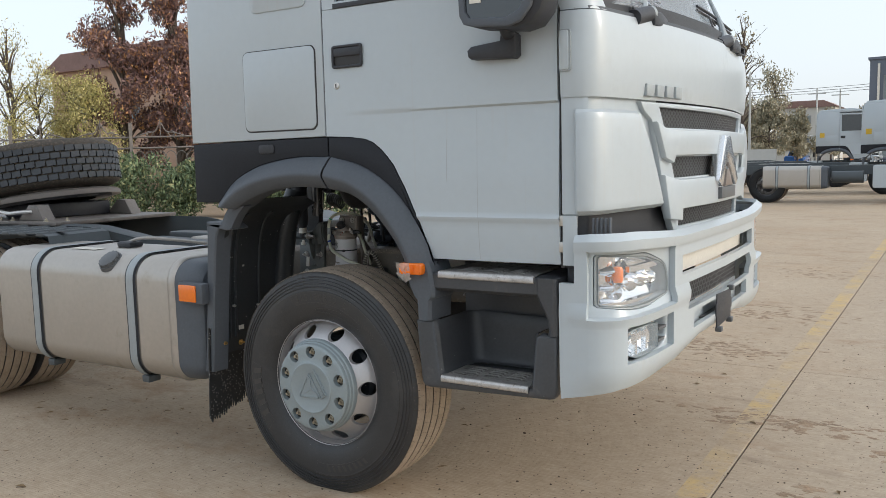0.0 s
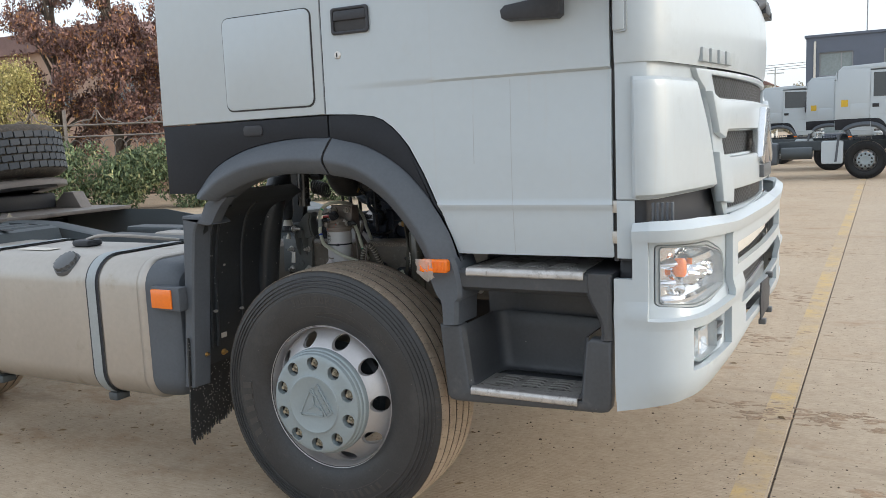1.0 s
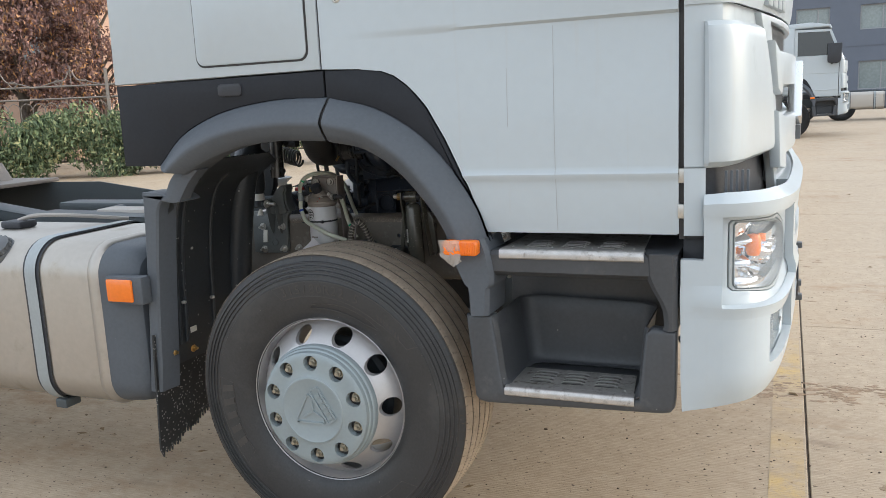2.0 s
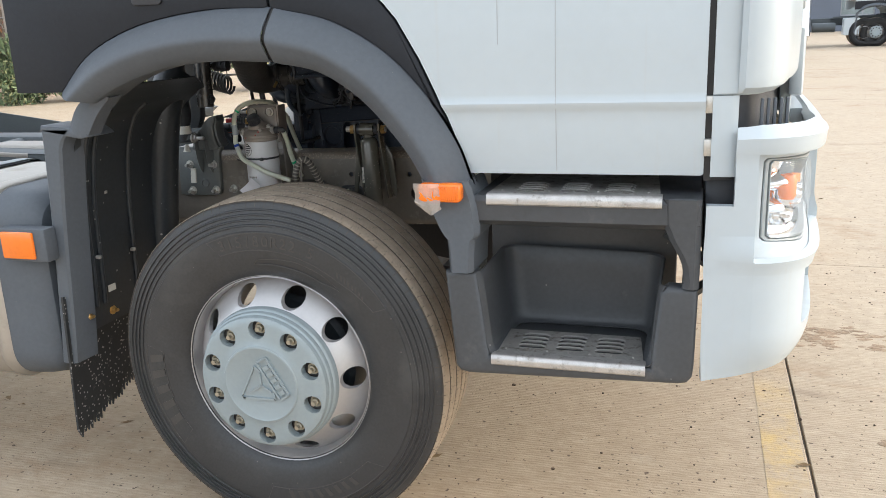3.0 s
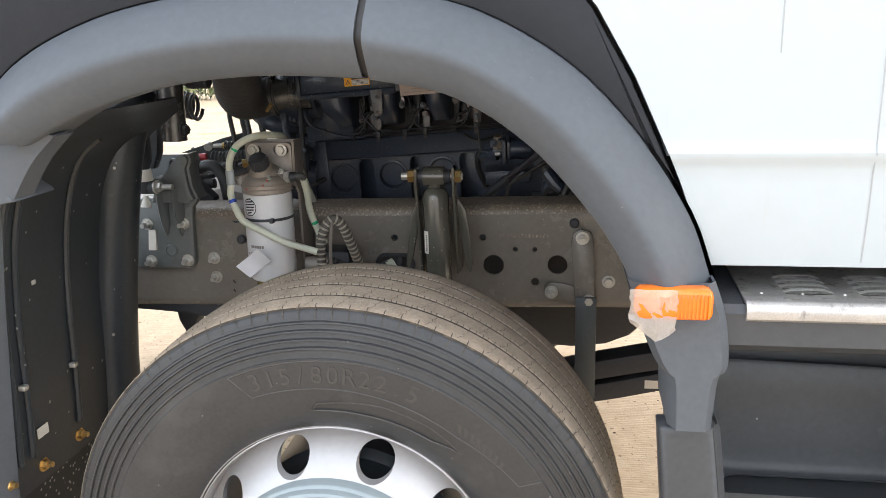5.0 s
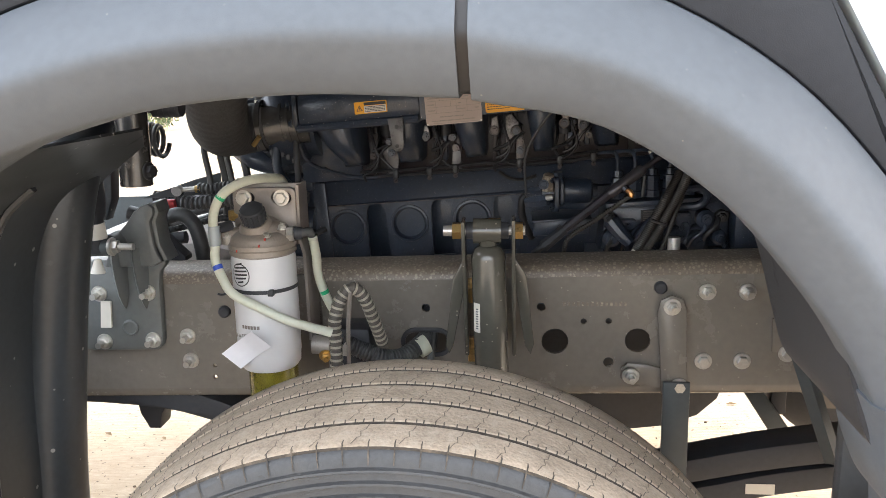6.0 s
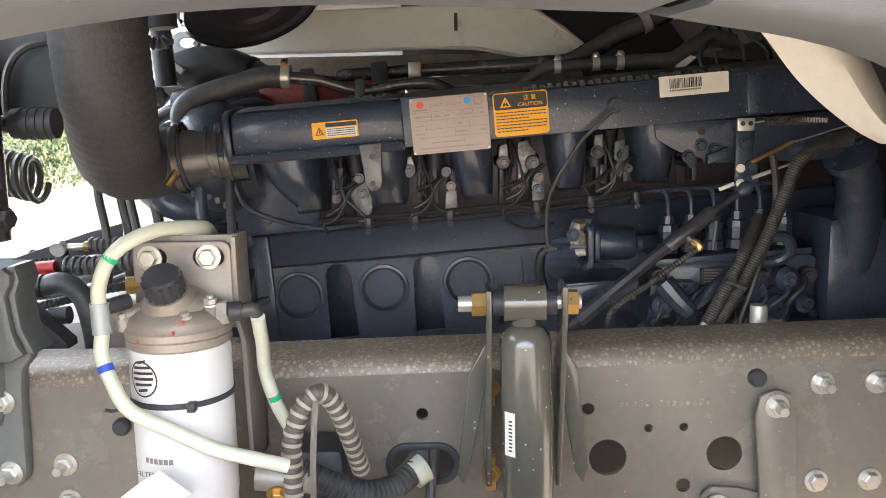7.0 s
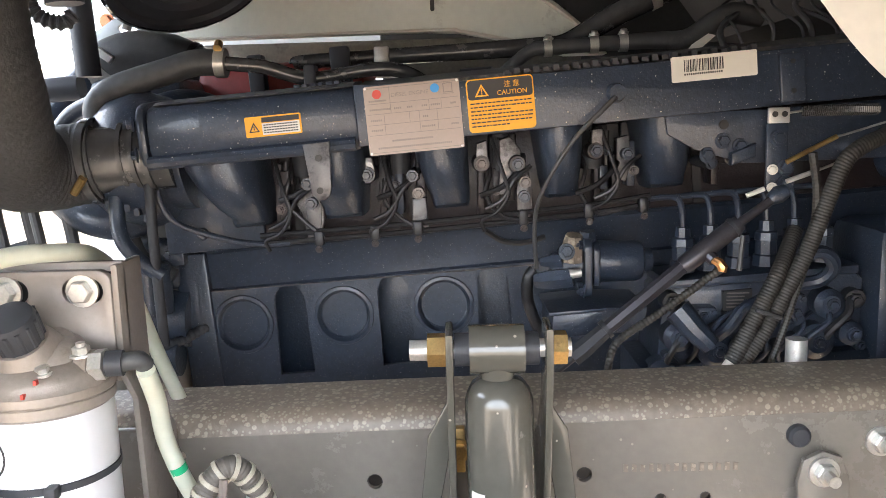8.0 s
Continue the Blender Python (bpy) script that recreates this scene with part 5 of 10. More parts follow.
    WIDE = [(0.25, 0.785), (0.255, 0.83), (0.28, 0.862), (0.34, 0.873), (0.58, 0.876), (0.612, 0.86), (0.612, 0.79), (0.58, 0.757), (0.5, 0.742), (0.34, 0.73), (0.268, 0.745)]
    part("fog_surround", rings_round(WIDE, f, [(1.0, 0.014, -0.0005), (1.0, 0.009, -0.002), (1.0, 0.004, -0.007), (1.0, 0.0, -0.018), (1.0, -0.002, -0.06)], rect), WHITE, bumper)
    fg = part("fog_lamp", rings_round(FOG, f, [(1.0, 0.004, -0.03), (1.0, 0.004, -0.004), (1.0, 0.0, -0.004), (1.0, -0.002, -0.05)]), CAP, bumper, "clear fog lamp")
    part("fog_reflector", bpatch(a - 0.003, b + 0.003, 0.748, 0.858, -0.026, bulge=-0.03), CHROME, fg)
    for sc in (0.34, 0.43):
        part("fog_rib", bpatch(*sp(sc, sc + 0.012), 0.755, 0.85, -0.012, 2, 6, thick=-0.02), CHROME, fg)
    part("fog_lens", rings_round(FOG, f, [(1.0, 0.0, -0.005), (0.7, 0, 0.002), (0.02, 0, 0.004)]), LENS, fg)
    a, b = sp(0.538, 0.63)
    part("fog_vent", bpatch(a, b, 0.75, 0.85, -0.05), STRAP, fg)
    for zz in (0.768, 0.815):
        part("fog_fin", bpatch(a, b, zz, zz + 0.012, -0.003, thick=-0.025), CAPDARK, fg)


lamp_set(False)
lamp_set(True)
part("bumper_grille", bpatch(0.8, BL - 0.8, 0.85, 0.985, -0.05, 40, 4), MESH, bumper, "black honeycomb lower grille")
hc = bmesh.new()
for r in range(6):
    for i in range(44):
        s = 0.82 + (i + (0.5 if r % 2 else 0)) * (BL - 1.64) / 44
        x, y = on_bumper(s, -0.046)
        z = 0.868 + r * 0.0205
        hc.faces.new([hc.verts.new((x, y + 0.0108 * math.sin(k * math.pi / 3), z + 0.0105 * math.cos(k * math.pi / 3))) for k in range(6)])
tagged(part("grille_cell", hc, INK, bumper, smooth=False), kind="stuff")
# the cream tone carries the ledge's yellowish shadow along with its dirt
part("upper_ledge", bpatch(0.715, BL - 0.715, 1.008, 1.11, -0.04, 50, 5, thick=-0.01), WHITE_IN, bumper, "recessed ledge, dust and yellowish shadow in its colour")
part("tray_back", bpatch(0.875, BL - 0.875, 0.74, 0.85, -0.035, 40, 3, thick=-0.01), WHITE, bumper)
part("plate_bracket", prism([(1.07, 0.7), (1.34, 0.71), (1.34, 0.75), (1.36, 0.755), (1.36, 0.8), (1.34, 0.81), (1.34, 0.85), (1.07, 0.86), (1.07, 0.82), (1.055, 0.81), (1.055, 0.76), (1.07, 0.75)], 1.512, 1.519, axis="x", bevel=0.002), BLACK, bumper, "empty black number plate bracket")
for yy, zz in ((1.1, 0.69), (1.31, 0.7), (1.33, 0.855)):
    part("bracket_clip", box(1.505, 1.535, yy - 0.018, yy + 0.018, zz - 0.012, zz + 0.012, 0.004), CAPDARK, bumper)
part("bracket_arm", prism([(1.455, 0.99), (1.514, 1.07), (1.514, 1.34), (1.455, 1.4)], 0.755, 0.765, axis="z", bevel=0.002), BLACK, bumper)
for k in range(3):
    part("bumper_crease", tube([(*on_bumper(0.15 + k * 0.0145, bumper_out(0.155, z) + 0.0014), z) for z in np.linspace(0.66, 0.903, 8)], 0.0017, 6, 1), CREASE, bumper)

# ---- fuel tank ----
tank = group("fuel_tank", truck, "silver fuel tank held by two steel straps")


def tank_ring(g):
    return rounded(-0.035 + g, 0.388 + g, 0.62 - g, 1.048 - g, 0.13 - g, 8)


body = bmesh.new()
rings = []
for x, g in ((-0.885, 0.05), (-0.889, 0.02), (-0.9, 0.004), (-0.915, -0.002), (-0.926, -0.002), (-0.936, 0.005), (-0.944, 0.007), (-0.95, 0.003), (-2.42, 0.003), (-2.44, 0.0), (-2.455, 0.004), (-2.465, 0.02), (-2.468, 0.05)):
    rings.append([body.verts.new((x, a, b)) for a, b in tank_ring(g)])
for a, c in zip(rings, rings[1:]):
    for k in range(len(a)):
        body.faces.new((a[k], a[(k + 1) % len(a)], c[(k + 1) % len(a)], c[k]))
body.faces.new(rings[0])
body.faces.new(rings[-1][::-1])
bmesh.ops.recalc_face_normals(body, faces=list(body.faces))
part("tank_body", body, ALU, tank, "brushed silver metal")
cover = bmesh.new()
rings = []
for x, g in ((-0.9, 0.012), (-0.82, 0.018), (-0.76, 0.03), (-0.735, 0.055), (-0.728, 0.1)):
    rings.append([cover.verts.new((x, a, b)) for a, b in tank_ring(g)])
for a, c in zip(rings, rings[1:]):
    for k in range(len(a)):
        cover.faces.new((a[k], a[(k + 1) % len(a)], c[(k + 1) % len(a)], c[k]))
cover.faces.new(rings[-1])
bmesh.ops.recalc_face_normals(cover, faces=list(cover.faces))
part("tank_end_cover", cover, PLASTIC, tank, "dark grey end cover")
for x in (-1.222, -2.072):
    for nm, w, g, m_ in (("strap_rubber", 0.042, -0.004, BLACK), ("tank_strap", 0.028, -0.009, STRAP)):
        b = bmesh.new()
        r0 = [[b.verts.new((x + e, p, q)) for p, q in tank_ring(g)] for e in (-w, w)]
        for k in range(len(r0[0])):
            b.faces.new((r0[0][k], r0[0][(k + 1) % len(r0[0])], r0[1][(k + 1) % len(r0[0])], r0[1][k]))
        part(nm, b, m_, tank)
    part("strap_bolt", box(x - 0.03, x + 0.03, 0.02, 0.1, 0.352, 0.392, 0.008), CHASSIS, tank)
fc = lathe([(0.07, -0.02), (0.066, 0.012), (0.055, 0.014), (0.055, 0.026)], 0, 0, 28, axis="z")
for k in range(14):
    a = 2 * math.pi * k / 14
    rod((0.052 * math.cos(a), 0.052 * math.sin(a), 0.014), (0.05 * math.cos(a), 0.05 * math.sin(a), 0.045), 0.011, 6, bm=fc)
lathe([(0.056, 0.02), (0.055, 0.044), (0.046, 0.053), (0, 0.056)], 0, 0, 28, axis="z", bm=fc)
bmesh.ops.transform(fc, matrix=Matrix.Translation((-1.436, 0.012, 1.006)) @ Matrix.Rotation(radians(38), 4, "X") @ Matrix.Diagonal((1, 1, 0.6, 1)), verts=fc.verts)
part("filler_cap", fc, CAPDARK, tank, "grey ribbed filler cap")
rf = part("tank_reflector", box(-0.885, -0.765, -0.062, -0.05, 0.84, 0.925, 0.006), ORANGE, tank, "orange reflector in a grey holder")
part("reflector_holder", box(-0.895, -0.725, -0.052, 0.0, 0.83, 0.935, 0.008), PLASTIC, rf)
part("sender_unit", box(-1.74, -1.62, 0.28, 0.38, 1.046, 1.08, 0.012), BLACK, tank)
part("sender_hose", tube([(-1.68, 0.33, 1.078), (-1.58, 0.34, 1.1), (-1.45, 0.42, 1.09), (-1.3, 0.6, 1.05)], 0.009, 8), CASTALU, tank)
part("tank_sticker", box(-1.95, -1.72, 0.12, 0.2, 1.0485, 1.0505), LABEL, tank)

for o in tank.children:
    o.location.x += 0.025 if o == rf else -0.035

# ---- chassis ----
chassis = group("chassis_frame", truck, "olive-grey painted steel chassis frame")
TZ = 0.02


def rz(x, z):
    """Heights on the frame, which rises slightly towards the nose."""
    return z + TZ * x


rail_out = [(-0.9, rz(-0.9, 0.802)), (1.05, rz(1.05, 0.802)), (1.05, rz(1.05, 1.025)), (-0.9, rz(-0.9, 1.025))]
rail_holes = [circle(0.220, 0.900, 0.026), circle(0.379, 0.903, 0.0245), circle(-0.032, 0.967, 0.0085, 14), circle(0.275, 0.941, 0.006, 12), circle(0.323, 0.942, 0.006, 12), circle(0.324, 0.858, 0.010, 14), circle(0.193, 0.97, 0.0085, 14), circle(0.684, 0.974, 0.007, 12), circle(0.685, 0.945, 0.010, 12), circle(-0.471, 0.842, 0.0045, 10), circle(-0.472, 0.817, 0.0045, 10), rounded(-0.077, 0.874, 0.012, 0.92, 0.0225), circle(-0.24, 1.0, 0.006, 12)]
rail = part("frame_rail", prism(rail_out, 0.745, 0.753, holes=rail_holes), FRAME, chassis, "olive-grey painted frame rail with punched holes")


def flange(z0, s, x0=-0.9, x1=1.05, y0=0.745, mt=RUSTED, sgn=1):
    prof = [(y0, z0 - s * 0.026), (y0 + 0.0015, z0 - s * 0.017), (y0 + 0.006, z0 - s * 0.009), (y0 + 0.013, z0 - s * 0.004), (y0 + 0.022, z0 - s * 0.001), (y0 + 0.09, z0 + s * 0.003)]
    return part("rail_flange", shell([[(x, a, rz(x, b)) for a, b in prof] for x in np.linspace(x0, x1, 20)], 0.007 * s * sgn), mt, chassis, "dusty water-spotted top flange" if s > 0 else "")


flange(1.05, 1)
flange(0.777, -1, mt=FRAME)
part("hole_bush", prism(rounded(-0.084, 0.867, 0.019, 0.927, 0.029), 0.739, 0.746, bevel=0.002, holes=[rounded(-0.075, 0.876, 0.010, 0.918, 0.02)]), BLACK, chassis)
part("far_frame_rail", prism([(-6.2, 0.79), (1.05, 0.81), (1.05, 1.06), (-2.0, 1.03), (-2.6, 1.11), (-6.2, 1.11)], 1.727, 1.735), CHASSIS, chassis)
part("cross_member", box(-0.86, -0.78, 0.753, 1.727, 0.8, 1.02, 0.01), FRAME, chassis)
part("cross_member", box(0.72, 0.84, 0.753, 1.727, 0.76, 1.0, 0.01), FRAME, chassis)
for zt, zb, nm in ((0.0, -0.05, "leaf_spring"), (-0.056, -0.104, "leaf_spring")):
    line = curve([(-1.02, 0.81), (-0.66, 0.795), (-0.5, 0.765), (-0.3, 0.69), (0.0, 0.61), (0.3, 0.607), (0.479, 0.642), (0.665, 0.68), (0.95, 0.72)] if zt == 0 else [(-0.3, 0.662), (0.0, 0.608), (0.3, 0.605), (0.507, 0.64), (0.672, 0.678), (0.9, 0.712)], 5)
    part(nm, prism([(p[0], p[1] + zt) for p in line] + [(p[0], p[1] + zb) for p in line[::-1]], 0.76, 0.84, bevel=0.003), BLACK, chassis)
part("spring_label", box(0.603, 0.66, 0.7575, 0.7585, 0.575, 0.597), LABEL, chassis)
part("shackle_bracket", prism([(-0.7, 0.75), (-0.69, 0.69), (-0.672, 0.655), (-0.648, 0.655), (-0.64, 0.69), (-0.63, 0.705), (-0.63, 0.75)], 0.84, 0.9, bevel=0.004), BLACK, chassis)
part("strap_tail", box(0.425, 0.476, 0.712, 0.72, 0.56, 0.83, 0.002), CHASSIS, chassis)
part("pull_rod", prism([(0.625, 0.74), (0.668, 0.74), (0.855, 0.47), (0.8, 0.47)], 0.985, 1.02, bevel=0.006), CHASSIS, chassis)
part("gear_housing", lathe([(0, 1.1), (0.07, 1.1), (0.13, 1.13), (0.16, 1.17), (0.16, 1.4)], 0.92, 0.67, 36), BLACK, chassis)
part("gear_cover", lathe([(0, 1.09), (0.075, 1.09), (0.085, 1.1), (0.085, 1.12)], 0.86, 0.725, 36), CHASSIS, chassis)
part("gear_bracket", box(0.715, 0.75, 1.0, 1.06, 0.64, 0.76, 0.004), BLACK, chassis)
part("front_axle", tube([(0, 0.31, 0.5), (0, 0.5, 0.47), (0, 0.8, 0.42), (0, 1.7, 0.42), (0, 2.0, 0.47), (0, 2.17, 0.5)], 0.055, 10), BLACK, chassis)
part("engine_sump", prism([(-0.3, 0.62), (0.2, 0.54), (0.42, 0.528), (0.52, 0.54), (0.59, 0.57), (0.637, 0.615), (0.655, 0.67), (0.655, 1.0), (-0.33, 0.95), (-0.33, 0.74)], 1.13, 1.45, bevel=0.03), BLACK, chassis)


def frame_bolt(x, z, y=0.745, stud=0.018, r=0.0115, m_=ZINC):
    part("frame_bolt", hexbolt((x, y, z), (0, -1, 0), r, stud=stud), m_, chassis)


for x, z in ((0.507, 1.001), (0.581, 1.001), (-0.522, 0.905), (-0.52, 0.853)):
    frame_bolt(x, z)
for x, z in ((0.505, 0.862), (0.578, 0.863)):
    frame_bolt(x, z, stud=0.0)
for x, z in ((0.419, 1.01), (-0.44, 0.958)):
    part("frame_grommet", lathe([(0, 0.735), (0.009, 0.735), (0.012, 0.738), (0.0125, 0.746)], x, z, 16), BLACK, chassis)
# bracket with a hanging strap
part("strap_bracket", prism([(0.412, 0.965), (0.418, 0.99), (0.438, 0.999), (0.458, 0.992), (0.466, 0.97), (0.47, 0.86), (0.475, 0.80), (0.424, 0.80), (0.42, 0.87)], 0.724, 0.732, bevel=0.002), FRAME, chassis)
part("strap_ear", prism([(0.425, 0.81), (0.402, 0.812), (0.39, 0.818), (0.36, 0.816), (0.347, 0.83), (0.347, 0.848), (0.36, 0.86), (0.395, 0.858), (0.425, 0.85)], 0.733, 0.741, bevel=0.002), FRAME, chassis)
part("strap_leg", box(0.427, 0.473, 0.722, 0.73, 0.5, 0.81, 0.002), FRAME, chassis)
for x, z, st in ((0.439, 0.977, 0.016), (0.365, 0.838, 0.018), (0.457, 0.818, 0.0)):
    frame_bolt(x, z, 0.724, st)
part("corner_bracket", prism([(0.63, 0.885), (0.668, 0.885), (0.69, 0.87), (0.72, 0.8), (0.72, 0.95), (0.627, 0.952)], 0.733, 0.741, bevel=0.002), FRAME, chassis)
for z in (0.923, 0.883):
    frame_bolt(0.657, z, 0.733, 0.0)
stamp = bmesh.new()
for k in range(14):
    prism([(0.235 + k * 0.009, 0.972), (0.240 + k * 0.009, 0.972), (0.240 + k * 0.009, 0.981 - 0.001 * (k % 3)), (0.235 + k * 0.009, 0.981)], 0.7444, 0.746, bm=stamp)
tagged(part("frame_stamp", stamp, RUSTED, chassis, smooth=False), kind="stuff")

# shock absorber with its bracket
damper = group("shock_absorber", truck, "olive-grey shock absorber on a forked bracket")
damper.location.x = -0.006
part("damper_body", tube([(0.112, 0.66, 0.5), (0.108, 0.63, 0.8), (0.103, 0.62, 1.1), (0.1025, 0.62, 1.109), (0.102, 0.62, 1.117), (0.102, 0.62, 1.121)], [0.031, 0.031, 0.031, 0.0285, 0.0235, 0.016], 28, 1, smooth_line=False), DAMPER, damper)
part("damper_eye", rod((0.077, 0.62, 1.147), (0.126, 0.62, 1.147), 0.0225, 28), DAMPER, damper)
part("eye_neck", rod((0.102, 0.62, 1.1), (0.102, 0.62, 1.135), 0.013, 16, 0.017), DAMPER, damper)
part("eye_bush", rod((0.064, 0.62, 1.147), (0.139, 0.62, 1.147), 0.015, 20), BLACK, damper)
part("eye_pin", rod((0.03, 0.62, 1.147), (0.168, 0.62, 1.147), 0.0085, 16), STEEL, damper)
part("pin_nut", tube([(0.04, 0.62, 1.147), (0.058, 0.62, 1.147)], 0.0155, 6, smooth_line=False), BRASS, damper)
part("pin_head", tube([(0.151, 0.62, 1.147), (0.164, 0.62, 1.147)], 0.0155, 6, smooth_line=False), BRASS, damper)
part("pin_thread", rod((0.024, 0.62, 1.147), (0.042, 0.62, 1.147), 0.0095, 16), ZINC, damper)
part("fork_side", prism([(0.6, 1.165), (0.64, 1.168), (0.65, 1.1), (0.69, 1.05), (0.742, 1.02), (0.742, 0.895), (0.66, 0.9), (0.625, 1.03), (0.6, 1.13)], 0.056, 0.063, axis="x", bevel=0.002), DAMPER, damper)
part("fork_side", prism([(0.6, 1.168), (0.64, 1.17), (0.65, 1.1), (0.69, 1.05), (0.742, 1.02), (0.742, 0.895), (0.66, 0.9), (0.625, 1.03), (0.6, 1.13)], 0.144, 0.151, axis="x", bevel=0.002), DAMPER, damper)
part("fork_wing", prism([(0.058, 1.09), (0.036, 1.05), (0.02, 0.92), (0.026, 0.905), (0.034, 0.92), (0.058, 1.04)], 0.655, 0.662, bevel=0.002), DAMPER, damper)
part("fork_wing", prism([(0.149, 1.09), (0.170, 1.056), (0.184, 0.925), (0.178, 0.905), (0.168, 0.92), (0.149, 1.04)], 0.655, 0.662, bevel=0.002), DAMPER, damper)
for z in (1.005, 0.885):
    part("bracket_tab", box(0.056, 0.072, 0.733, 0.746, z - 0.025, z + 0.024, 0.002), BRASS, damper)
    part("tab_bolt", hexbolt((0.066, 0.734, z), (0, -1, 0), 0.009), BRASS, damper)
part("damper_label", shell([[(0.103 + 0.0315 * math.sin(a), 0.622 - 0.0315 * math.cos(a), z) for a in np.linspace(-1.0, -0.5, 6)] for z in (0.966, 1.02)], 0.0), LABEL, damper)
bar = bmesh.new()
for k in range(9):
    shell([[(0.103 + 0.0319 * math.sin(a), 0.622 - 0.0319 * math.cos(a), z) for a in (-0.78, -0.62)] for z in (0.972 + k * 0.0045, 0.9742 + k * 0.0045)], 0.0, bm=bar)
tagged(part("label_bars", bar, INK, damper, smooth=False), kind="stuff")

# cab suspension bracket behind the wheel
susp = group("cab_mount", truck, "grey cast cab mount with a strut")
part("mount_plate", prism([(-0.74, 1.066), (-0.56, 1.07), (-0.541, 1.072), (-0.545, 1.06), (-0.557, 1.046), (-0.561, 1.02), (-0.565, 0.904), (-0.569, 0.89), (-0.58, 0.882), (-0.716, 0.88), (-0.745, 0.884)], 0.722, 0.745, bevel=0.006), MOUNT, susp)
part("mount_arm", prism([(-0.66, 1.06), (-0.645, 1.1), (-0.631, 1.123), (-0.609, 1.145), (-0.589, 1.17), (-0.572, 1.182), (-0.559, 1.186), (-0.55, 1.178), (-0.55, 1.166), (-0.559, 1.15), (-0.555, 1.105), (-0.55, 1.085), (-0.541, 1.072), (-0.56, 1.062)], 0.7, 0.722, bevel=0.005), MOUNT, susp)
part("arm_return", prism([(-0.559, 1.186), (-0.55, 1.178), (-0.55, 1.166), (-0.558, 1.15), (-0.554, 1.105), (-0.541, 1.073), (-0.53, 1.072), (-0.544, 1.105), (-0.548, 1.15), (-0.54, 1.168), (-0.545, 1.188)], 0.705, 0.76, bevel=0.004), MOUNT, susp)
for x in (-0.636, -0.593):
    part("mount_rib", shell([[(x - w_, 0.722, z), (x - w_ * 0.6, 0.722 - h_ * 0.7, z), (x, 0.722 - h_, z), (x + w_ * 0.6, 0.722 - h_ * 0.7, z), (x + w_, 0.722, z)] for z, w_, h_ in ((1.1, 0.012, 0.034), (1.07, 0.014, 0.034), (1.03, 0.012, 0.028), (1.0, 0.0095, 0.02), (0.982, 0.006, 0.01), (0.97, 0.002, 0.001))], 0.002), MOUNT, susp)
part("mount_boss", rod((-0.63, 0.672, 1.111), (-0.63, 0.72, 1.111), 0.02, 24), MOUNT, susp)
for x, z in ((-0.688, 1.001), (-0.586, 1.003), (-0.688, 0.9), (-0.585, 0.904)):
    part("mount_bolt", hexbolt((x, 0.722, z), (0, -1, 0), 0.0115, stud=0.018), ZINC, susp)
part("mount_dimple", lathe([(0.0, 0.7205), (0.012, 0.7205), (0.0135, 0.7175), (0.0165, 0.719), (0.0175, 0.723)], -0.63, 0.93, 24), MOUNT, susp)
part("mount_tag", prism([(-0.684, 0.986), (-0.664, 0.986), (-0.668, 0.931), (-0.69, 0.931)], 0.716, 0.723), LABEL, susp)
part("strut_eye", rod((-0.75, 0.652, 1.11), (-0.622, 0.664, 1.111), 0.0185, 20), CHASSIS, susp)
part("strut_washer", rod((-0.622, 0.66, 1.111), (-0.616, 0.66, 1.111), 0.0165, 20), ZINC, susp)
part("strut_bolt", hexbolt((-0.618, 0.66, 1.111), (1, 0, 0), 0.0125, stud=0.03), ZINC, susp)
part("strut_body", tube([(-0.65, 0.657, 1.1), (-0.655, 0.66, 1.16), (-0.665, 0.67, 1.2), (-0.69, 0.68, 1.45)], [0.019, 0.024, 0.036, 0.046], 20, 2), BLACK, susp)
part("strut_sleeve", lathe([(0.02, 1.128), (0.024, 1.128), (0.021, 1.157), (0.017, 1.157)], -0.648, 0, 20, axis="z", cy=0.655), LABEL, susp)
part("strut_sleeve", tube([(-0.646, 0.65, 1.062), (-0.645, 0.652, 1.089)], [0.014, 0.006], 16, smooth_line=False), LABEL, susp)
part("cab_strut_tube", rod((-0.575, 0.7, 1.222), (-0.57, 0.7, 1.62), 0.03, 24), PIPE, susp)
part("strut_foot_bolt", hexbolt((-0.545, 0.69, 1.25), (1, -0.3, 0), 0.012), BLACK, susp)
part("air_spring", lathe([(0.0, 1.36), (0.05, 1.36), (0.075, 1.38), (0.075, 1.43), (0.06, 1.45), (0.075, 1.47), (0.075, 1.56)], -0.77, 0, 28, axis="z", cy=0.7), BLACK, susp)
part("mount_gusset", prism([(-0.9, 1.17), (-0.63, 1.262), (-0.53, 1.296), (-0.525, 1.303), (-0.62, 1.285), (-0.9, 1.25)], 0.57, 0.63, bevel=0.003), BLACK, susp)
part("cab_cross_beam", prism([(-0.95, 1.1), (-0.74, 1.12), (-0.722, 1.163), (-0.708, 1.29), (-0.7, 1.36), (-0.64, 1.37), (-0.64, 1.5), (-0.95, 1.5)], 0.88, 0.92, bevel=0.006), LINER, susp)
part("mount_arm", prism([(-0.68, 1.03), (-0.665, 1.12), (-0.65, 1.122), (-0.608, 1.077), (-0.57, 1.04), (-0.57, 1.03)], 0.88, 0.92, bevel=0.004), BLACK, susp)
part("vertical_duct", tube([(-0.705, 0.5, 0.35), (-0.695, 0.5, 0.7), (-0.66, 0.5, 1.0), (-0.625, 0.51, 1.22), (-0.6, 0.56, 1.36)], 0.058, 24), LINER, susp)
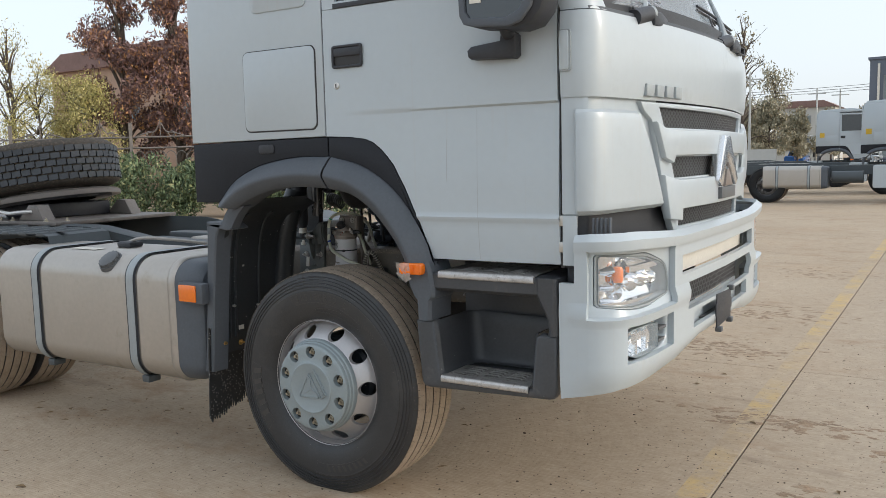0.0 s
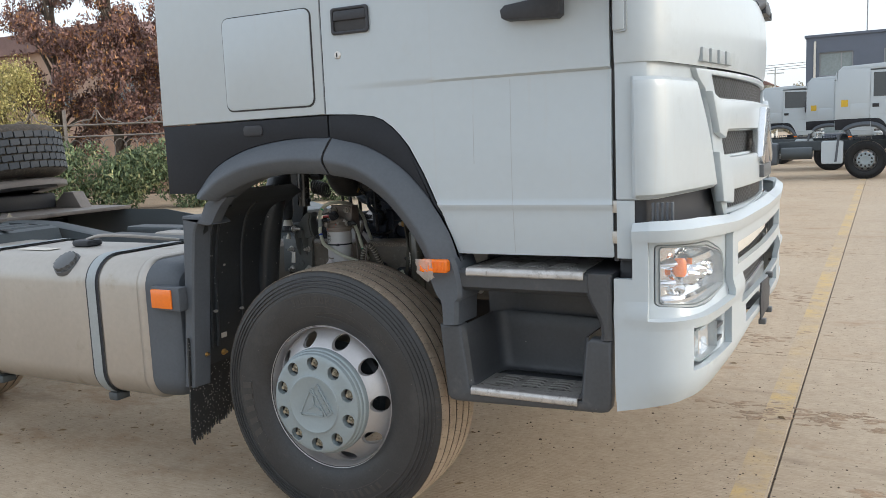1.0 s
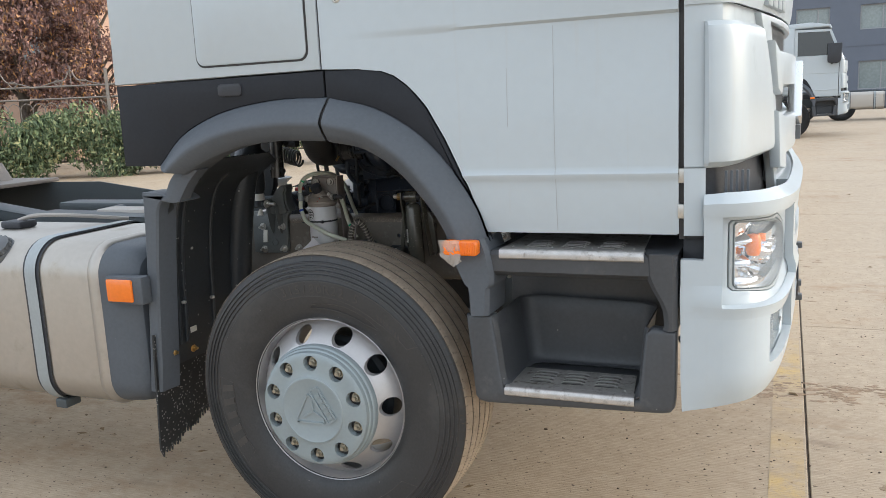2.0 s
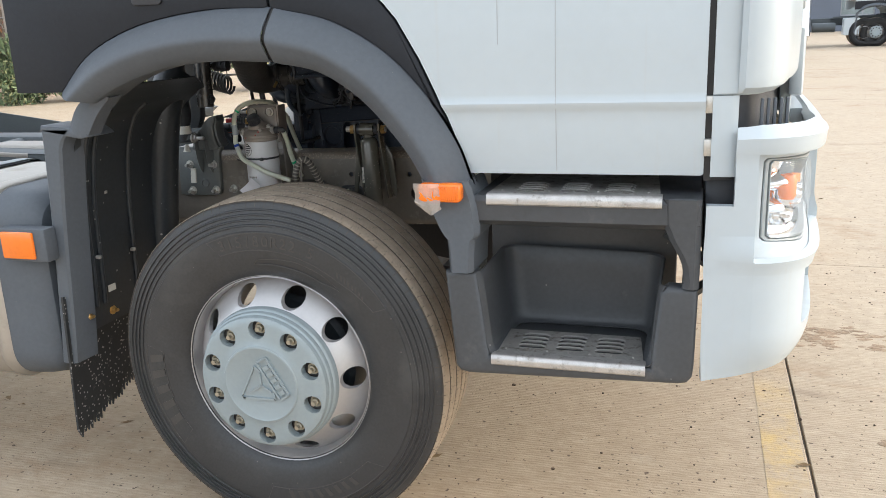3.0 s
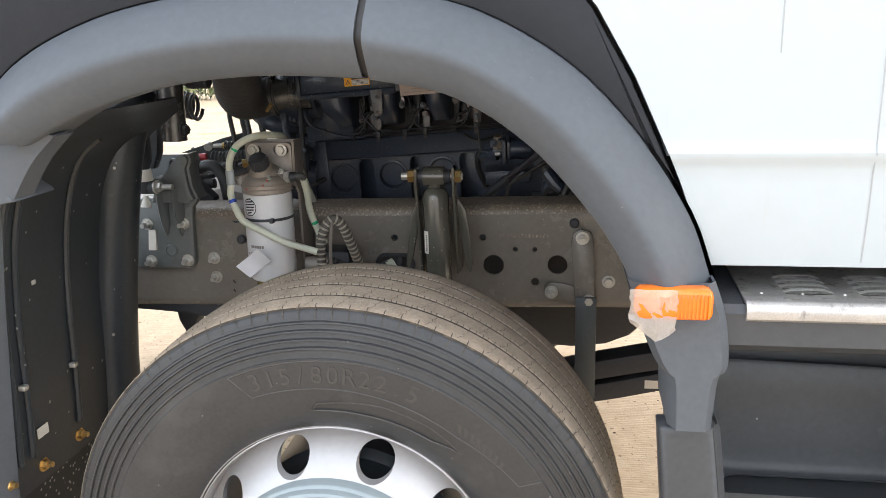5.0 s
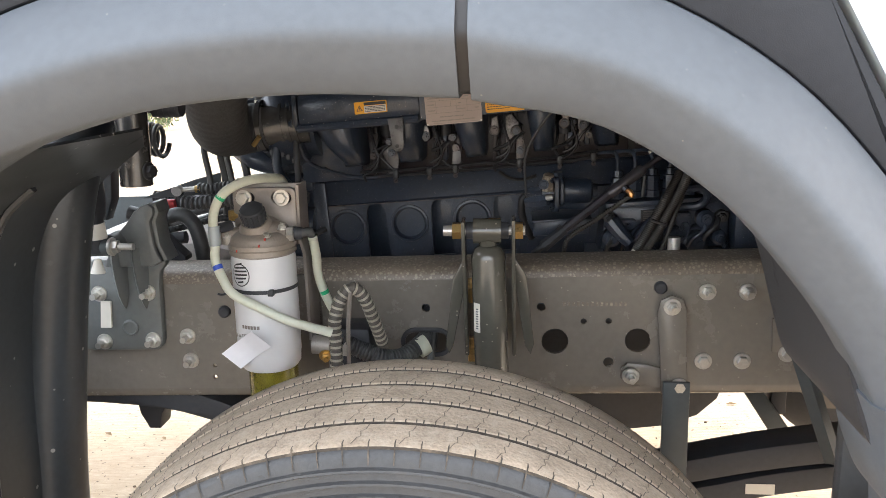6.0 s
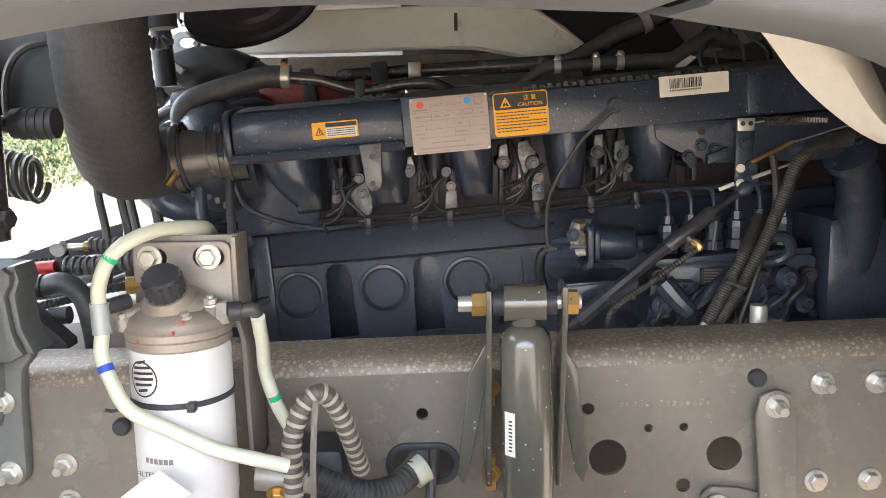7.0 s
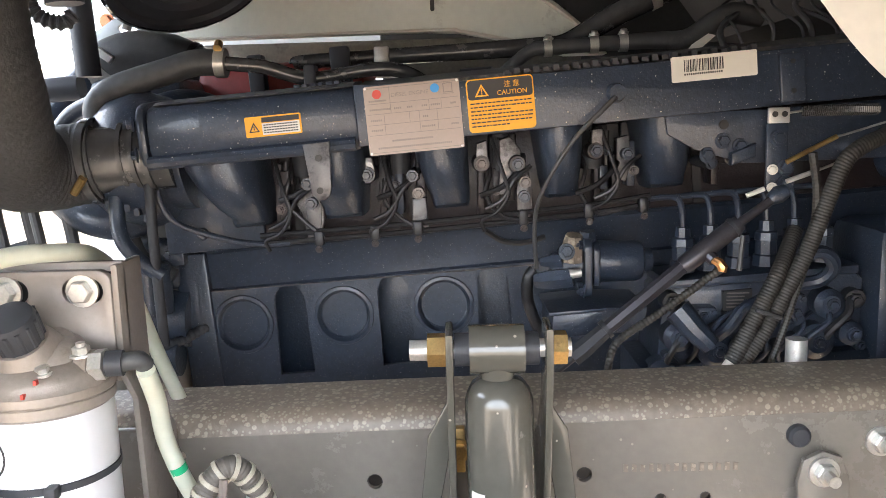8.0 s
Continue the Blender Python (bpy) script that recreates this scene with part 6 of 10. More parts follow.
part("cab_cross_panel", prism([(-0.95, 1.35), (-0.66, 1.352), (-0.6, 1.362), (-0.565, 1.37), (-0.53, 1.4), (-0.52, 1.45), (-0.52, 1.58), (-0.95, 1.58)], 0.9, 0.93, bevel=0.008), CHASSIS, susp)
part("panel_cable", tube([(-0.63, 0.89, 1.36), (-0.628, 0.885, 1.41), (-0.615, 0.88, 1.45), (-0.59, 0.88, 1.475), (-0.55, 0.885, 1.485)], 0.006, 8, 5), HOSE, susp)
part("valve_body", rod((-0.545, 0.74, 1.367), (-0.49, 0.74, 1.367), 0.0195, 20), BLACK, susp)
for k in range(4):
    part("valve_rib", rod((-0.535 + 0.011 * k, 0.74, 1.367), (-0.531 + 0.011 * k, 0.74, 1.367), 0.021, 20), BLACK, susp)
part("valve_body", rod((-0.58, 0.74, 1.367), (-0.545, 0.74, 1.367), 0.012, 16), PIPE, susp)
co = [(-0.73 + 0.0011 * k, 1.0 + 0.034 * math.cos(k * 0.5), 1.3 + 0.034 * math.sin(k * 0.5) - 0.0003 * k) for k in range(76)]
part("coiled_air_line", tube(co, 0.0055, 6, 1), HOSE, susp)

# fuel filter
ff = group("fuel_filter", truck, "white fuel filter with a cast head and milky hoses")
FX, FY = -0.3065, 0.604
part("filter_can", lathe([(0, 0.9), (0.05, 0.901), (0.0555, 0.909), (0.0565, 0.926), (0.0575, 0.931), (0.0575, 1.105), (0.055, 1.113), (0.05, 1.116)], FX, 0, 56, axis="z", cy=FY), FILTER, ff, "white filter can")
part("filter_gasket", lathe([(0.056, 1.112), (0.0595, 1.115), (0.0595, 1.123), (0.056, 1.126)], FX, 0, 56, axis="z", cy=FY), HEADCAST, ff)
part("filter_head", lathe([(0.0585, 1.1235), (0.0605, 1.126), (0.0605, 1.133), (0.057, 1.1375), (0.0565, 1.141), (0.053, 1.147), (0.046, 1.152), (0.0405, 1.154), (0.039, 1.16), (0.035, 1.166), (0.03, 1.17), (0.0, 1.172)], FX, 0, 56, axis="z", cy=FY), HEADCAST, ff, "cast aluminium filter head")
KX, KY = FX - 0.003, FY - 0.026
AX = Vector((-0.02, -0.52, 0.85)).normalized()
K0 = Vector((KX, KY, 1.176))
part("primer_boss", tube([tuple(K0 - AX * 0.032), tuple(K0 - AX * 0.012), tuple(K0)], [0.036, 0.029, 0.0235], 32, smooth_line=False), HEADCAST, ff)
part("boss_ring", tube([tuple(K0 - AX * 0.03), tuple(K0 - AX * 0.022)], [0.043, 0.0395], 32, smooth_line=False), HEADCAST, ff)
knob = tube([tuple(K0 + AX * d) for d in (-0.004, 0.002, 0.022, 0.027, 0.029)], [0.0195, 0.0205, 0.0215, 0.0195, 0.015], 28, smooth_line=False)
ribs = bmesh.new()
SX = AX.orthogonal().normalized()
SY = AX.cross(SX)
for k in range(14):
    side_ = SX * math.cos(2 * math.pi * k / 14) + SY * math.sin(2 * math.pi * k / 14)
    rod(tuple(K0 + AX * 0.001 + side_ * 0.0198), tuple(K0 + AX * 0.023 + side_ * 0.0208), 0.0022, 6, bm=ribs)
tagged(part("knob_ribs", ribs, BLACK, part("primer_knob", knob, BLACK, ff, "black ribbed primer knob")), kind="stuff")
part("head_outlet", rod((FX + 0.03, FY - 0.005, 1.146), (FX + 0.052, FY - 0.01, 1.148), 0.014, 18), HEADCAST, ff)
part("head_inlet", rod((FX - 0.03, FY - 0.005, 1.145), (FX - 0.066, FY - 0.012, 1.147), 0.014, 18), HEADCAST, ff)
part("inlet_ring", rod((FX - 0.06, FY - 0.011, 1.1465), (FX - 0.07, FY - 0.013, 1.1472), 0.0165, 20), HEADCAST, ff)
part("outlet_nut", tube([(FX + 0.05, FY - 0.01, 1.148), (FX + 0.062, FY - 0.01, 1.149)], 0.014, 6, smooth_line=False), ZINC, ff)
part("outlet_union", rod((FX + 0.062, FY - 0.01, 1.149), (FX + 0.076, FY - 0.008, 1.149), 0.0115, 16), BLACK, ff)
part("outlet_elbow", tube([(FX + 0.074, FY - 0.008, 1.149), (FX + 0.087, FY - 0.004, 1.15), (FX + 0.09, FY + 0.004, 1.143)], 0.0085, 12), HOSE, ff)
part("inlet_nut", tube([(FX - 0.066, FY + 0.02, 1.176), (FX - 0.05, FY + 0.025, 1.176)], 0.011, 6, smooth_line=False), BRASS, ff)
for x, y, z in ((FX + 0.02, FY - 0.038, 1.156), (FX - 0.057, FY - 0.022, 1.153), (FX - 0.01, FY + 0.035, 1.186)):
    part("head_screw", hexbolt((x, y, z - 0.006), (0.0, -0.25, 1), 0.0058, bm=rod((x, y + 0.002, z - 0.02), (x, y, z - 0.006), 0.009, 14)), ZINC, ff)
part("breather_screw", hexbolt((FX + 0.042, FY - 0.012, 1.158), (0, -0.1, 1), 0.0075, stud=0.004), ZINC, ff)
mk = bmesh.new()
for x, z in ((FX + 0.012, 1.1365), (FX - 0.03, 1.1265), (FX + 0.022, 1.1475)):
    box(x - 0.0012, x + 0.0012, FY - math.sqrt(0.0614**2 - (x - FX) ** 2), FY - math.sqrt(0.0608**2 - (x - FX) ** 2) + 0.004, z - 0.002, z + 0.002, bm=mk)
tagged(part("paint_mark", mk, REDINK, ff, smooth=False), kind="stuff")
part("filter_bracket", prism(rounded(-0.361, 1.13, -0.246, 1.227, 0.012), 0.62, 0.63, bevel=0.002, holes=[rounded(-0.356, 1.197, -0.321, 1.2195, 0.0112), rounded(-0.29, 1.197, -0.254, 1.2195, 0.0112)]), TAN, ff)
# black sheet that makes the bracket's slots look shaded and deep
part("bracket_backing", box(-0.359, -0.25, 0.6302, 0.633, 1.135, 1.224), INK, ff)
part("bracket_flange", box(-0.366, -0.24, 0.634, 0.641, 1.12, 1.233, 0.002), TAN, ff)
part("bracket_side", prism([(0.622, 1.231), (0.678, 1.231), (0.684, 1.1), (0.74, 1.04), (0.74, 0.93), (0.655, 0.93), (0.645, 1.1), (0.622, 1.13)], -0.246, -0.24, axis="x", bevel=0.001), TAN, ff)
part("bracket_leg", box(-0.3, -0.24, 0.722, 0.732, 0.93, 1.04, 0.003), FRAME, ff)
for x in (-0.341, -0.272):
    part("bracket_bolt", hexbolt((x, 0.622, 1.2085), (0, -1, 0), 0.0105), ZINC, ff)
part("filter_bowl", lathe([(0.045, 0.902), (0.045, 0.84), (0.038, 0.822), (0, 0.818)], FX + 0.004, 0, 32, axis="z", cy=FY), BOWL, ff, "yellow see-through sediment bowl")
part("bowl_drain", rod((FX, FY, 0.82), (FX, FY, 0.79), 0.012, 12), BLACK, ff)
part("filter_hose", tube([(-0.25, 0.81, 1.02), (-0.276, 0.8, 1.1), (-0.298, 0.8, 1.165), (-0.3, 0.76, 1.2), (-0.287, 0.685, 1.23), (-0.28, 0.62, 1.244), (-0.31, 0.57, 1.248), (-0.34, 0.55, 1.236), (-0.36, 0.547, 1.217), (-0.371, 0.546, 1.19), (-0.373, 0.547, 1.165), (-0.372, 0.547, 1.14), (-0.374, 0.545, 1.115), (-0.364, 0.54, 1.087), (-0.342, 0.53, 1.056), (-0.296, 0.528, 1.032), (-0.248, 0.535, 1.006), (-0.178, 0.555, 0.978)], 0.0082, 14, 5), CLEAR, ff, "milky translucent fuel hose")
part("filter_hose", tube([(-0.214, 0.602, 1.14), (-0.2165, 0.63, 1.1), (-0.22, 0.65, 1.06), (-0.21, 0.66, 1.015), (-0.19, 0.665, 0.97)], 0.0085, 14, 5), CLEAR, ff, "milky translucent fuel hose")
part("hose_sleeve", rod((-0.3725, 0.547, 1.172), (-0.3715, 0.5465, 1.138), 0.0105, 14), STRAP, ff)
part("sleeve_stub", rod((-0.372, 0.548, 1.165), (-0.352, 0.575, 1.168), 0.009, 12), BLACK, ff)
for p, q, m_ in (((-0.3545, 0.5478, 1.2235), (-0.3585, 0.5472, 1.2188), GREENINK), ((-0.3705, 0.543, 1.103), (-0.3675, 0.541, 1.096), BLUETAPE), ((-0.2135, 0.6575, 1.028), (-0.2115, 0.659, 1.021), GREENINK)):
    part("hose_band", rod(p, q, 0.0087, 14), m_, ff)
part("cable_tie", lathe([(0.0584, 1.049), (0.0592, 1.0495), (0.0592, 1.0555), (0.0584, 1.056)], FX, 0, 48, axis="z", cy=FY), BLACK, ff)
part("tie_head", box(FX + 0.022, FX + 0.032, FY - 0.063, FY - 0.05, 1.047, 1.058, 0.002), BLACK, ff)
part("tie_tail", tube([(FX - 0.045, FY - 0.04, 1.053), (FX - 0.06, FY - 0.055, 1.049), (FX - 0.068, FY - 0.06, 1.052)], 0.0022, 6, 3), BLACK, ff)


def on_can(u, z, r=0.0578):
    a = u / r
    return (FX + r * math.sin(a), FY - r * math.cos(a), z)


logo = bmesh.new()
for k in range(6):
    z = 1.067 + k * 0.0065
    hw = math.sqrt(max(0, 0.019**2 - (z - 1.083) ** 2)) - 0.003
    if hw > 0.002:
        shell([[on_can(-0.03 - hw + 2 * hw * i / 6, z + e + 0.003 * (i / 6)) for i in range(7)] for e in (0, 0.0032)], 0.0, bm=logo)
shell([[on_can(-0.03 + r * math.cos(a), 1.083 + r * math.sin(a)) for a in np.linspace(0, 2 * math.pi, 25)] for r in (0.019, 0.021)], 0.0, bm=logo)
part("can_logo", logo, INK, ff, smooth=False)
tx = bmesh.new()
for k in range(6):
    shell([[on_can(-0.034 + k * 0.0062 + i * 0.0025, 0.985 + e) for i in range(3)] for e in (0, 0.0065)], 0.0, bm=tx)
for r in range(4):
    shell([[on_can(-0.034 + i * 0.007, 0.958 - r * 0.007 + e) for i in range(6 - r % 2)] for e in (0, 0.002)], 0.0, bm=tx)
tagged(part("can_print", tx, GREYINK, ff, smooth=False), kind="stuff")
ft = bmesh.new()
text("FILTER", 0.0085, facing(FX - 0.017, FY - 0.0575, 0.9715), 0.0002, bm=ft)
bmesh.ops.rotate(ft, cent=(FX, FY, 0), matrix=Matrix.Rotation(radians(-16), 3, "Z"), verts=ft.verts)
part("can_lettering", ft, GREYINK, ff, smooth=False)
part("paper_slip", shell([[(-0.374 + 0.05 * u + 0.03 * v, 0.538 - 0.012 * u + 0.01 * math.sin(3 * u), 0.943 + 0.038 * u - 0.025 * v) for u in np.linspace(0, 1.3, 6)] for v in np.linspace(0, 1.1, 5)], 0.0004), PAPER, ff, "folded blank paper slip")
# loom in ribbed conduit and its valve
loom = group("wiring_loom", truck, "ribbed black wiring conduit looped over the frame")
loop = curve([(-0.183, 0.6, 0.83), (-0.182, 0.6, 0.89), (-0.182, 0.6, 0.94), (-0.181, 0.6, 0.99), (-0.168, 0.603, 1.028), (-0.147, 0.61, 1.045), (-0.13, 0.622, 1.022), (-0.119, 0.636, 0.983), (-0.112, 0.655, 0.945), (-0.108, 0.67, 0.92)], 8)
part("conduit", tube([tuple(p) for p in loop], 0.0105, 14, 1, ripple=0.06, pitch=0.0035), TAUPE, loom)
tagged(part("spiral_wrap", rings_along(loop, 0.0122, 30, 0.0042), PALEBAND, loom), kind="stuff")
part("conduit", tube([(-0.185, 0.66, 0.925), (-0.15, 0.665, 0.908), (-0.11, 0.67, 0.89), (-0.075, 0.69, 0.885), (-0.045, 0.72, 0.898), (-0.035, 0.76, 0.9)], 0.0155, 14, 6, ripple=0.14, pitch=0.007), HOSE, loom)
part("conduit", tube([(-0.02, 0.70, 0.84), (-0.022, 0.715, 0.87), (-0.018, 0.735, 0.905), (-0.015, 0.78, 0.93)], 0.007, 10, 5), HOSE, loom)
part("conduit_end", rod((-0.046, 0.715, 0.893), (-0.03, 0.725, 0.9), 0.02, 18), CLEAR, loom)
part("loom_strap", tube([(-0.15, 0.595, 1.04), (-0.155, 0.59, 0.98), (-0.16, 0.6, 0.9), (-0.168, 0.61, 0.84)], 0.004, 6, 5), GREYINK, loom)
part("check_valve", rod((-0.24, 0.66, 0.92), (-0.17, 0.66, 0.915), 0.018, 16), CASTALU, loom)
part("valve_union", hexbolt((-0.213, 0.645, 0.903), (0.2, -1, -0.4), 0.009, stud=0.006), BRASS, loom)
part("valve_union", hexbolt((-0.14, 0.645, 0.878), (0.2, -1, -0.4), 0.009, stud=0.006), BRASS, loom)
part("valve_block", box(-0.215, -0.13, 0.665, 0.74, 0.85, 0.95, 0.012), BLACK, loom)

# battery and cable clutter seen over the frame
clutter = group("cable_bundle", truck, "dusty hoses and red-capped cables over the gearbox")
part("thick_hose", tube([(-0.72, 0.95, 1.125), (-0.681, 0.95, 1.115), (-0.64, 0.95, 1.112), (-0.607, 0.95, 1.12), (-0.585, 0.95, 1.112), (-0.569, 0.95, 1.09), (-0.56, 0.95, 1.05), (-0.555, 0.95, 1.0)], 0.0165, 16), HOSE, clutter, "thick black bent hose")
part("hose_cuff", rod((-0.66, 0.95, 1.112), (-0.63, 0.95, 1.114), 0.0195, 18), BLACK, clutter)
part("bellows", tube([(-0.608, 0.98, 1.144), (-0.574, 0.98, 1.14), (-0.528, 0.98, 1.144), (-0.47, 0.98, 1.15)], 0.0125, 14, 5, ripple=0.22, pitch=0.011), HOSE, clutter)
part("bellows", tube([(-0.575, 1.0, 1.17), (-0.53, 1.0, 1.17), (-0.47, 1.0, 1.182)], 0.0115, 14, 5, ripple=0.2, pitch=0.01), HOSE, clutter)
part("shift_rod", rod((-0.61, 1.0, 1.168), (-0.57, 1.0, 1.17), 0.006, 12), ZINC, clutter)
part("ball_joint", rod((-0.622, 1.0, 1.17), (-0.622, 0.985, 1.166), 0.012, 16), STEEL, clutter)
part("joint_stem", rod((-0.622, 1.0, 1.165), (-0.618, 1.0, 1.12), 0.011, 12), BLACK, clutter)
part("union_nut", tube([(-0.58, 0.995, 1.17), (-0.568, 0.995, 1.17)], 0.009, 6, smooth_line=False), BRASS, clutter)
part("terminal_cap", rod((-0.672, 0.99, 1.135), (-0.628, 0.99, 1.138), 0.011, 12), RED, clutter)
part("terminal_cap", box(-0.665, -0.645, 0.97, 0.99, 1.088, 1.108, 0.004), RED, clutter)
part("pipe_stub", rod((-0.615, 0.93, 1.07), (-0.585, 0.93, 1.072), 0.014, 16), BLACK, clutter)
part("stub_nut", tube([(-0.63, 0.93, 1.069), (-0.615, 0.93, 1.07)], 0.01, 6, smooth_line=False), BRASS, clutter)
random.seed(31)
for k in range(9):
    y = 1.0 + 0.05 * k
    z = 1.06 + 0.014 * (k % 4)
    pts = [(-0.75, y, z + random.uniform(-0.01, 0.03)), (-0.62, y + random.uniform(-0.03, 0.03), z + random.uniform(0, 0.06)), (-0.5, y, z + random.uniform(0, 0.06)), (-0.38, y + 0.03, z + random.uniform(-0.03, 0.05)), (-0.3, y + 0.1, z)]
    part("hose", tube(pts, random.uniform(0.006, 0.014), 10, 5, ripple=0.15 if k % 3 == 0 else 0, pitch=0.008), HOSE if k % 3 else BLACK, clutter)
for k, (x, y) in enumerate(((-0.55, 1.0), (-0.525, 1.03), (-0.5, 1.0), (-0.48, 1.05))):
    part("riser_hose", tube([(x, y, 1.1), (x + 0.005, y, 1.18), (x - 0.008, y + 0.01, 1.25), (x - 0.015, y + 0.03, 1.3)], 0.007 + 0.002 * (k % 2), 10), HOSE, clutter)
part("terminal_cap", box(-0.37, -0.345, 0.72, 0.76, 1.13, 1.155, 0.004), RED, clutter)
part("gearbox", prism([(-0.95, 0.72), (-0.35, 0.72), (-0.35, 1.0), (-0.6, 1.05), (-0.95, 1.02)], 1.0, 1.5, bevel=0.03), CASTALU, clutter)
part("cover_plate", prism([(-0.74, 1.14), (-0.54, 1.15), (-0.54, 1.2), (-0.6, 1.185)], 1.05, 1.055, bevel=0.001), CHASSIS, clutter)
for x, y, z in ((-0.42, 0.95, 1.06), (-0.46, 1.0, 1.05), (-0.4, 1.1, 1.04)):
    part("connector", rod((x, y, z), (x + 0.01, y + 0.02, z + 0.06), 0.013, 12), CASTALU, clutter)

# ---- engine ----
engine = group("engine", truck, "dark blue diesel engine with warning stickers")
EA = radians(4)


def tilt(bm):
    """Turns engine parts about the crank line so that they rise towards the nose."""
    bmesh.ops.rotate(bm, cent=(0, 0, 1.2), matrix=Matrix.Rotation(-EA, 3, "Y"), verts=bm.verts)
    return bm


def un(x, z):
    """Engine coordinates of a place in the world's xz plane."""
    c, s = math.cos(-EA), math.sin(-EA)
    return x * c - (z - 1.2) * s, 1.2 + x * s + (z - 1.2) * c


def ep(name, bm, m_, label="", smooth=True, parent=None):
    return part(name, tilt(bm), m_, parent or engine, label, smooth)


slots = []
for cx in (-0.192, -0.039, 0.107):
    slots.append([(cx - 0.026, 0.996), (cx + 0.025, 0.996), (cx + 0.023, 1.105)] + [(cx + 0.023 * math.cos(a), 1.105 + 0.026 * math.sin(a)) for a in np.linspace(0.3, math.pi - 0.3, 7)] + [(cx - 0.023, 1.105)])
plugs = [(-0.2635, 1.0775), (-0.1145, 1.0775), (0.0335, 1.078)]
ep("engine_block", prism([(-0.345, 0.86), (0.75, 0.86), (0.75, 1.13), (-0.345, 1.13)], 1.092, 1.102, holes=slots + [circle(a, b, 0.0375, 28) for a, b in plugs]), ENGINE, "dark blue cast engine block")
ep("block_core", box(-0.345, 0.9, 1.15, 1.62, 0.86, 1.19, 0.004), ENGINE)
ep("block_deck", prism([(1.092, 1.128), (1.099, 1.134), (1.0975, 1.18), (1.095, 1.186), (1.098, 1.194), (1.2, 1.194), (1.2, 1.128)], -0.345, 0.75, axis="x", bevel=0.001), ENGINE)
# thin paler rod painting the bright highlight along the block's top lip
ep("block_seam", rod((-0.313, 1.0925, 1.1315), (0.17, 1.0925, 1.1265), 0.0014, 6), WORN)
ep("block_end_flange", box(-0.352, -0.305, 1.086, 1.5, 0.86, 1.19, 0.004), ENGINE)
ep("deck_lip", box(-0.354, -0.33, 1.07, 1.12, 1.176, 1.2, 0.003), ENGINE)
for a, b in plugs:
    ep("core_plug", lathe([(0.0, 1.1), (0.033, 1.1), (0.0355, 1.098), (0.0372, 1.09), (0.039, 1.0882), (0.0435, 1.0888), (0.045, 1.0935)], a, b, 40), ENGINE)
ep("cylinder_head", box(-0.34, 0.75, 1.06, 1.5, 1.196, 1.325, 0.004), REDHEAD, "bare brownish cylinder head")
ep("head_face", box(-0.345, -0.205, 1.052, 1.08, 1.196, 1.32, 0.003), ENGINE)
for x, z in ((-0.3, 1.268), (-0.292, 1.222)):
    ep("face_plug", lathe([(0.0, 1.047), (0.007, 1.047), (0.0085, 1.0495), (0.0085, 1.06)], x, z, 16), ENGINE)
# black bars on the head face imitate the shade between its sections
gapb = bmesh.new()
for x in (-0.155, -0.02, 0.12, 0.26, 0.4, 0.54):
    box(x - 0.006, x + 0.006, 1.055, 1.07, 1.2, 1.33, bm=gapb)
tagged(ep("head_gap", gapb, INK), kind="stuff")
ep("valve_cover", box(-0.33, -0.06, 1.25, 1.45, 1.33, 1.462, 0.015), REDPAINT, "dark red valve cover")
ep("cover_clamp", box(-0.24, -0.215, 1.22, 1.25, 1.36, 1.475, 0.004), BLACK)
ep("cover_clamp", box(-0.11, -0.08, 1.22, 1.25, 1.36, 1.475, 0.004), BLACK)
# intake manifold
ep("intake_manifold", prism([(0.94, 1.328), (0.936, 1.334), (0.932, 1.342), (0.932, 1.372), (0.9335, 1.382), (0.937, 1.39), (0.943, 1.3955), (0.955, 1.3985), (0.98, 1.401), (1.02, 1.404), (1.06, 1.406), (1.08, 1.4), (1.08, 1.322), (0.95, 1.32)], -0.306, -0.045, axis="x", bevel=0.004), ENGINE, "dark blue intake manifold, dusty on top")
ep("manifold_top", prism([(0.943, 1.3985), (0.956, 1.402), (0.98, 1.4045), (1.02, 1.4075), (1.06, 1.4095), (1.064, 1.404), (1.02, 1.402), (0.955, 1.396)], -0.298, -0.047, axis="x"), ENGINE_TOP)
ep("manifold_end", prism([(0.938, 1.324), (0.931, 1.332), (0.928, 1.342), (0.928, 1.374), (0.93, 1.385), (0.935, 1.394), (0.942, 1.3995), (0.956, 1.403), (0.98, 1.4055), (1.02, 1.4085), (1.06, 1.4105), (1.085, 1.402), (1.085, 1.32)], -0.318, -0.307, axis="x", bevel=0.003), ENGINE)
for z in (1.34, 1.378):
    ep("manifold_bolt", hexbolt((-0.321, 0.93, z), (-1, -0.2, 0), 0.0065), ENGINE)
castm = bmesh.new()
for k, (w_, h_) in enumerate(((0.008, 1), (0.007, 0.7), (0.009, 1), (0.006, 0.8), (0.008, 1), (0.007, 0.9))):
    box(-0.128 + 0.0105 * k, -0.128 + 0.0105 * k + w_, 0.985, 0.995 + 0.012 * h_, 1.404, 1.409, 0.0008, bm=castm)
tagged(ep("cast_mark", castm, ENGINE), kind="stuff")
ep("manifold_seam", rod((-0.31, 0.936, 1.328), (-0.05, 0.936, 1.328), 0.009, 10), ENGINE)
ep("intake_plate", prism([(-0.046, 1.3235), (0.62, 1.3235), (0.62, 1.391), (0.075, 1.391), (-0.046, 1.399)], 0.931, 0.95, bevel=0.003), ENGINE, "long dark blue intake cover with pale specks")
ep("plate_top", prism([(0.95, 1.391), (0.95, 1.396), (1.08, 1.41), (1.08, 1.33), (0.95, 1.325)], -0.045, 0.62, axis="x"), ENGINE_TOP)
edge = bmesh.new()
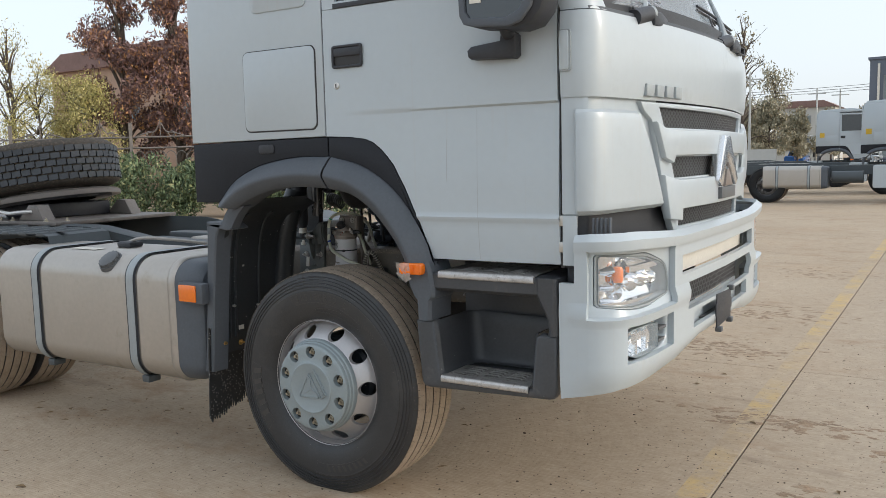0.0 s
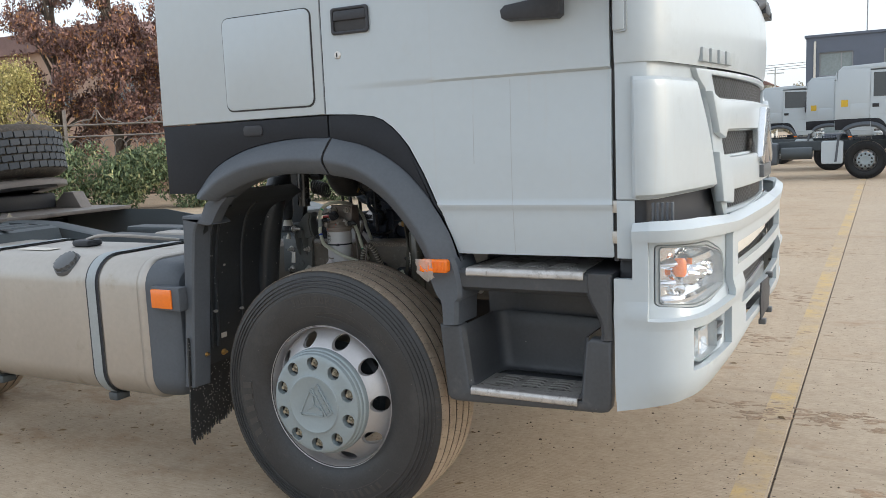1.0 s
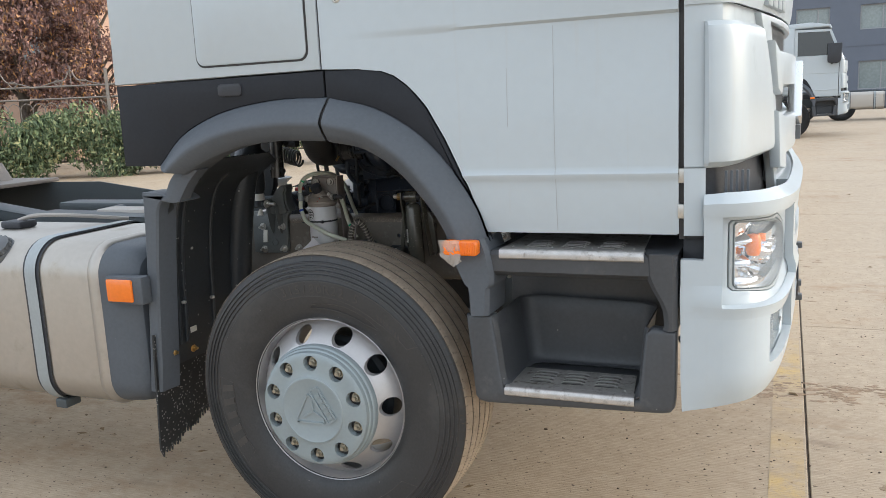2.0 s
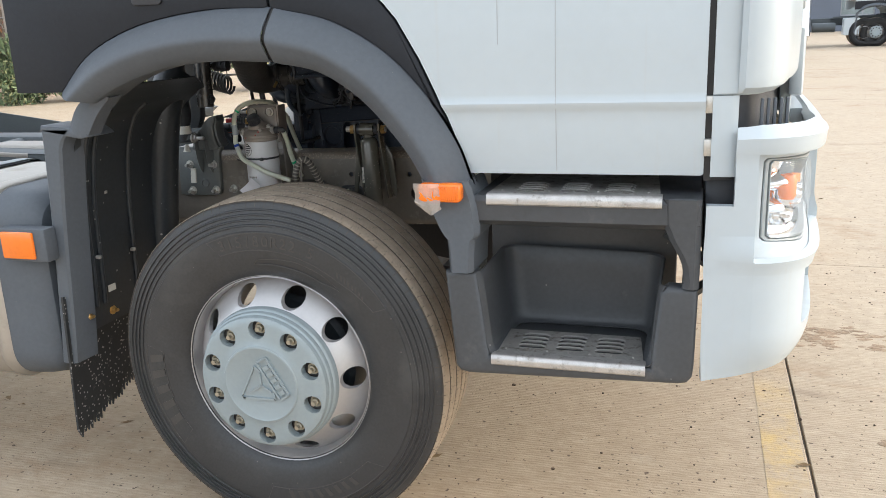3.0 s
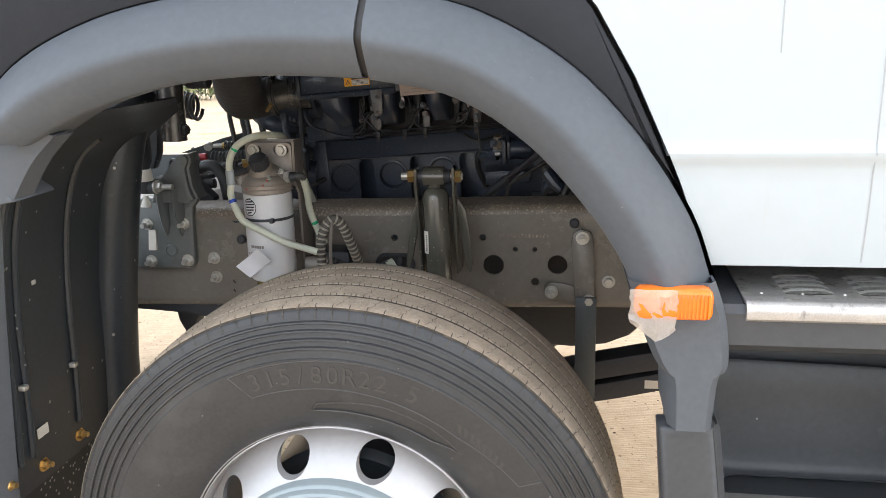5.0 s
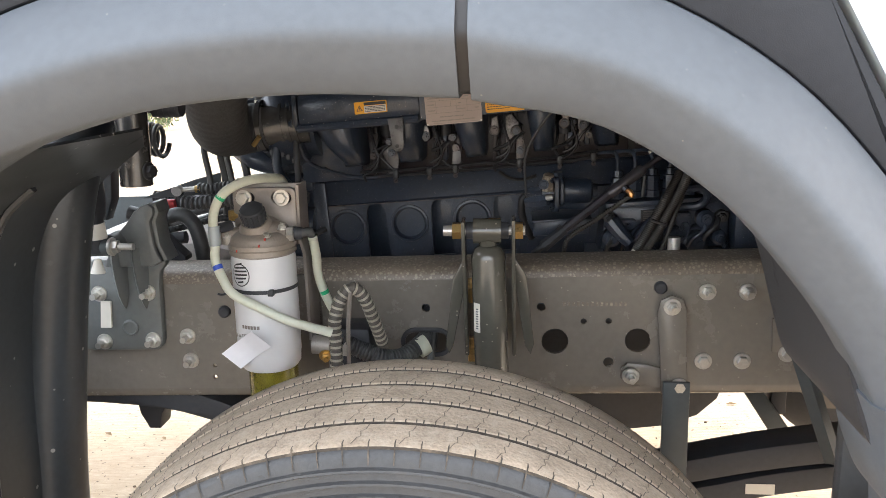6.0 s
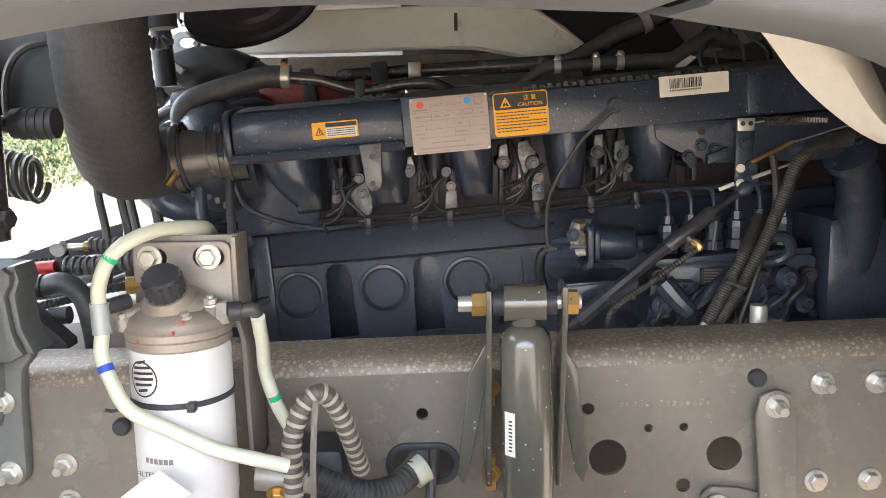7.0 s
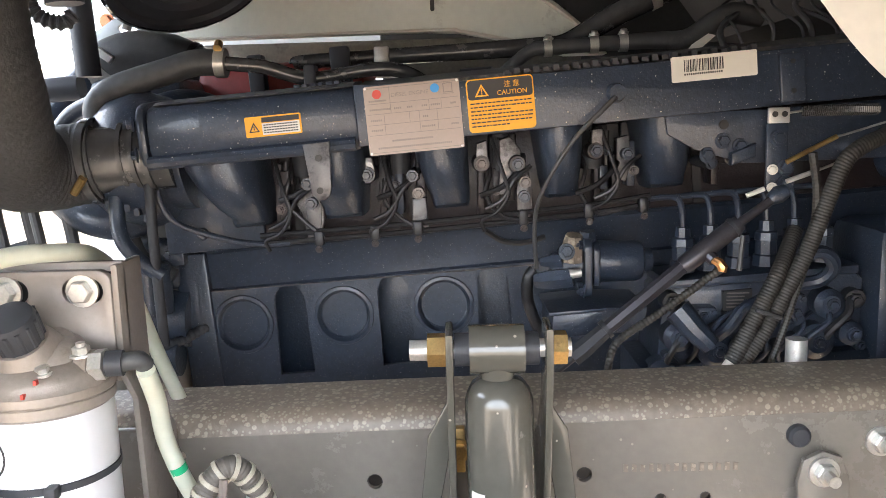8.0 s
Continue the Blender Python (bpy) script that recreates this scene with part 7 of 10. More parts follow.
for k in range(26):
    box(0.14 + k * 0.012, 0.147 + k * 0.012, 0.936, 0.95, 1.3925, 1.398 + 0.002 * (k % 2), bm=edge)
tagged(ep("plate_serration", edge, BLACK), kind="stuff")
ep("plate_rib", box(0.47, 0.5, 0.925, 0.934, 1.327, 1.385, 0.002), ENGINE)
for z in (1.34, 1.375):
    ep("rib_hole", lathe([(0, 0.9235), (0.003, 0.9235), (0.003, 0.926)], 0.485, z, 10), INK)
# runners below it
for a0, a1, b0, b1 in ((-0.288, -0.186, -0.236, -0.184), (-0.125, -0.043, -0.112, -0.054), (0.015, 0.09, 0.034, 0.086), (0.176, 0.24, 0.184, 0.23), (0.305, 0.377, 0.318, 0.37)):
    g = []
    for f in np.linspace(0, 1, 8):
        x0, x1 = a0 + (b0 - a0) * f**1.3, a1 + (b1 - a1) * f
        z = 1.326 - 0.082 * f
        y = 0.948 + 0.03 * f**4
        g.append([((x0 + x1) / 2 - (x1 - x0) / 2 * math.cos(w_), 1.06 - (1.06 - y) * math.sin(w_) ** 0.32, z) for w_ in np.linspace(0, math.pi, 13)])
    for sh_, yy_, zz_ in ((0.96, 0.985, 1.237), (0.9, 1.0, 1.231), (0.8, 1.03, 1.229)):
        g.append([(p[0] * sh_ + (1 - sh_) * (b0 + b1) / 2, max(p[1], yy_), zz_) for p in g[7]])
    ep("intake_runner", shell(g, 0.003), ENGINE)
for x, z, br in ((-0.206, 1.271, 1), (-0.053, 1.281, 1), (0.007, 1.279, 0), (0.098, 1.292, 1), (0.145, 1.290, 1), (0.247, 1.305, 1), (0.287, 1.300, 0), (-0.131, 1.272, 0), (-0.127, 1.246, 0), (0.014, 1.256, 0), (0.154, 1.267, 0), (0.153, 1.248, 0), (0.42, 1.29, 1), (0.395, 1.285, 1)):
    part("flange_bolt", hexbolt((x, 0.985, z), (0, -1, 0), 0.0056, bm=rod((x, 1.06, z), (x, 0.985, z), 0.0076, 14)), (BOLT, ENGINE)[int(abs(x) * 1000) % 2], engine)
    if br and x < 0.3:
        part("bolt_boss", lathe([(0.0125, 1.05), (0.0118, 0.998), (0.0105, 0.9935), (0.0, 0.9935)], x, z, 20), REDHEAD if x > 0.08 else ENGINE, engine)
for x, z in ((-0.128, 1.238), (0.153, 1.25)):
    part("pipe_bracket", prism([(x - 0.008, z + 0.03), (x + 0.006, z + 0.032), (x + 0.012, z + 0.005), (x + 0.011, z - 0.02), (x + 0.006, z - 0.04), (x - 0.008, z - 0.04), (x - 0.009, z)], 1.0, 1.006, bevel=0.001), WORN if x < 0.2 else BLACK, engine)
for outline, y0, m_ in (
    ([(-0.152, 1.262), (-0.12, 1.268), (-0.113, 1.25), (-0.113, 1.222), (-0.12, 1.203), (-0.138, 1.206), (-0.142, 1.23), (-0.15, 1.245)], 1.002, BRIGHTCAST),
    ([(-0.206, 1.3), (-0.196, 1.3), (-0.192, 1.272), (-0.208, 1.275)], 0.996, BRIGHTCAST),
    ([(-0.06, 1.303), (-0.047, 1.304), (-0.042, 1.285), (-0.058, 1.28)], 0.996, BRIGHTCAST),
    ([(0.005, 1.247), (0.024, 1.249), (0.025, 1.206), (0.004, 1.203)], 1.002, WORN),
    ([(0.092, 1.318), (0.105, 1.322), (0.107, 1.295), (0.099, 1.28), (0.09, 1.29)], 0.994, BRIGHTCAST),
    ([(0.122, 1.322), (0.137, 1.326), (0.15, 1.308), (0.152, 1.286), (0.138, 1.27), (0.132, 1.25), (0.122, 1.25)], 1.004, BRIGHTCAST),
    ([(0.146, 1.27), (0.161, 1.272), (0.163, 1.235), (0.156, 1.215), (0.147, 1.218)], 0.999, WORN),
    ([(0.243, 1.332), (0.256, 1.334), (0.257, 1.312), (0.241, 1.308)], 0.994, BRIGHTCAST),
    ([(0.276, 1.32), (0.292, 1.324), (0.296, 1.29), (0.288, 1.262), (0.276, 1.268)], 1.002, WORN),
    ([(-0.178, 1.287), (-0.155, 1.289), (-0.154, 1.27), (-0.177, 1.268)], 1.012, REDHEAD),
):
    part("head_bracket", prism(outline, y0, y0 + 0.02, bevel=0.002), m_, engine)
for x0, z0, z1 in ((-0.165, 1.208, 1.3), (-0.02, 1.222, 1.318), (-0.012, 1.222, 1.318), (0.112, 1.228, 1.325), (0.12, 1.228, 1.325), (0.266, 1.24, 1.33)):
    part("push_rod_tube", rod((x0, 1.02, z0), (x0, 1.02, z1), 0.0035, 10), BLACKLINE, engine)
for x0 in (-0.178, -0.036, 0.098, 0.256):
    part("head_fin", box(x0 - 0.005, x0 + 0.005, 1.03, 1.062, 1.205 + 0.07 * x0, 1.31 + 0.07 * x0, 0.002), REDHEAD, engine)
part("lifting_strap", prism([(-0.123, 1.325), (-0.09, 1.328), (-0.09, 1.27), (-0.092, 1.262), (-0.098, 1.256), (-0.107, 1.256), (-0.114, 1.264)], 0.921, 0.927, bevel=0.001), WORN, engine)
for z in (1.308, 1.268):
    part("strap_hole", lathe([(0, 0.9195), (0.0042, 0.9195), (0.0042, 0.9215)], -0.104, z, 12), INK, engine)
random.seed(44)
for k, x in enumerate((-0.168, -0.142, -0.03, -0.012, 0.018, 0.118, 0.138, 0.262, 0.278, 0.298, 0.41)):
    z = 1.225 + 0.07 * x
    # each black block stands for a shaded hollow in the head
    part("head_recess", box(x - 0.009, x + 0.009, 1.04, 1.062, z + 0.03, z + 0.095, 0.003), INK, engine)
    part("rocker_post", box(x - 0.006, x + 0.005, 1.015, 1.05, z + random.uniform(0.0, 0.02), z + random.uniform(0.04, 0.07), 0.002), random.choice((REDHEAD, REDHEAD, ENGINE)), engine)
    part("small_nut", hexbolt((x + random.uniform(-0.008, 0.008), 1.012, z + random.uniform(0.01, 0.07)), (0, -1, 0), 0.0048, stud=0.004), random.choice((BOLT, ENGINE, WORN)), engine)
for k, x in enumerate((-0.175, -0.035, 0.112, 0.255)):
    z = 1.225 + 0.07 * x
    part("spill_line", tube([(x, 1.0, z + 0.09), (x + 0.012, 0.985, z + 0.05), (x + 0.02, 0.985, z + 0.02), (x + 0.005, 0.99, z - 0.005), (x - 0.015, 0.99, z - 0.015), (x - 0.012, 0.995, z - 0.03)], 0.0026, 8), BLACKLINE, engine)
    part("cross_line", tube([(x + 0.05, 0.99, z + 0.055), (x + 0.03, 0.985, z + 0.04), (x + 0.012, 0.987, z + 0.012), (x - 0.01, 0.99, z)], 0.003, 8), BLACKLINE, engine)
# behind the rear end of the block: bell housing, starter motor, breather pipe
part("bell_housing_boss", box(-0.415, -0.34, 1.08, 1.2, 1.115, 1.19, 0.012, 3), ENGINE, engine)
for x in (-0.398, -0.352):
    part("boss_bolt", hexbolt((x, 1.08, 1.168), (0, -1, 0), 0.007, stud=0.005), ENGINE, engine)
part("bell_housing", prism([(-0.425, 1.185), (-0.42, 1.235), (-0.39, 1.262), (-0.335, 1.265), (-0.33, 1.185)], 1.1, 1.3, bevel=0.012), CHASSIS, engine)
part("starter_motor", tube([(-0.47, 1.1, 1.075), (-0.455, 1.1, 1.075), (-0.33, 1.1, 1.07)], [0.034, 0.044, 0.044], 24, 2), ENGINE, engine)
part("starter_solenoid", rod((-0.42, 1.06, 1.02), (-0.34, 1.06, 1.02), 0.026, 20), ENGINE, engine)
part("breather_pipe", tube([(-0.385, 0.99, 1.262), (-0.384, 0.985, 1.225), (-0.375, 0.98, 1.198), (-0.352, 0.98, 1.172), (-0.33, 0.985, 1.155)], 0.0105, 14, 4), ENGINE, engine)
part("drain_pipe", tube([(-0.338, 0.985, 1.3), (-0.337, 0.98, 1.2), (-0.335, 0.985, 1.06)], 0.007, 12), BLACK, engine)
# injection lines
part("fuel_line", tube([(-0.325, 1.0, 1.28), (-0.33, 0.99, 1.265), (-0.312, 0.995, 1.226), (-0.252, 1.0, 1.201), (-0.2, 1.0, 1.192), (-0.16, 1.0, 1.193)], 0.0042, 8), ENGINE, engine)
for dz in (0.0, 0.011):
    part("fuel_line", tube([(-0.2, 1.0, 1.192 + dz), (0.009, 1.0, 1.204 + dz), (0.236, 1.0, 1.222 + dz), (0.32, 1.0, 1.233 + dz)], 0.0038, 8), BLACKLINE, engine)
for x in (-0.12, -0.045, 0.012, 0.152, 0.238, 0.31):
    part("line_clip", box(x - 0.006, x + 0.006, 0.988, 1.008, 1.198 + 0.078 * x, 1.218 + 0.078 * x, 0.003), BLACKLINE, engine)
    part("clip_screw", hexbolt((x, 0.988, 1.194 + 0.078 * x), (0, -1, -0.2), 0.0035), BOLT, engine)
for k, x in enumerate((-0.16, -0.03, 0.105, 0.23)):
    part("injector_line", tube([(x, 1.04, 1.305), (x + 0.004, 1.0, 1.28), (x - 0.002, 0.995, 1.25), (x + 0.02, 0.998, 1.222), (x + 0.05, 1.0, 1.208 + 0.078 * x)], 0.003, 8), BLACKLINE, engine)
    part("injector_cap", lathe([(0.016, 1.28), (0.016, 1.31), (0.012, 1.33), (0, 1.331)], x + 0.018, 0, 14, axis="z", cy=1.03), BLACK, engine)
    part("injector_line", tube([(x + 0.05, 1.03, 1.3), (x + 0.045, 1.0, 1.285), (x + 0.02, 0.99, 1.262), (x - 0.01, 0.99, 1.25)], 0.0038, 8), BLACKLINE, engine)
part("block_gasket_line", tube([(0.105, 1.088, 1.19), (0.13, 1.085, 1.175), (0.16, 1.085, 1.172), (0.19, 1.085, 1.18)], 0.004, 6), INK, engine)
# sensor with lead
part("sensor", tube([(0.261, 0.94, 1.377), (0.261, 0.918, 1.377)], [0.014, 0.01], 16, smooth_line=False), ENGINE, engine)
part("sensor_lead", tube([(0.258, 0.915, 1.372), (0.24, 0.912, 1.355), (0.21, 0.915, 1.325), (0.18, 0.92, 1.28), (0.165, 0.94, 1.24), (0.163, 0.96, 1.2), (0.166, 0.97, 1.155)], [0.0032, 0.003, 0.0028, 0.0028, 0.0028], 8), HOSE, engine)
# steering pump
pump = group("steering_pump", truck, "dark blue power steering pump")
part("pump_body", lathe([(0.0, 0.246), (0.0265, 0.246), (0.0275, 0.25), (0.0272, 0.296), (0.0245, 0.304), (0.016, 0.308), (0.015, 0.318), (0.0, 0.318)], 0, 1.16, 28, axis="x", cy=0.985), ENGINE, pump)
part("pump_neck", lathe([(0.0, 0.186), (0.016, 0.186), (0.018, 0.194), (0.023, 0.199), (0.023, 0.228), (0.0, 0.228)], 0, 1.156, 24, axis="x", cy=0.985), ENGINE, pump)
part("pump_flange", prism(rounded(0.949, 1.118, 1.02, 1.194, 0.012), 0.226, 0.236, axis="x", bevel=0.002), ENGINE, pump)
part("pump_flange", prism(rounded(0.955, 1.13, 1.015, 1.19, 0.014), 0.238, 0.247, axis="x", bevel=0.002), ENGINE, pump)
for z in (1.126, 1.187):
    part("flange_screw", hexbolt((0.226, 0.956, z), (-1, 0, 0), 0.0065, stud=0.004), ENGINE, pump)
part("pump_port", tube([(0.212, 0.97, 1.165), (0.213, 0.966, 1.186), (0.214, 0.962, 1.199)], [0.016, 0.014, 0.011], 8, smooth_line=False), RUSTED, pump)
part("pump_port", tube([(0.232, 0.975, 1.178), (0.2325, 0.972, 1.19), (0.2325, 0.97, 1.203)], [0.0125, 0.012, 0.0105], 6, smooth_line=False), ENGINE, pump)
part("pump_union", tube([(0.165, 0.972, 1.138), (0.182, 0.965, 1.141), (0.212, 0.955, 1.145)], [0.01, 0.0135, 0.0135], 6, smooth_line=False), ENGINE, pump)
part("pump_union", tube([(0.172, 0.975, 1.163), (0.186, 0.97, 1.164), (0.2, 0.965, 1.166)], [0.006, 0.0095, 0.0095], 6, smooth_line=False), ENGINE, pump)
part("pump_union", rod((0.206, 0.95, 1.15), (0.221, 0.951, 1.152), 0.0065, 12), STEEL, pump)
part("pump_base", prism([(0.181, 1.068), (0.3, 1.075), (0.305, 1.106), (0.25, 1.108), (0.183, 1.098)], 0.94, 1.06, bevel=0.004), ENGINE, pump)
part("base_rim", prism([(0.178, 1.098), (0.252, 1.103), (0.252, 1.108), (0.178, 1.103)], 0.936, 1.06, bevel=0.0015), ENGINE, pump)
part("pump_port_bolt", hexbolt((0.203, 0.952, 1.179), (0, -1, 0.2), 0.0075), ENGINE, pump)
part("suction_pipe", tube([(0.165, 0.99, 1.15), (0.157, 0.99, 1.138), (0.156, 0.995, 1.11), (0.165, 1.0, 1.08), (0.178, 1.01, 1.05)], 0.008, 12), BLACKLINE, pump)
# injection pump
inj = group("injection_pump", truck, "dark blue in-line injection pump with six outlets")
part("injection_body", prism([(0.325, 1.0), (0.6, 1.02), (0.6, 1.128), (0.585, 1.14), (0.345, 1.124), (0.335, 1.11)], 0.985, 1.1, bevel=0.006), ENGINE, inj)
part("injection_lower", prism([(0.3, 0.95), (0.62, 0.97), (0.62, 1.04), (0.3, 1.02)], 0.965, 1.1, bevel=0.01), ENGINE, inj)
part("injection_ledge", prism([(0.335, 1.122), (0.585, 1.138), (0.585, 1.15), (0.335, 1.134)], 0.968, 1.08, bevel=0.004), ENGINE, inj)
for k in range(6):
    x = 0.364 + 0.0368 * k
    z = 1.138 + 0.055 * (x - 0.32)
    part("delivery_valve", lathe([(0.017, z), (0.017, z + 0.014), (0.0145, z + 0.016), (0.0145, z + 0.034), (0.016, z + 0.035), (0.015, z + 0.045), (0.0105, z + 0.047), (0.0095, z + 0.06), (0, z + 0.061)], x, 0, 8, axis="z", cy=1.0), ENGINE, inj)
    part("delivery_line", tube([(x, 1.0, z + 0.06), (x - 0.002, 1.0, z + 0.085), (x - 0.012, 1.0, z + 0.1), (x - 0.05, 1.005, z + 0.098)], 0.0042, 8), ENGINE, inj)
pl = part("pump_plate", prism([(0.413, 1.09), (0.451, 1.093), (0.45, 1.119), (0.412, 1.116)], 0.978, 0.986), INK, inj, "small black rating plate")
rows_ = bmesh.new()
for r in range(5):
    box(0.417, 0.446 - 0.006 * (r % 2), 0.9765, 0.979, 1.0945 + r * 0.0047, 1.0962 + r * 0.0047, bm=rows_)
part("plate_print", rows_, GREYINK, pl, smooth=False)
for x, z, r in ((0.35, 1.06, 0.02), (0.4, 1.04, 0.024), (0.545, 1.1, 0.02), (0.53, 1.05, 0.024), (0.575, 1.06, 0.016), (0.33, 1.01, 0.02)):
    part("pump_cover", lathe([(0, 0.955), (r * 0.6, 0.955), (r, 0.962), (r, 0.99)], x, z, 20), ENGINE, inj)
    part("cover_bolt", hexbolt((x + 0.002, 0.955, z), (0, -1, 0), 0.006), ENGINE, inj)
part("feed_union", tube([(0.345, 0.95, 1.1), (0.365, 0.94, 1.075), (0.385, 0.935, 1.055)], [0.018, 0.016, 0.013], 10, smooth_line=False), ENGINE, inj)
part("feed_line", tube([(0.4, 0.96, 1.06), (0.41, 0.94, 1.08), (0.425, 0.94, 1.1), (0.45, 0.95, 1.11)], 0.008, 10), ENGINE, inj)
part("feed_line", tube([(0.5, 0.96, 1.165), (0.53, 0.95, 1.17), (0.545, 0.955, 1.15), (0.53, 0.965, 1.13), (0.49, 0.97, 1.125)], 0.009, 10), ENGINE, inj)
random.seed(57)
for k in range(26):
    x, z = 0.335 + 0.255 * random.random(), random.uniform(1.0, 1.118)
    if abs(x - 0.432) < 0.028 and z > 1.08:
        continue
    r = random.choice((0.004, 0.0055, 0.007, 0.009))
    part("pump_bolt", hexbolt((x, 0.968, z), (random.uniform(-0.2, 0.2), -1, random.uniform(-0.1, 0.25)), r, stud=r * 0.6, bm=rod((x, 0.99, z), (x, 0.968, z), r * 1.45, 12)), random.choice((ENGINE, ENGINE, ENGINE, BLACKLINE)), inj)
for k in range(8):
    x, z = 0.335 + 0.03 * k, random.uniform(1.01, 1.06)
    part("return_line", tube([(x, 0.97, z), (x + random.uniform(-0.01, 0.01), 0.955, z + 0.02), (x + random.uniform(0.0, 0.03), 0.953, z + 0.045), (x + random.uniform(0.02, 0.05), 0.965, z + 0.06), (x + 0.05, 0.985, z + 0.065)], random.choice((0.0032, 0.0042, 0.0055)), 8), random.choice((ENGINE, BLACKLINE)), inj)
for x, z in ((0.36, 1.075), (0.385, 1.085), (0.475, 1.07), (0.5, 1.1), (0.56, 1.09)):
    part("side_cover", prism(rounded(x - 0.016, z - 0.014, x + 0.016, z + 0.014, 0.006), 0.962, 0.99, bevel=0.003), ENGINE, inj)
    for dx in (-0.011, 0.011):
        part("cover_screw", hexbolt((x + dx, 0.962, z + 0.008), (0, -1, 0), 0.0035), ENGINE, inj)
part("governor_cover", box(0.6, 0.72, 0.95, 1.1, 1.0, 1.2, 0.02), ENGINE, inj)
part("front_housing", tube([(0.62, 0.93, 1.285), (0.635, 0.94, 1.26), (0.65, 0.96, 1.22), (0.655, 0.99, 1.1)], [0.027, 0.033, 0.034, 0.038], 20), ENGINE, inj)
part("housing_flange", tube([(0.612, 0.924, 1.297), (0.619, 0.929, 1.287)], 0.037, 20, smooth_line=False), ENGINE, inj)
for a in (0.6, 2.2, 3.8, 5.4):
    part("flange_screw", hexbolt((0.61 + 0.024 * math.cos(a), 0.922 + 0.012 * math.sin(a), 1.299 + 0.024 * math.sin(a)), (-0.4, -0.3, 0.6), 0.0055), ENGINE, inj)
# throttle linkage
links = group("throttle_linkage", truck, "throttle rods, spring and lever on the engine")
part("actuator_body", tube([(0.243, 0.885, 1.0945), (0.25, 0.885, 1.1), (0.333, 0.89, 1.1665), (0.34, 0.89, 1.172)], [0.0085, 0.0092, 0.0092, 0.0086], 8, smooth_line=False), DARKROD, links)
part("actuator_body", tube([(0.334, 0.89, 1.167), (0.339, 0.89, 1.171), (0.396, 0.892, 1.214), (0.402, 0.892, 1.2185)], [0.0105, 0.0118, 0.0118, 0.01], 12, smooth_line=False), DARKROD, links)
part("actuator_collar", rod((0.393, 0.892, 1.2115), (0.3965, 0.892, 1.2142), 0.013, 16), BLACK, links)
part("actuator_rod", rod((0.4, 0.892, 1.217), (0.452, 0.9, 1.251), 0.0055, 12), DARKROD, links)
part("actuator_end", tube([(0.2, 0.88, 1.06), (0.214, 0.882, 1.0705), (0.243, 0.885, 1.0945)], [0.0125, 0.0125, 0.0105], 8, smooth_line=False), BLACK, links)
part("actuator_end", tube([(0.178, 0.88, 1.043), (0.2, 0.881, 1.061)], [0.006, 0.0065], 10, smooth_line=False), BLACK, links)
part("actuator_collar", rod((0.239, 0.8845, 1.0915), (0.2435, 0.885, 1.0952), 0.0125, 16), BLACK, links)
part("rod_ball", tube([(0.44, 0.9, 1.244), (0.45, 0.9, 1.2505), (0.46, 0.9, 1.2555)], [0.007, 0.011, 0.008], 14, smooth_line=False), ENGINE, links)
part("elbow_boss", tube([(0.362, 0.889, 1.184), (0.369, 0.88, 1.176)], [0.008, 0.0075], 10, smooth_line=False), DARKROD, links)
part("brass_elbow", tube([(0.368, 0.881, 1.1765), (0.374, 0.876, 1.1735), (0.3775, 0.874, 1.168), (0.3765, 0.874, 1.163)], [0.005, 0.006, 0.0065, 0.0055], 8, smooth_line=False), COPPER, links, "small copper-coloured elbow")
part("air_tube", tube([(0.376, 0.876, 1.165), (0.364, 0.876, 1.158), (0.34, 0.876, 1.14), (0.3, 0.872, 1.113), (0.266, 0.87, 1.092), (0.247, 0.872, 1.072), (0.24, 0.876, 1.03)], 0.0042, 10, 6, ripple=0.2, pitch=0.005), LOOM, links)
part("tie_clip", rod((0.404, 0.884, 1.205), (0.4, 0.884, 1.162), 0.0035, 8), HOSE, links)
part("lever_plate", box(0.44, 0.466, 0.915, 0.921, 1.255, 1.335, 0.002), ENGINE, links)
part("lever_tab", box(0.4405, 0.4655, 0.912, 0.918, 1.335, 1.354, 0.001), STEEL, links)
for x in (0.4475, 0.459):
    part("tab_hole", lathe([(0, 0.9105), (0.0035, 0.9105), (0.0035, 0.9125)], x, 1.346, 10), INK, links)
for z, m_ in ((1.317, ENGINE), (1.282, ENGINE), (1.262, ENGINE)):
    part("lever_bolt", hexbolt((0.453 + (0.01 if z < 1.3 else 0), 0.914, z), (0, -1, 0), 0.0072), m_, links)
for z in (1.28, 1.258):
    part("cable_nut", hexbolt((0.446, 0.91, z), (-0.3, -1, 0), 0.0045), LABEL, links)
sp = [(0.481 + 0.00038 * k, 0.915 + 0.0065 * math.cos(k * 1.05), 1.349 + 0.0065 * math.sin(k * 1.05)) for k in range(240)]
part("return_spring", tube(sp, 0.0009, 5, 1), PIPE, links)
part("spring_hook", tube([(0.465, 0.913, 1.347), (0.472, 0.914, 1.348), (0.481, 0.915, 1.349)], 0.0015, 6, 2), ZINC, links)
part("brass_rod", rod((0.458, 0.9, 1.289), (0.517, 0.9, 1.318), 0.0031, 10), BRASS, links)
part("steel_cable", tube([(0.517, 0.9, 1.318), (0.53, 0.9, 1.321), (0.569, 0.9, 1.332), (0.62, 0.9, 1.345)], 0.0014, 8), ZINC, links)
part("steel_rod", rod((0.412, 0.9, 1.25), (0.433, 0.9, 1.258), 0.003, 10), LABEL, links)
part("steel_rod", rod((0.459, 0.9, 1.266), (0.492, 0.9, 1.277), 0.003, 10), STEEL, links)
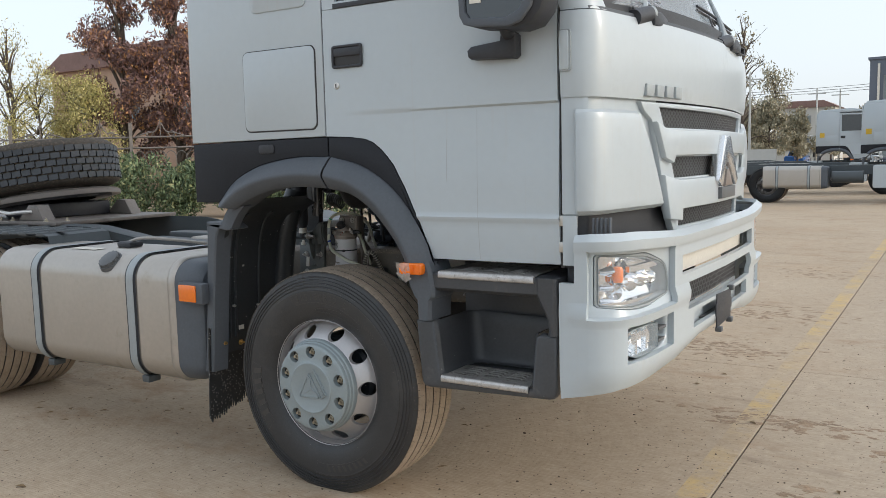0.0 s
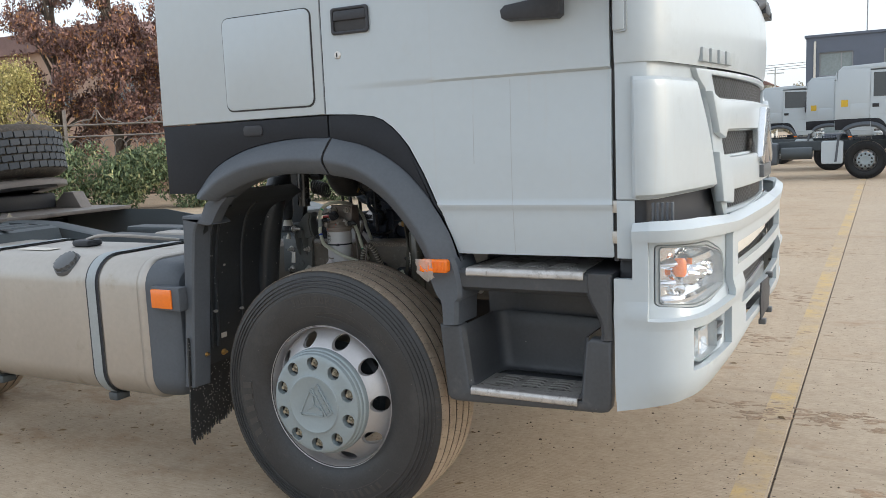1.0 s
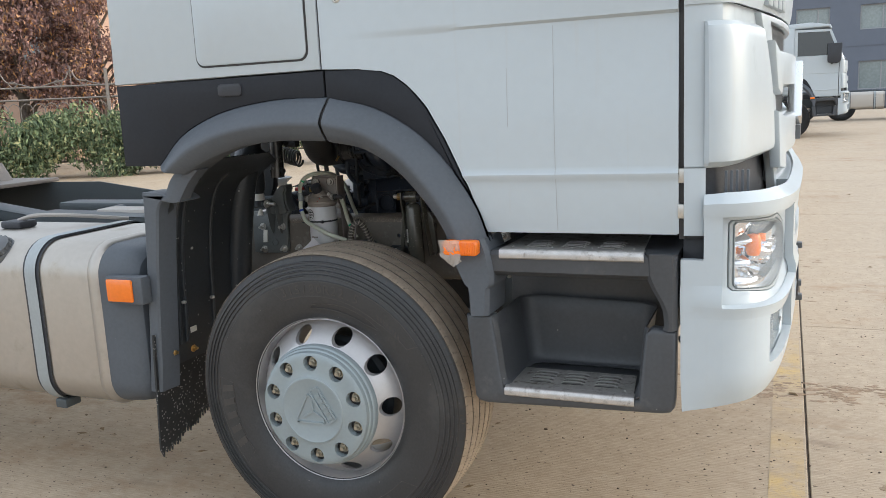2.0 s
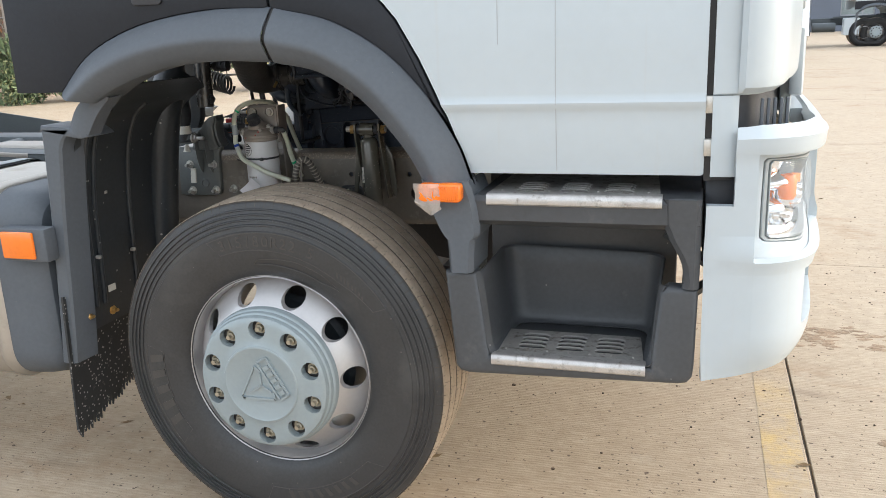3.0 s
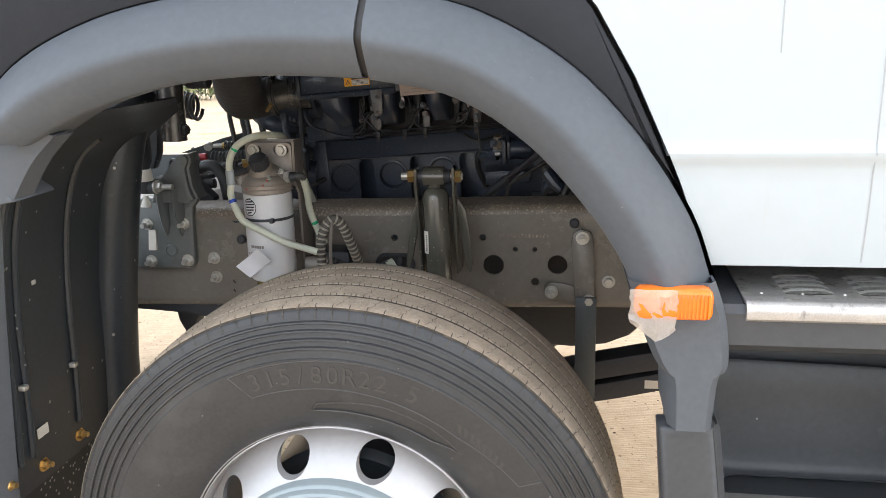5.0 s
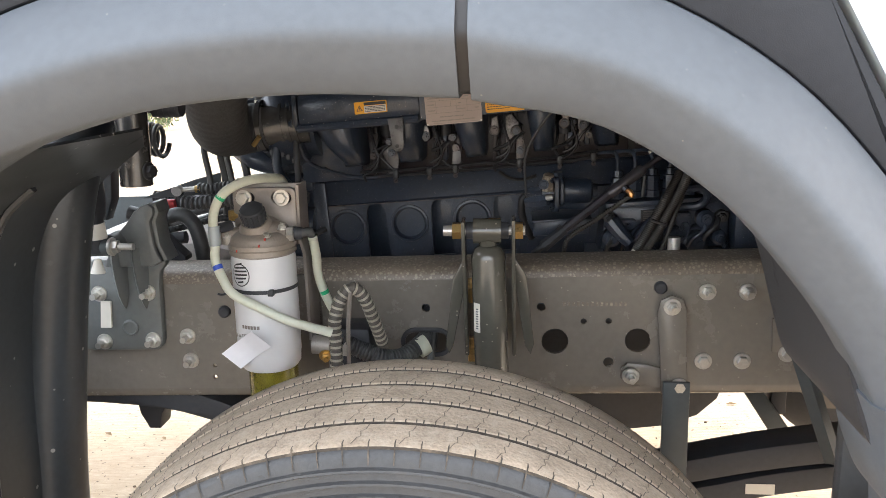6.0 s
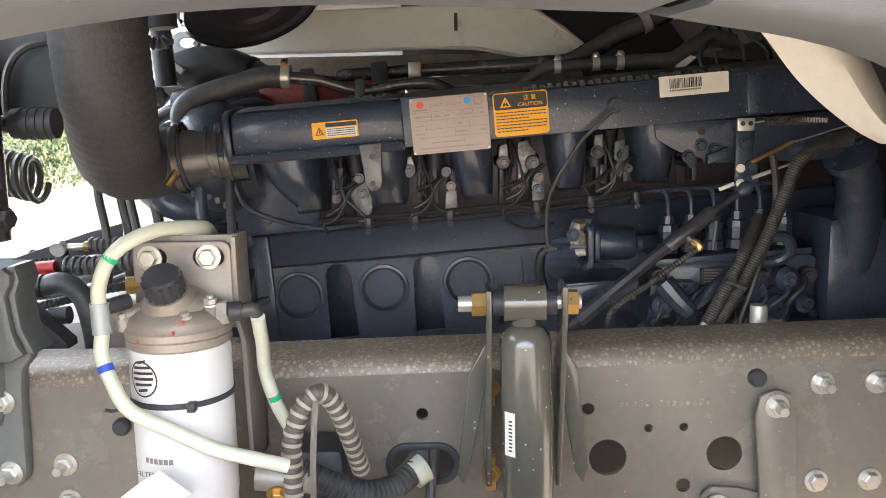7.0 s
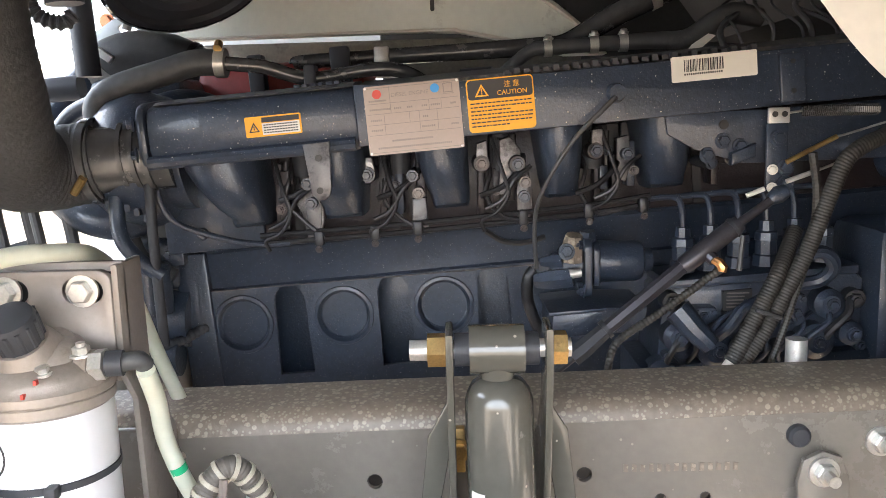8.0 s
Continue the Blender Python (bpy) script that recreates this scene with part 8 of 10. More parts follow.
part("steel_cable", tube([(0.49, 0.9, 1.2765), (0.53, 0.9, 1.291), (0.57, 0.9, 1.309), (0.63, 0.9, 1.33)], 0.0018, 8), ZINC, links)
part("cable_grommet", rod((0.572, 0.895, 1.318), (0.6, 0.895, 1.322), 0.012, 12), BLACK, links)
part("linkage_plate", prism([(0.322, 1.35), (0.44, 1.352), (0.62, 1.362), (0.62, 1.29), (0.42, 1.287), (0.36, 1.305), (0.326, 1.325)], 0.936, 0.941, bevel=0.001), ENGINE, links)
part("plate_hole", lathe([(0, 0.9345), (0.006, 0.9345), (0.006, 0.9365)], 0.394, 1.335, 14), INK, links)
for x, z in ((0.394, 1.315), (0.415, 1.308), (0.375, 1.298)):
    part("plate_bolt", hexbolt((x, 0.936, z), (0, -1, 0), 0.007), ENGINE, links)
part("hanger_bracket", prism([(0.4, 1.3), (0.43, 1.312), (0.43, 1.295), (0.4, 1.285)], 0.92, 0.935, bevel=0.003), ENGINE, links)
# ribbed looms down to the frame
part("ribbed_loom", tube([(0.62, 0.9, 1.335), (0.569, 0.89, 1.318), (0.535, 0.885, 1.303), (0.519, 0.885, 1.285), (0.504, 0.885, 1.247), (0.48, 0.885, 1.181), (0.455, 0.883, 1.133), (0.429, 0.88, 1.085), (0.405, 0.876, 1.052), (0.392, 0.872, 1.03)], 0.0095, 12, 6, ripple=0.05, pitch=0.0038), LOOM, loom)
part("ribbed_loom", tube([(0.48, 0.92, 1.205), (0.462, 0.9, 1.178), (0.446, 0.885, 1.154), (0.427, 0.879, 1.12), (0.404, 0.873, 1.079), (0.388, 0.869, 1.051), (0.378, 0.867, 1.03)], 0.0095, 12, 6, ripple=0.05, pitch=0.0038), LOOM, loom)
part("loom_cable", tube([(0.485, 0.89, 1.3), (0.492, 0.89, 1.25), (0.488, 0.89, 1.2), (0.47, 0.885, 1.15)], 0.005, 8, 6, ripple=0.08, pitch=0.0045), LOOM, loom)
part("loom_lead", tube([(0.482, 0.89, 1.165), (0.468, 0.884, 1.13), (0.452, 0.88, 1.083), (0.437, 0.876, 1.045), (0.43, 0.876, 1.02)], 0.0042, 8, 6, ripple=0.1, pitch=0.004), LOOM, loom)
part("loom_end", rod((0.39, 0.864, 1.052), (0.374, 0.862, 1.03), 0.0112, 14), LABEL, loom)
part("steel_post", rod((0.462, 0.86, 1.03), (0.462, 0.86, 1.083), 0.0125, 18), STEEL, loom)
part("loom_tie", tube([(0.416, 0.869, 1.117), (0.43, 0.868, 1.112), (0.447, 0.871, 1.106)], 0.003, 8, 3), HOSE, loom)

# air hose, pipes and turbo at the rear of the engine
airh = group("intake_hose", truck, "thick black cloth-ribbed air intake hose")
part("air_hose", tube([(-0.446, 0.78, 1.72), (-0.446, 0.785, 1.55), (-0.45, 0.8, 1.45), (-0.463, 0.85, 1.375), (-0.482, 0.915, 1.317), (-0.472, 0.975, 1.302), (-0.44, 1.001, 1.305), (-0.408, 1.005, 1.309)], [0.0625, 0.0625, 0.0625, 0.0625, 0.063, 0.061, 0.056, 0.052], 40, 8, ripple=0.012, pitch=0.015), CLOTH, airh)
part("metal_sleeve", tube([(-0.43, 1.005, 1.307), (-0.385, 1.005, 1.31), (-0.31, 1.01, 1.315)], [0.047, 0.0465, 0.046], 36), PIPE, airh)
part("hose_clamp", rod((-0.418, 1.005, 1.3082), (-0.408, 1.005, 1.309), 0.0575, 36), PIPE, airh)
for xr in (-0.366, -0.35, -0.334):
    part("sleeve_ridge", rod((xr - 0.003, 1.006, 1.3135), (xr + 0.003, 1.006, 1.314), 0.0492, 36), PIPE, airh)
part("clamp_screw", rod((-0.425, 0.955, 1.27), (-0.408, 0.948, 1.29), 0.0055, 10), BRASS, airh)
part("turbo_housing", lathe([(0.05, -0.43), (0.066, -0.427), (0.083, -0.408), (0.093, -0.375), (0.093, -0.355), (0.085, -0.33), (0.068, -0.318), (0.05, -0.316)], 0, 1.306, 48, axis="x", cy=1.062), ENGINE, airh, "dark blue cast turbo housing")
part("turbo_outlet", tube([(-0.372, 1.06, 1.228), (-0.41, 1.05, 1.222), (-0.46, 1.06, 1.232), (-0.5, 1.09, 1.25)], [0.026, 0.027, 0.026, 0.025], 20), ENGINE, airh)
cast = bmesh.new()
for k in range(5):
    prism(rounded(-0.4 + k * 0.0125, 1.2465 - 0.0012 * k * k, -0.3925 + k * 0.0125, 1.2565 - 0.0012 * k * k, 0.002, 2), 0.987, 1.0, bm=cast)
tagged(part("cast_mark", cast, ENGINE, airh), kind="stuff")
part("oil_cooler", box(-0.48, -0.335, 1.14, 1.34, 1.3, 1.425, 0.02), ENGINE, airh)
part("cooler_pipe", tube([(-0.53, 1.12, 1.33), (-0.48, 1.1, 1.375), (-0.42, 1.09, 1.39), (-0.36, 1.1, 1.378), (-0.33, 1.12, 1.36)], 0.012, 14), ENGINE, airh)
part("cooler_pipe", tube([(-0.55, 1.15, 1.31), (-0.5, 1.13, 1.35), (-0.44, 1.12, 1.36), (-0.38, 1.11, 1.35)], 0.009, 14), ENGINE, airh)
part("turbo_centre", rod((-0.4, 1.06, 1.305), (-0.3, 1.06, 1.312), 0.075, 32), ENGINE, airh)
part("turbo_drain", tube([(-0.4, 1.06, 1.21), (-0.385, 1.06, 1.17), (-0.34, 1.06, 1.14)], 0.011, 12), HOSE, airh)
part("black_elbow", tube([(-0.524, 1.3, 1.443), (-0.502, 1.3, 1.46), (-0.465, 1.3, 1.47), (-0.425, 1.3, 1.472), (-0.385, 1.3, 1.463), (-0.345, 1.3, 1.445), (-0.3, 1.3, 1.425)], [0.033, 0.037, 0.0385, 0.0365, 0.033, 0.029, 0.025], 28), HOSE, airh, "bulbous black rubber elbow")
part("elbow_ring", rod((-0.372, 1.3, 1.458), (-0.362, 1.3, 1.4535), 0.0335, 28), REDHEAD, airh)
part("elbow_band", rod((-0.533, 1.3, 1.435), (-0.51, 1.3, 1.455), 0.0375, 28), ZINC, airh)
part("elbow_latch", prism([(-0.525, 1.483), (-0.515, 1.49), (-0.478, 1.463), (-0.486, 1.454)], 1.25, 1.262, bevel=0.002), STEEL, airh)
part("elbow_latch", prism([(-0.538, 1.463), (-0.53, 1.469), (-0.516, 1.448), (-0.523, 1.442)], 1.25, 1.27, bevel=0.002), STEEL, airh)
part("elbow_nib", prism([(-0.466, 1.508), (-0.458, 1.522), (-0.449, 1.521), (-0.455, 1.505)], 1.26, 1.28, bevel=0.002), STEEL, airh)
part("blue_pipe", tube([(-0.522, 1.3, 1.45), (-0.552, 1.28, 1.415), (-0.6, 1.26, 1.36)], 0.028, 20), ENGINE, airh)
part("blue_pipe", tube([(-0.4, 1.1, 1.35), (-0.33, 1.12, 1.375), (-0.28, 1.15, 1.36)], 0.03, 16), ENGINE, airh)
part("coolant_hose", tube([(-0.425, 1.05, 1.335), (-0.4255, 1.05, 1.358), (-0.427, 1.052, 1.38), (-0.414, 1.055, 1.397), (-0.388, 1.055, 1.409), (-0.324, 1.055, 1.4265), (-0.287, 1.055, 1.436), (-0.249, 1.055, 1.435)], 0.018, 20), HOSE, airh)
part("hose_clamp", rod((-0.259, 1.055, 1.4352), (-0.245, 1.055, 1.4347), 0.0197, 20), ZINC, airh)
part("clamp_screw", rod((-0.252, 1.04, 1.453), (-0.252, 1.05, 1.461), 0.006, 10), BRASS, airh)
part("hose_clamp", rod((-0.4252, 1.05, 1.352), (-0.4254, 1.05, 1.364), 0.0197, 20), ZINC, airh)
part("coolant_pipe", tube([(-0.25, 1.055, 1.4345), (-0.225, 1.058, 1.432), (-0.194, 1.06, 1.428), (-0.148, 1.065, 1.4135), (-0.113, 1.065, 1.412), (-0.062, 1.065, 1.42), (-0.02, 1.068, 1.421), (0.008, 1.075, 1.412), (0.03, 1.09, 1.398)], 0.0098, 16), PIPE, airh)
part("pipe_clip", box(-0.14, -0.124, 1.05, 1.085, 1.395, 1.43, 0.004), BLACK, airh)
part("long_pipe", tube([(-0.19, 1.25, 1.4445), (-0.175, 1.25, 1.447), (-0.06, 1.25, 1.451), (0.063, 1.25, 1.455), (0.2, 1.25, 1.4605), (0.242, 1.25, 1.464), (0.286, 1.25, 1.486), (0.331, 1.25, 1.51), (0.37, 1.25, 1.527), (0.45, 1.25, 1.563)], [0.007, 0.0115, 0.0125, 0.0135, 0.0145, 0.0155, 0.017, 0.0185, 0.0185, 0.0185], 20), PIPE, airh, "dark pipe along the head")
part("lower_pipe", tube([(0.12, 1.11, 1.4), (0.146, 1.1, 1.422), (0.174, 1.1, 1.4425), (0.198, 1.1, 1.446), (0.262, 1.1, 1.449), (0.341, 1.1, 1.452), (0.392, 1.1, 1.453), (0.427, 1.1, 1.473), (0.46, 1.11, 1.487), (0.5, 1.12, 1.48)], [0.008, 0.009, 0.0095, 0.0105, 0.0105, 0.0115, 0.0135, 0.015, 0.0155, 0.014], 18), HOSE, airh)
for q0, q1, rr in (((0.372, 1.25, 1.528), (0.386, 1.25, 1.5345), 0.0205), ((0.192, 1.1, 1.4455), (0.203, 1.1, 1.446), 0.0122), ((0.256, 1.1, 1.4488), (0.268, 1.1, 1.4492), 0.0128), ((0.297, 1.1, 1.4502), (0.309, 1.1, 1.4507), 0.013)):
    part("pipe_clamp", rod(q0, q1, rr, 18), ZINC, airh)
    part("clamp_screw", hexbolt((q0[0] + 0.006, q0[1] - 0.006, q0[2] + rr), (0, -0.4, 1), 0.005), ZINC, airh)
part("pipe_clip", box(-0.06, -0.036, 1.234, 1.266, 1.436, 1.467, 0.004), ZINC, airh)
part("pipe_label", prism([(0.428, 1.531), (0.478, 1.55), (0.474, 1.566), (0.423, 1.547)], 1.232, 1.234), STRAP, airh)
part("bright_strip", prism([(0.385, 1.43), (0.41, 1.44), (0.428, 1.455), (0.418, 1.458), (0.396, 1.444)], 1.085, 1.088), LABEL, airh)
part("head_stub", rod((0.075, 1.12, 1.412), (0.12, 1.11, 1.414), 0.01, 14), BLACK, airh)
random.seed(8)
for k in range(9):
    x0 = 0.44 + 0.028 * k
    part("front_hose", tube([(x0, 1.04 + 0.02 * (k % 3), 1.41), (x0 + random.uniform(-0.02, 0.02), 1.07, 1.46), (x0 + random.uniform(-0.04, 0.04), 1.12, 1.5), (x0 + random.uniform(0.0, 0.08), 1.2, 1.54)], random.choice((0.002, 0.003, 0.0045)), 8), random.choice((HOSE, BLACK)), airh)


def lid(profile):
    """A ring of the air filter, leaning towards the wheel arch."""
    bm = lathe(profile, 0, 0, 56, axis="z", cy=0)
    bmesh.ops.rotate(bm, cent=(0, 0, 0), matrix=Matrix.Rotation(radians(-24), 3, "X") @ Matrix.Rotation(radians(-20), 3, "Y"), verts=bm.verts)
    bmesh.ops.translate(bm, vec=(-0.33, 1.19, 1.568), verts=bm.verts)
    return bm


part("round_filter_lid", lid([(0.0, 0.13), (0.1, 0.125), (0.125, 0.1), (0.132, 0.06), (0.132, 0.012), (0.126, 0.003), (0.121, -0.002), (0.112, 0.0), (0.108, 0.008), (0.085, 0.012), (0.08, 0.004), (0.06, 0.003), (0.055, 0.012), (0, 0.012)]), BLACK, airh, "round black air filter housing")
part("filter_lid_rim", lid([(0.1235, -0.003), (0.129, -0.001), (0.129, 0.004), (0.1235, 0.006)]), CHROME, airh)
part("filter_lid_band", lid([(0.1315, 0.03), (0.1335, 0.031), (0.1335, 0.038), (0.1315, 0.039)]), ZINC, airh)
part("small_motor", rod((-0.43, 0.98, 1.57), (-0.425, 0.98, 1.508), 0.024, 20), BLACK, airh)
part("motor_lead", tube([(-0.455, 0.97, 1.54), (-0.462, 0.965, 1.51), (-0.449, 0.965, 1.49), (-0.425, 0.97, 1.484), (-0.412, 0.975, 1.495)], 0.008, 8, 6, ripple=0.3, pitch=0.008), HOSE, airh)
part("support_post", rod((-0.505, 1.2, 1.6), (-0.497, 1.2, 1.43), 0.019, 14), BLACK, airh)
part("side_valve", rod((-0.575, 1.2, 1.411), (-0.51, 1.2, 1.415), 0.019, 18), BLACK, airh)
part("exhaust_brace", rod((-0.62, 1.3, 1.40), (-0.55, 1.3, 1.39), 0.03, 16), CHASSIS, airh)
for k, (y, z) in enumerate(((1.05, 1.13), (1.12, 1.15), (1.2, 1.12), (1.28, 1.16), (1.35, 1.1))):
    part("rear_casting", rod((-0.37 - 0.03 * (k % 2), y, z - 0.04), (-0.37 - 0.03 * (k % 2), y, z + 0.03), 0.028, 14), CASTALU if k % 2 else ENGINE, airh)
part("bell_housing", tube([(-0.345, 1.3, 1.0), (-0.42, 1.3, 1.0), (-0.6, 1.3, 0.98)], [0.24, 0.22, 0.14], 36, smooth_line=False), CASTALU, airh)

# cab floor parts above the engine
under = group("cab_underside", truck, "pale pressed floor beam under the cab")
part("floor_beam", prism([(-0.47, 1.498), (0.019, 1.502), (0.077, 1.499), (0.155, 1.484), (0.203, 1.472), (0.26, 1.455), (0.33, 1.455), (0.287, 1.505), (0.245, 1.54), (0.198, 1.57), (0.13, 1.588), (0.018, 1.585), (-0.47, 1.573)], 1.36, 1.42, bevel=0.006), BEAM, under, "pale green-white pressed beam")
part("beam_lip", tube([(-0.47, 1.354, 1.497), (0.019, 1.354, 1.501), (0.077, 1.354, 1.498), (0.155, 1.354, 1.483), (0.203, 1.354, 1.471)], 0.003, 6, 4), LABEL, under)
part("beam_lip", tube([(0.13, 1.354, 1.586), (0.175, 1.354, 1.573), (0.214, 1.354, 1.55), (0.25, 1.354, 1.525), (0.29, 1.354, 1.492)], 0.004, 6, 4), LABEL, under)
part("beam_slot", prism(rounded(0.028, 1.533, 0.035, 1.568, 0.003), 1.355, 1.361), INK, under)
part("beam_tab", box(-0.455, -0.4, 1.34, 1.36, 1.492, 1.506, 0.003), LABEL, under)
part("pierced_bracket", prism([(-0.66, 1.5), (-0.56, 1.56), (-0.5, 1.555), (-0.49, 1.53), (-0.6, 1.47)], 1.5, 1.51, bevel=0.002, holes=[circle(-0.545, 1.535, 0.018, 16, 0.01)]), STRAP, under)
part("orange_bolt", hexbolt((-0.622, 1.6, 1.562), (0, -1, 0), 0.011), RUSTBOLT, under)
# unseen dark panels, added to keep front and far-side light off the engine
part("radiator", box(0.9, 0.98, 0.5, 1.98, 0.75, 1.66, 0.01), CABFLOOR, under)
part("far_wheel_house", prism([(0.05, 1.2), (0.3, 1.0), (0.6, 0.6), (1.2, 0.6), (1.2, 1.66), (-0.1, 1.66), (-0.1, 1.45)], 1.86, 1.88), CABFLOOR, under)
# added dark sheet giving the darkness above the engine, hiding the lit far side
part("tunnel_panel", prism([(0.1, 1.45), (1.2, 1.4), (1.2, 1.7), (0.1, 1.7)], 1.75, 1.78), CABFLOOR, under)
part("rear_sill", box(-0.42, 0.3, 1.46, 1.49, 1.43, 1.497, 0.006), SILL, under)
wl_ = curve([(0.262, 1.53), (0.315, 1.483), (0.35, 1.453), (0.389, 1.404), (0.421, 1.372), (0.461, 1.341), (0.49, 1.325)], 4)
wr_ = curve([(0.37, 1.53), (0.41, 1.495), (0.439, 1.463), (0.472, 1.42), (0.504, 1.358), (0.515, 1.335), (0.52, 1.318)], 4)
part("wheelhouse_panel", shell([[(a[0] + (b[0] - a[0]) * u, 0.6 - 0.03 * math.sin(math.pi * u), a[1] + (b[1] - a[1]) * u) for u in np.linspace(0, 1, 7)] for a, b in zip(wl_, wr_)], 0.004), WHITE_IN, under, "cream painted inner wheel house edge")
part("wheelhouse_dark", shell([[(b[0] + 0.45 * u, 0.6 + 0.06 * u, b[1] + 0.02 * u) for u in np.linspace(0.0, 1, 5)] for b in wr_], 0.004), BLACK, under)

# ---- stickers and plates on the engine ----
PY = 0.9245


def quadplate(x0, z0, x1, z1, y, r=0.004, t=0.0012):
    return prism(rounded(x0, z0, x1, z1, r, 3), y - t, y + 0.004)


rate = ep("rating_plate", quadplate(-0.0335, 1.311, 0.0835, 1.3945, PY + 0.004, 0.002), PINK, "pinkish metal engine rating plate")
ink = bmesh.new()
Y0 = PY + 0.0026


def dash(x0, z0, x1, z1, bm, y=Y0):
    box(x0, x1, y - 0.0006, y + 0.0008, z0, z1, bm=bm)


for z in (1.373, 1.3605, 1.3475, 1.335):
    dash(-0.031, z - 0.0003, 0.081, z + 0.0003, ink)
for x, z0, z1 in ((-0.002, 1.3605, 1.393), (0.02, 1.3605, 1.3475), (0.045, 1.3605, 1.373), (0.032, 1.335, 1.3605), (0.054, 1.335, 1.3605), (0.06, 1.3605, 1.373), (-0.011, 1.335, 1.3605)):
    dash(x - 0.0003, min(z0, z1), x + 0.0003, max(z0, z1), ink)
for e in (0, 1):
    dash(-0.031, 1.3135 + e * 0.078, 0.081, 1.3141 + e * 0.078, ink)
for x0, z, w in ((-0.028, 1.366, 0.024), (0.002, 1.366, 0.008), (0.018, 1.366, 0.007), (0.036, 1.366, 0.007), (0.047, 1.366, 0.011), (0.071, 1.366, 0.006), (-0.028, 1.353, 0.014), (-0.028, 1.341, 0.012), (0.036, 1.353, 0.006), (0.034, 1.341, 0.016), (0.07, 1.341, 0.008), (-0.004, 1.327, 0.05), (-0.022, 1.319, 0.09), (-0.028, 1.3765, 0.02)):
    k = 0
    while k * 0.0024 < w:
        dash(x0 + k * 0.0024, z - 0.0011, x0 + k * 0.0024 + 0.0017, z + 0.0011, ink)
        k += 1
box(0.063, 0.076, Y0 - 0.0006, Y0 + 0.0008, 1.3775, 1.378, bm=ink)
tagged(ep("plate_print", ink, GREYINK, parent=rate, smooth=False), kind="stuff")
tb = bmesh.new()
text("DIESEL ENGINE", 0.0068, facing(0.0225, Y0, 1.382), 0.0002, bm=tb)
ep("plate_lettering", tb, GREYINK, parent=rate, smooth=False)
ep("plate_red_mark", prism(circle(-0.0175, 1.3845, 0.0055), Y0 - 0.0006, Y0 + 0.0008), REDINK, parent=rate)
ep("plate_blue_mark", prism(circle(0.0535, 1.3855, 0.0055), Y0 - 0.0006, Y0 + 0.0008), BLUEINK, parent=rate)
ep("plate_square", prism([(0.0635, 1.379), (0.075, 1.379), (0.075, 1.3905), (0.0635, 1.3905)], Y0 - 0.0006, Y0 + 0.0008, holes=[[(0.0645, 1.38), (0.074, 1.38), (0.074, 1.3895), (0.0645, 1.3895)]]), GREYINK, parent=rate)
for x, z in ((-0.031, 1.3925), (0.081, 1.3925), (-0.031, 1.3135), (0.081, 1.3135)):
    ep("plate_rivet", lathe([(0, Y0 - 0.001), (0.0016, Y0 - 0.0006), (0.002, Y0 + 0.001)], x, z, 8), STEEL, parent=rate)
cau = ep("caution_sticker", quadplate(0.0915, 1.3265, 0.1735, 1.391, PY + 0.006, 0.005), YELLOW, "yellow and black caution sticker")
cb = bmesh.new()
CY = PY + 0.0045
prism(rounded(0.093, 1.366, 0.172, 1.3895, 0.004, 3), CY - 0.0005, CY + 0.001, bm=cb)
for r in range(7):
    z = 1.3615 - r * 0.0046
    x = 0.095
    random.seed(r)
    while x < (0.169 if r not in (2, 6) else 0.14):
        w = random.uniform(0.002, 0.006)
        box(x, x + w, CY - 0.0005, CY + 0.001, z - 0.0008, z + 0.0008, bm=cb)
        x += w + 0.0012
ep("sticker_black", cb, INK, parent=cau, smooth=False)
cw = bmesh.new()
text("CAUTION", 0.0082, facing(0.147, CY - 0.0008, 1.372), 0.0002, bm=cw)
text("注 意", 0.0085, facing(0.147, CY - 0.0008, 1.3815), 0.0002, bm=cw)
prism([(0.1015, 1.3695), (0.1185, 1.3695), (0.11, 1.3845)], CY - 0.001, CY + 0.0004, holes=[[(0.1045, 1.3712), (0.1155, 1.3712), (0.11, 1.381)]], bm=cw)
box(0.1093, 0.1107, CY - 0.001, CY + 0.0004, 1.3745, 1.379, bm=cw)
box(0.1093, 0.1107, CY - 0.001, CY + 0.0004, 1.3722, 1.3735, bm=cw)
ep("sticker_lettering", cw, YELLOW, parent=cau, smooth=False)
st = ep("warning_sticker", quadplate(-0.183, 1.3475, -0.1135, 1.3725, PY + 0.006, 0.002), YELLOW, "small yellow and white warning sticker")
sw = bmesh.new()
box(-0.162, -0.1155, CY - 0.0005, CY + 0.001, 1.3495, 1.3635, bm=sw)
ep("sticker_white", sw, LABEL, parent=st, smooth=False)
sk = bmesh.new()
box(-0.162, -0.1155, CY - 0.0005, CY + 0.001, 1.3645, 1.3707, bm=sk)
for r in range(4):
    for k in range(13):
        box(-0.16 + k * 0.0033, -0.1575 + k * 0.0033, CY - 0.0009, CY, 1.3513 + r * 0.0031, 1.3527 + r * 0.0031, bm=sk)
prism([(-0.1785, 1.3535), (-0.1655, 1.3535), (-0.172, 1.3655)], CY - 0.0008, CY + 0.0004, holes=[[(-0.1765, 1.3547), (-0.1675, 1.3547), (-0.172, 1.363)]], bm=sk)
box(-0.1725, -0.1715, CY - 0.0008, CY + 0.0004, 1.356, 1.361, bm=sk)
ep("sticker_print", sk, INK, parent=st, smooth=False)
bc = ep("barcode_label", quadplate(0.341, 1.363, 0.444, 1.3935, PY + 0.0055, 0.002), LABEL, "cream barcode label")
bb = bmesh.new()
random.seed(77)
x = 0.356
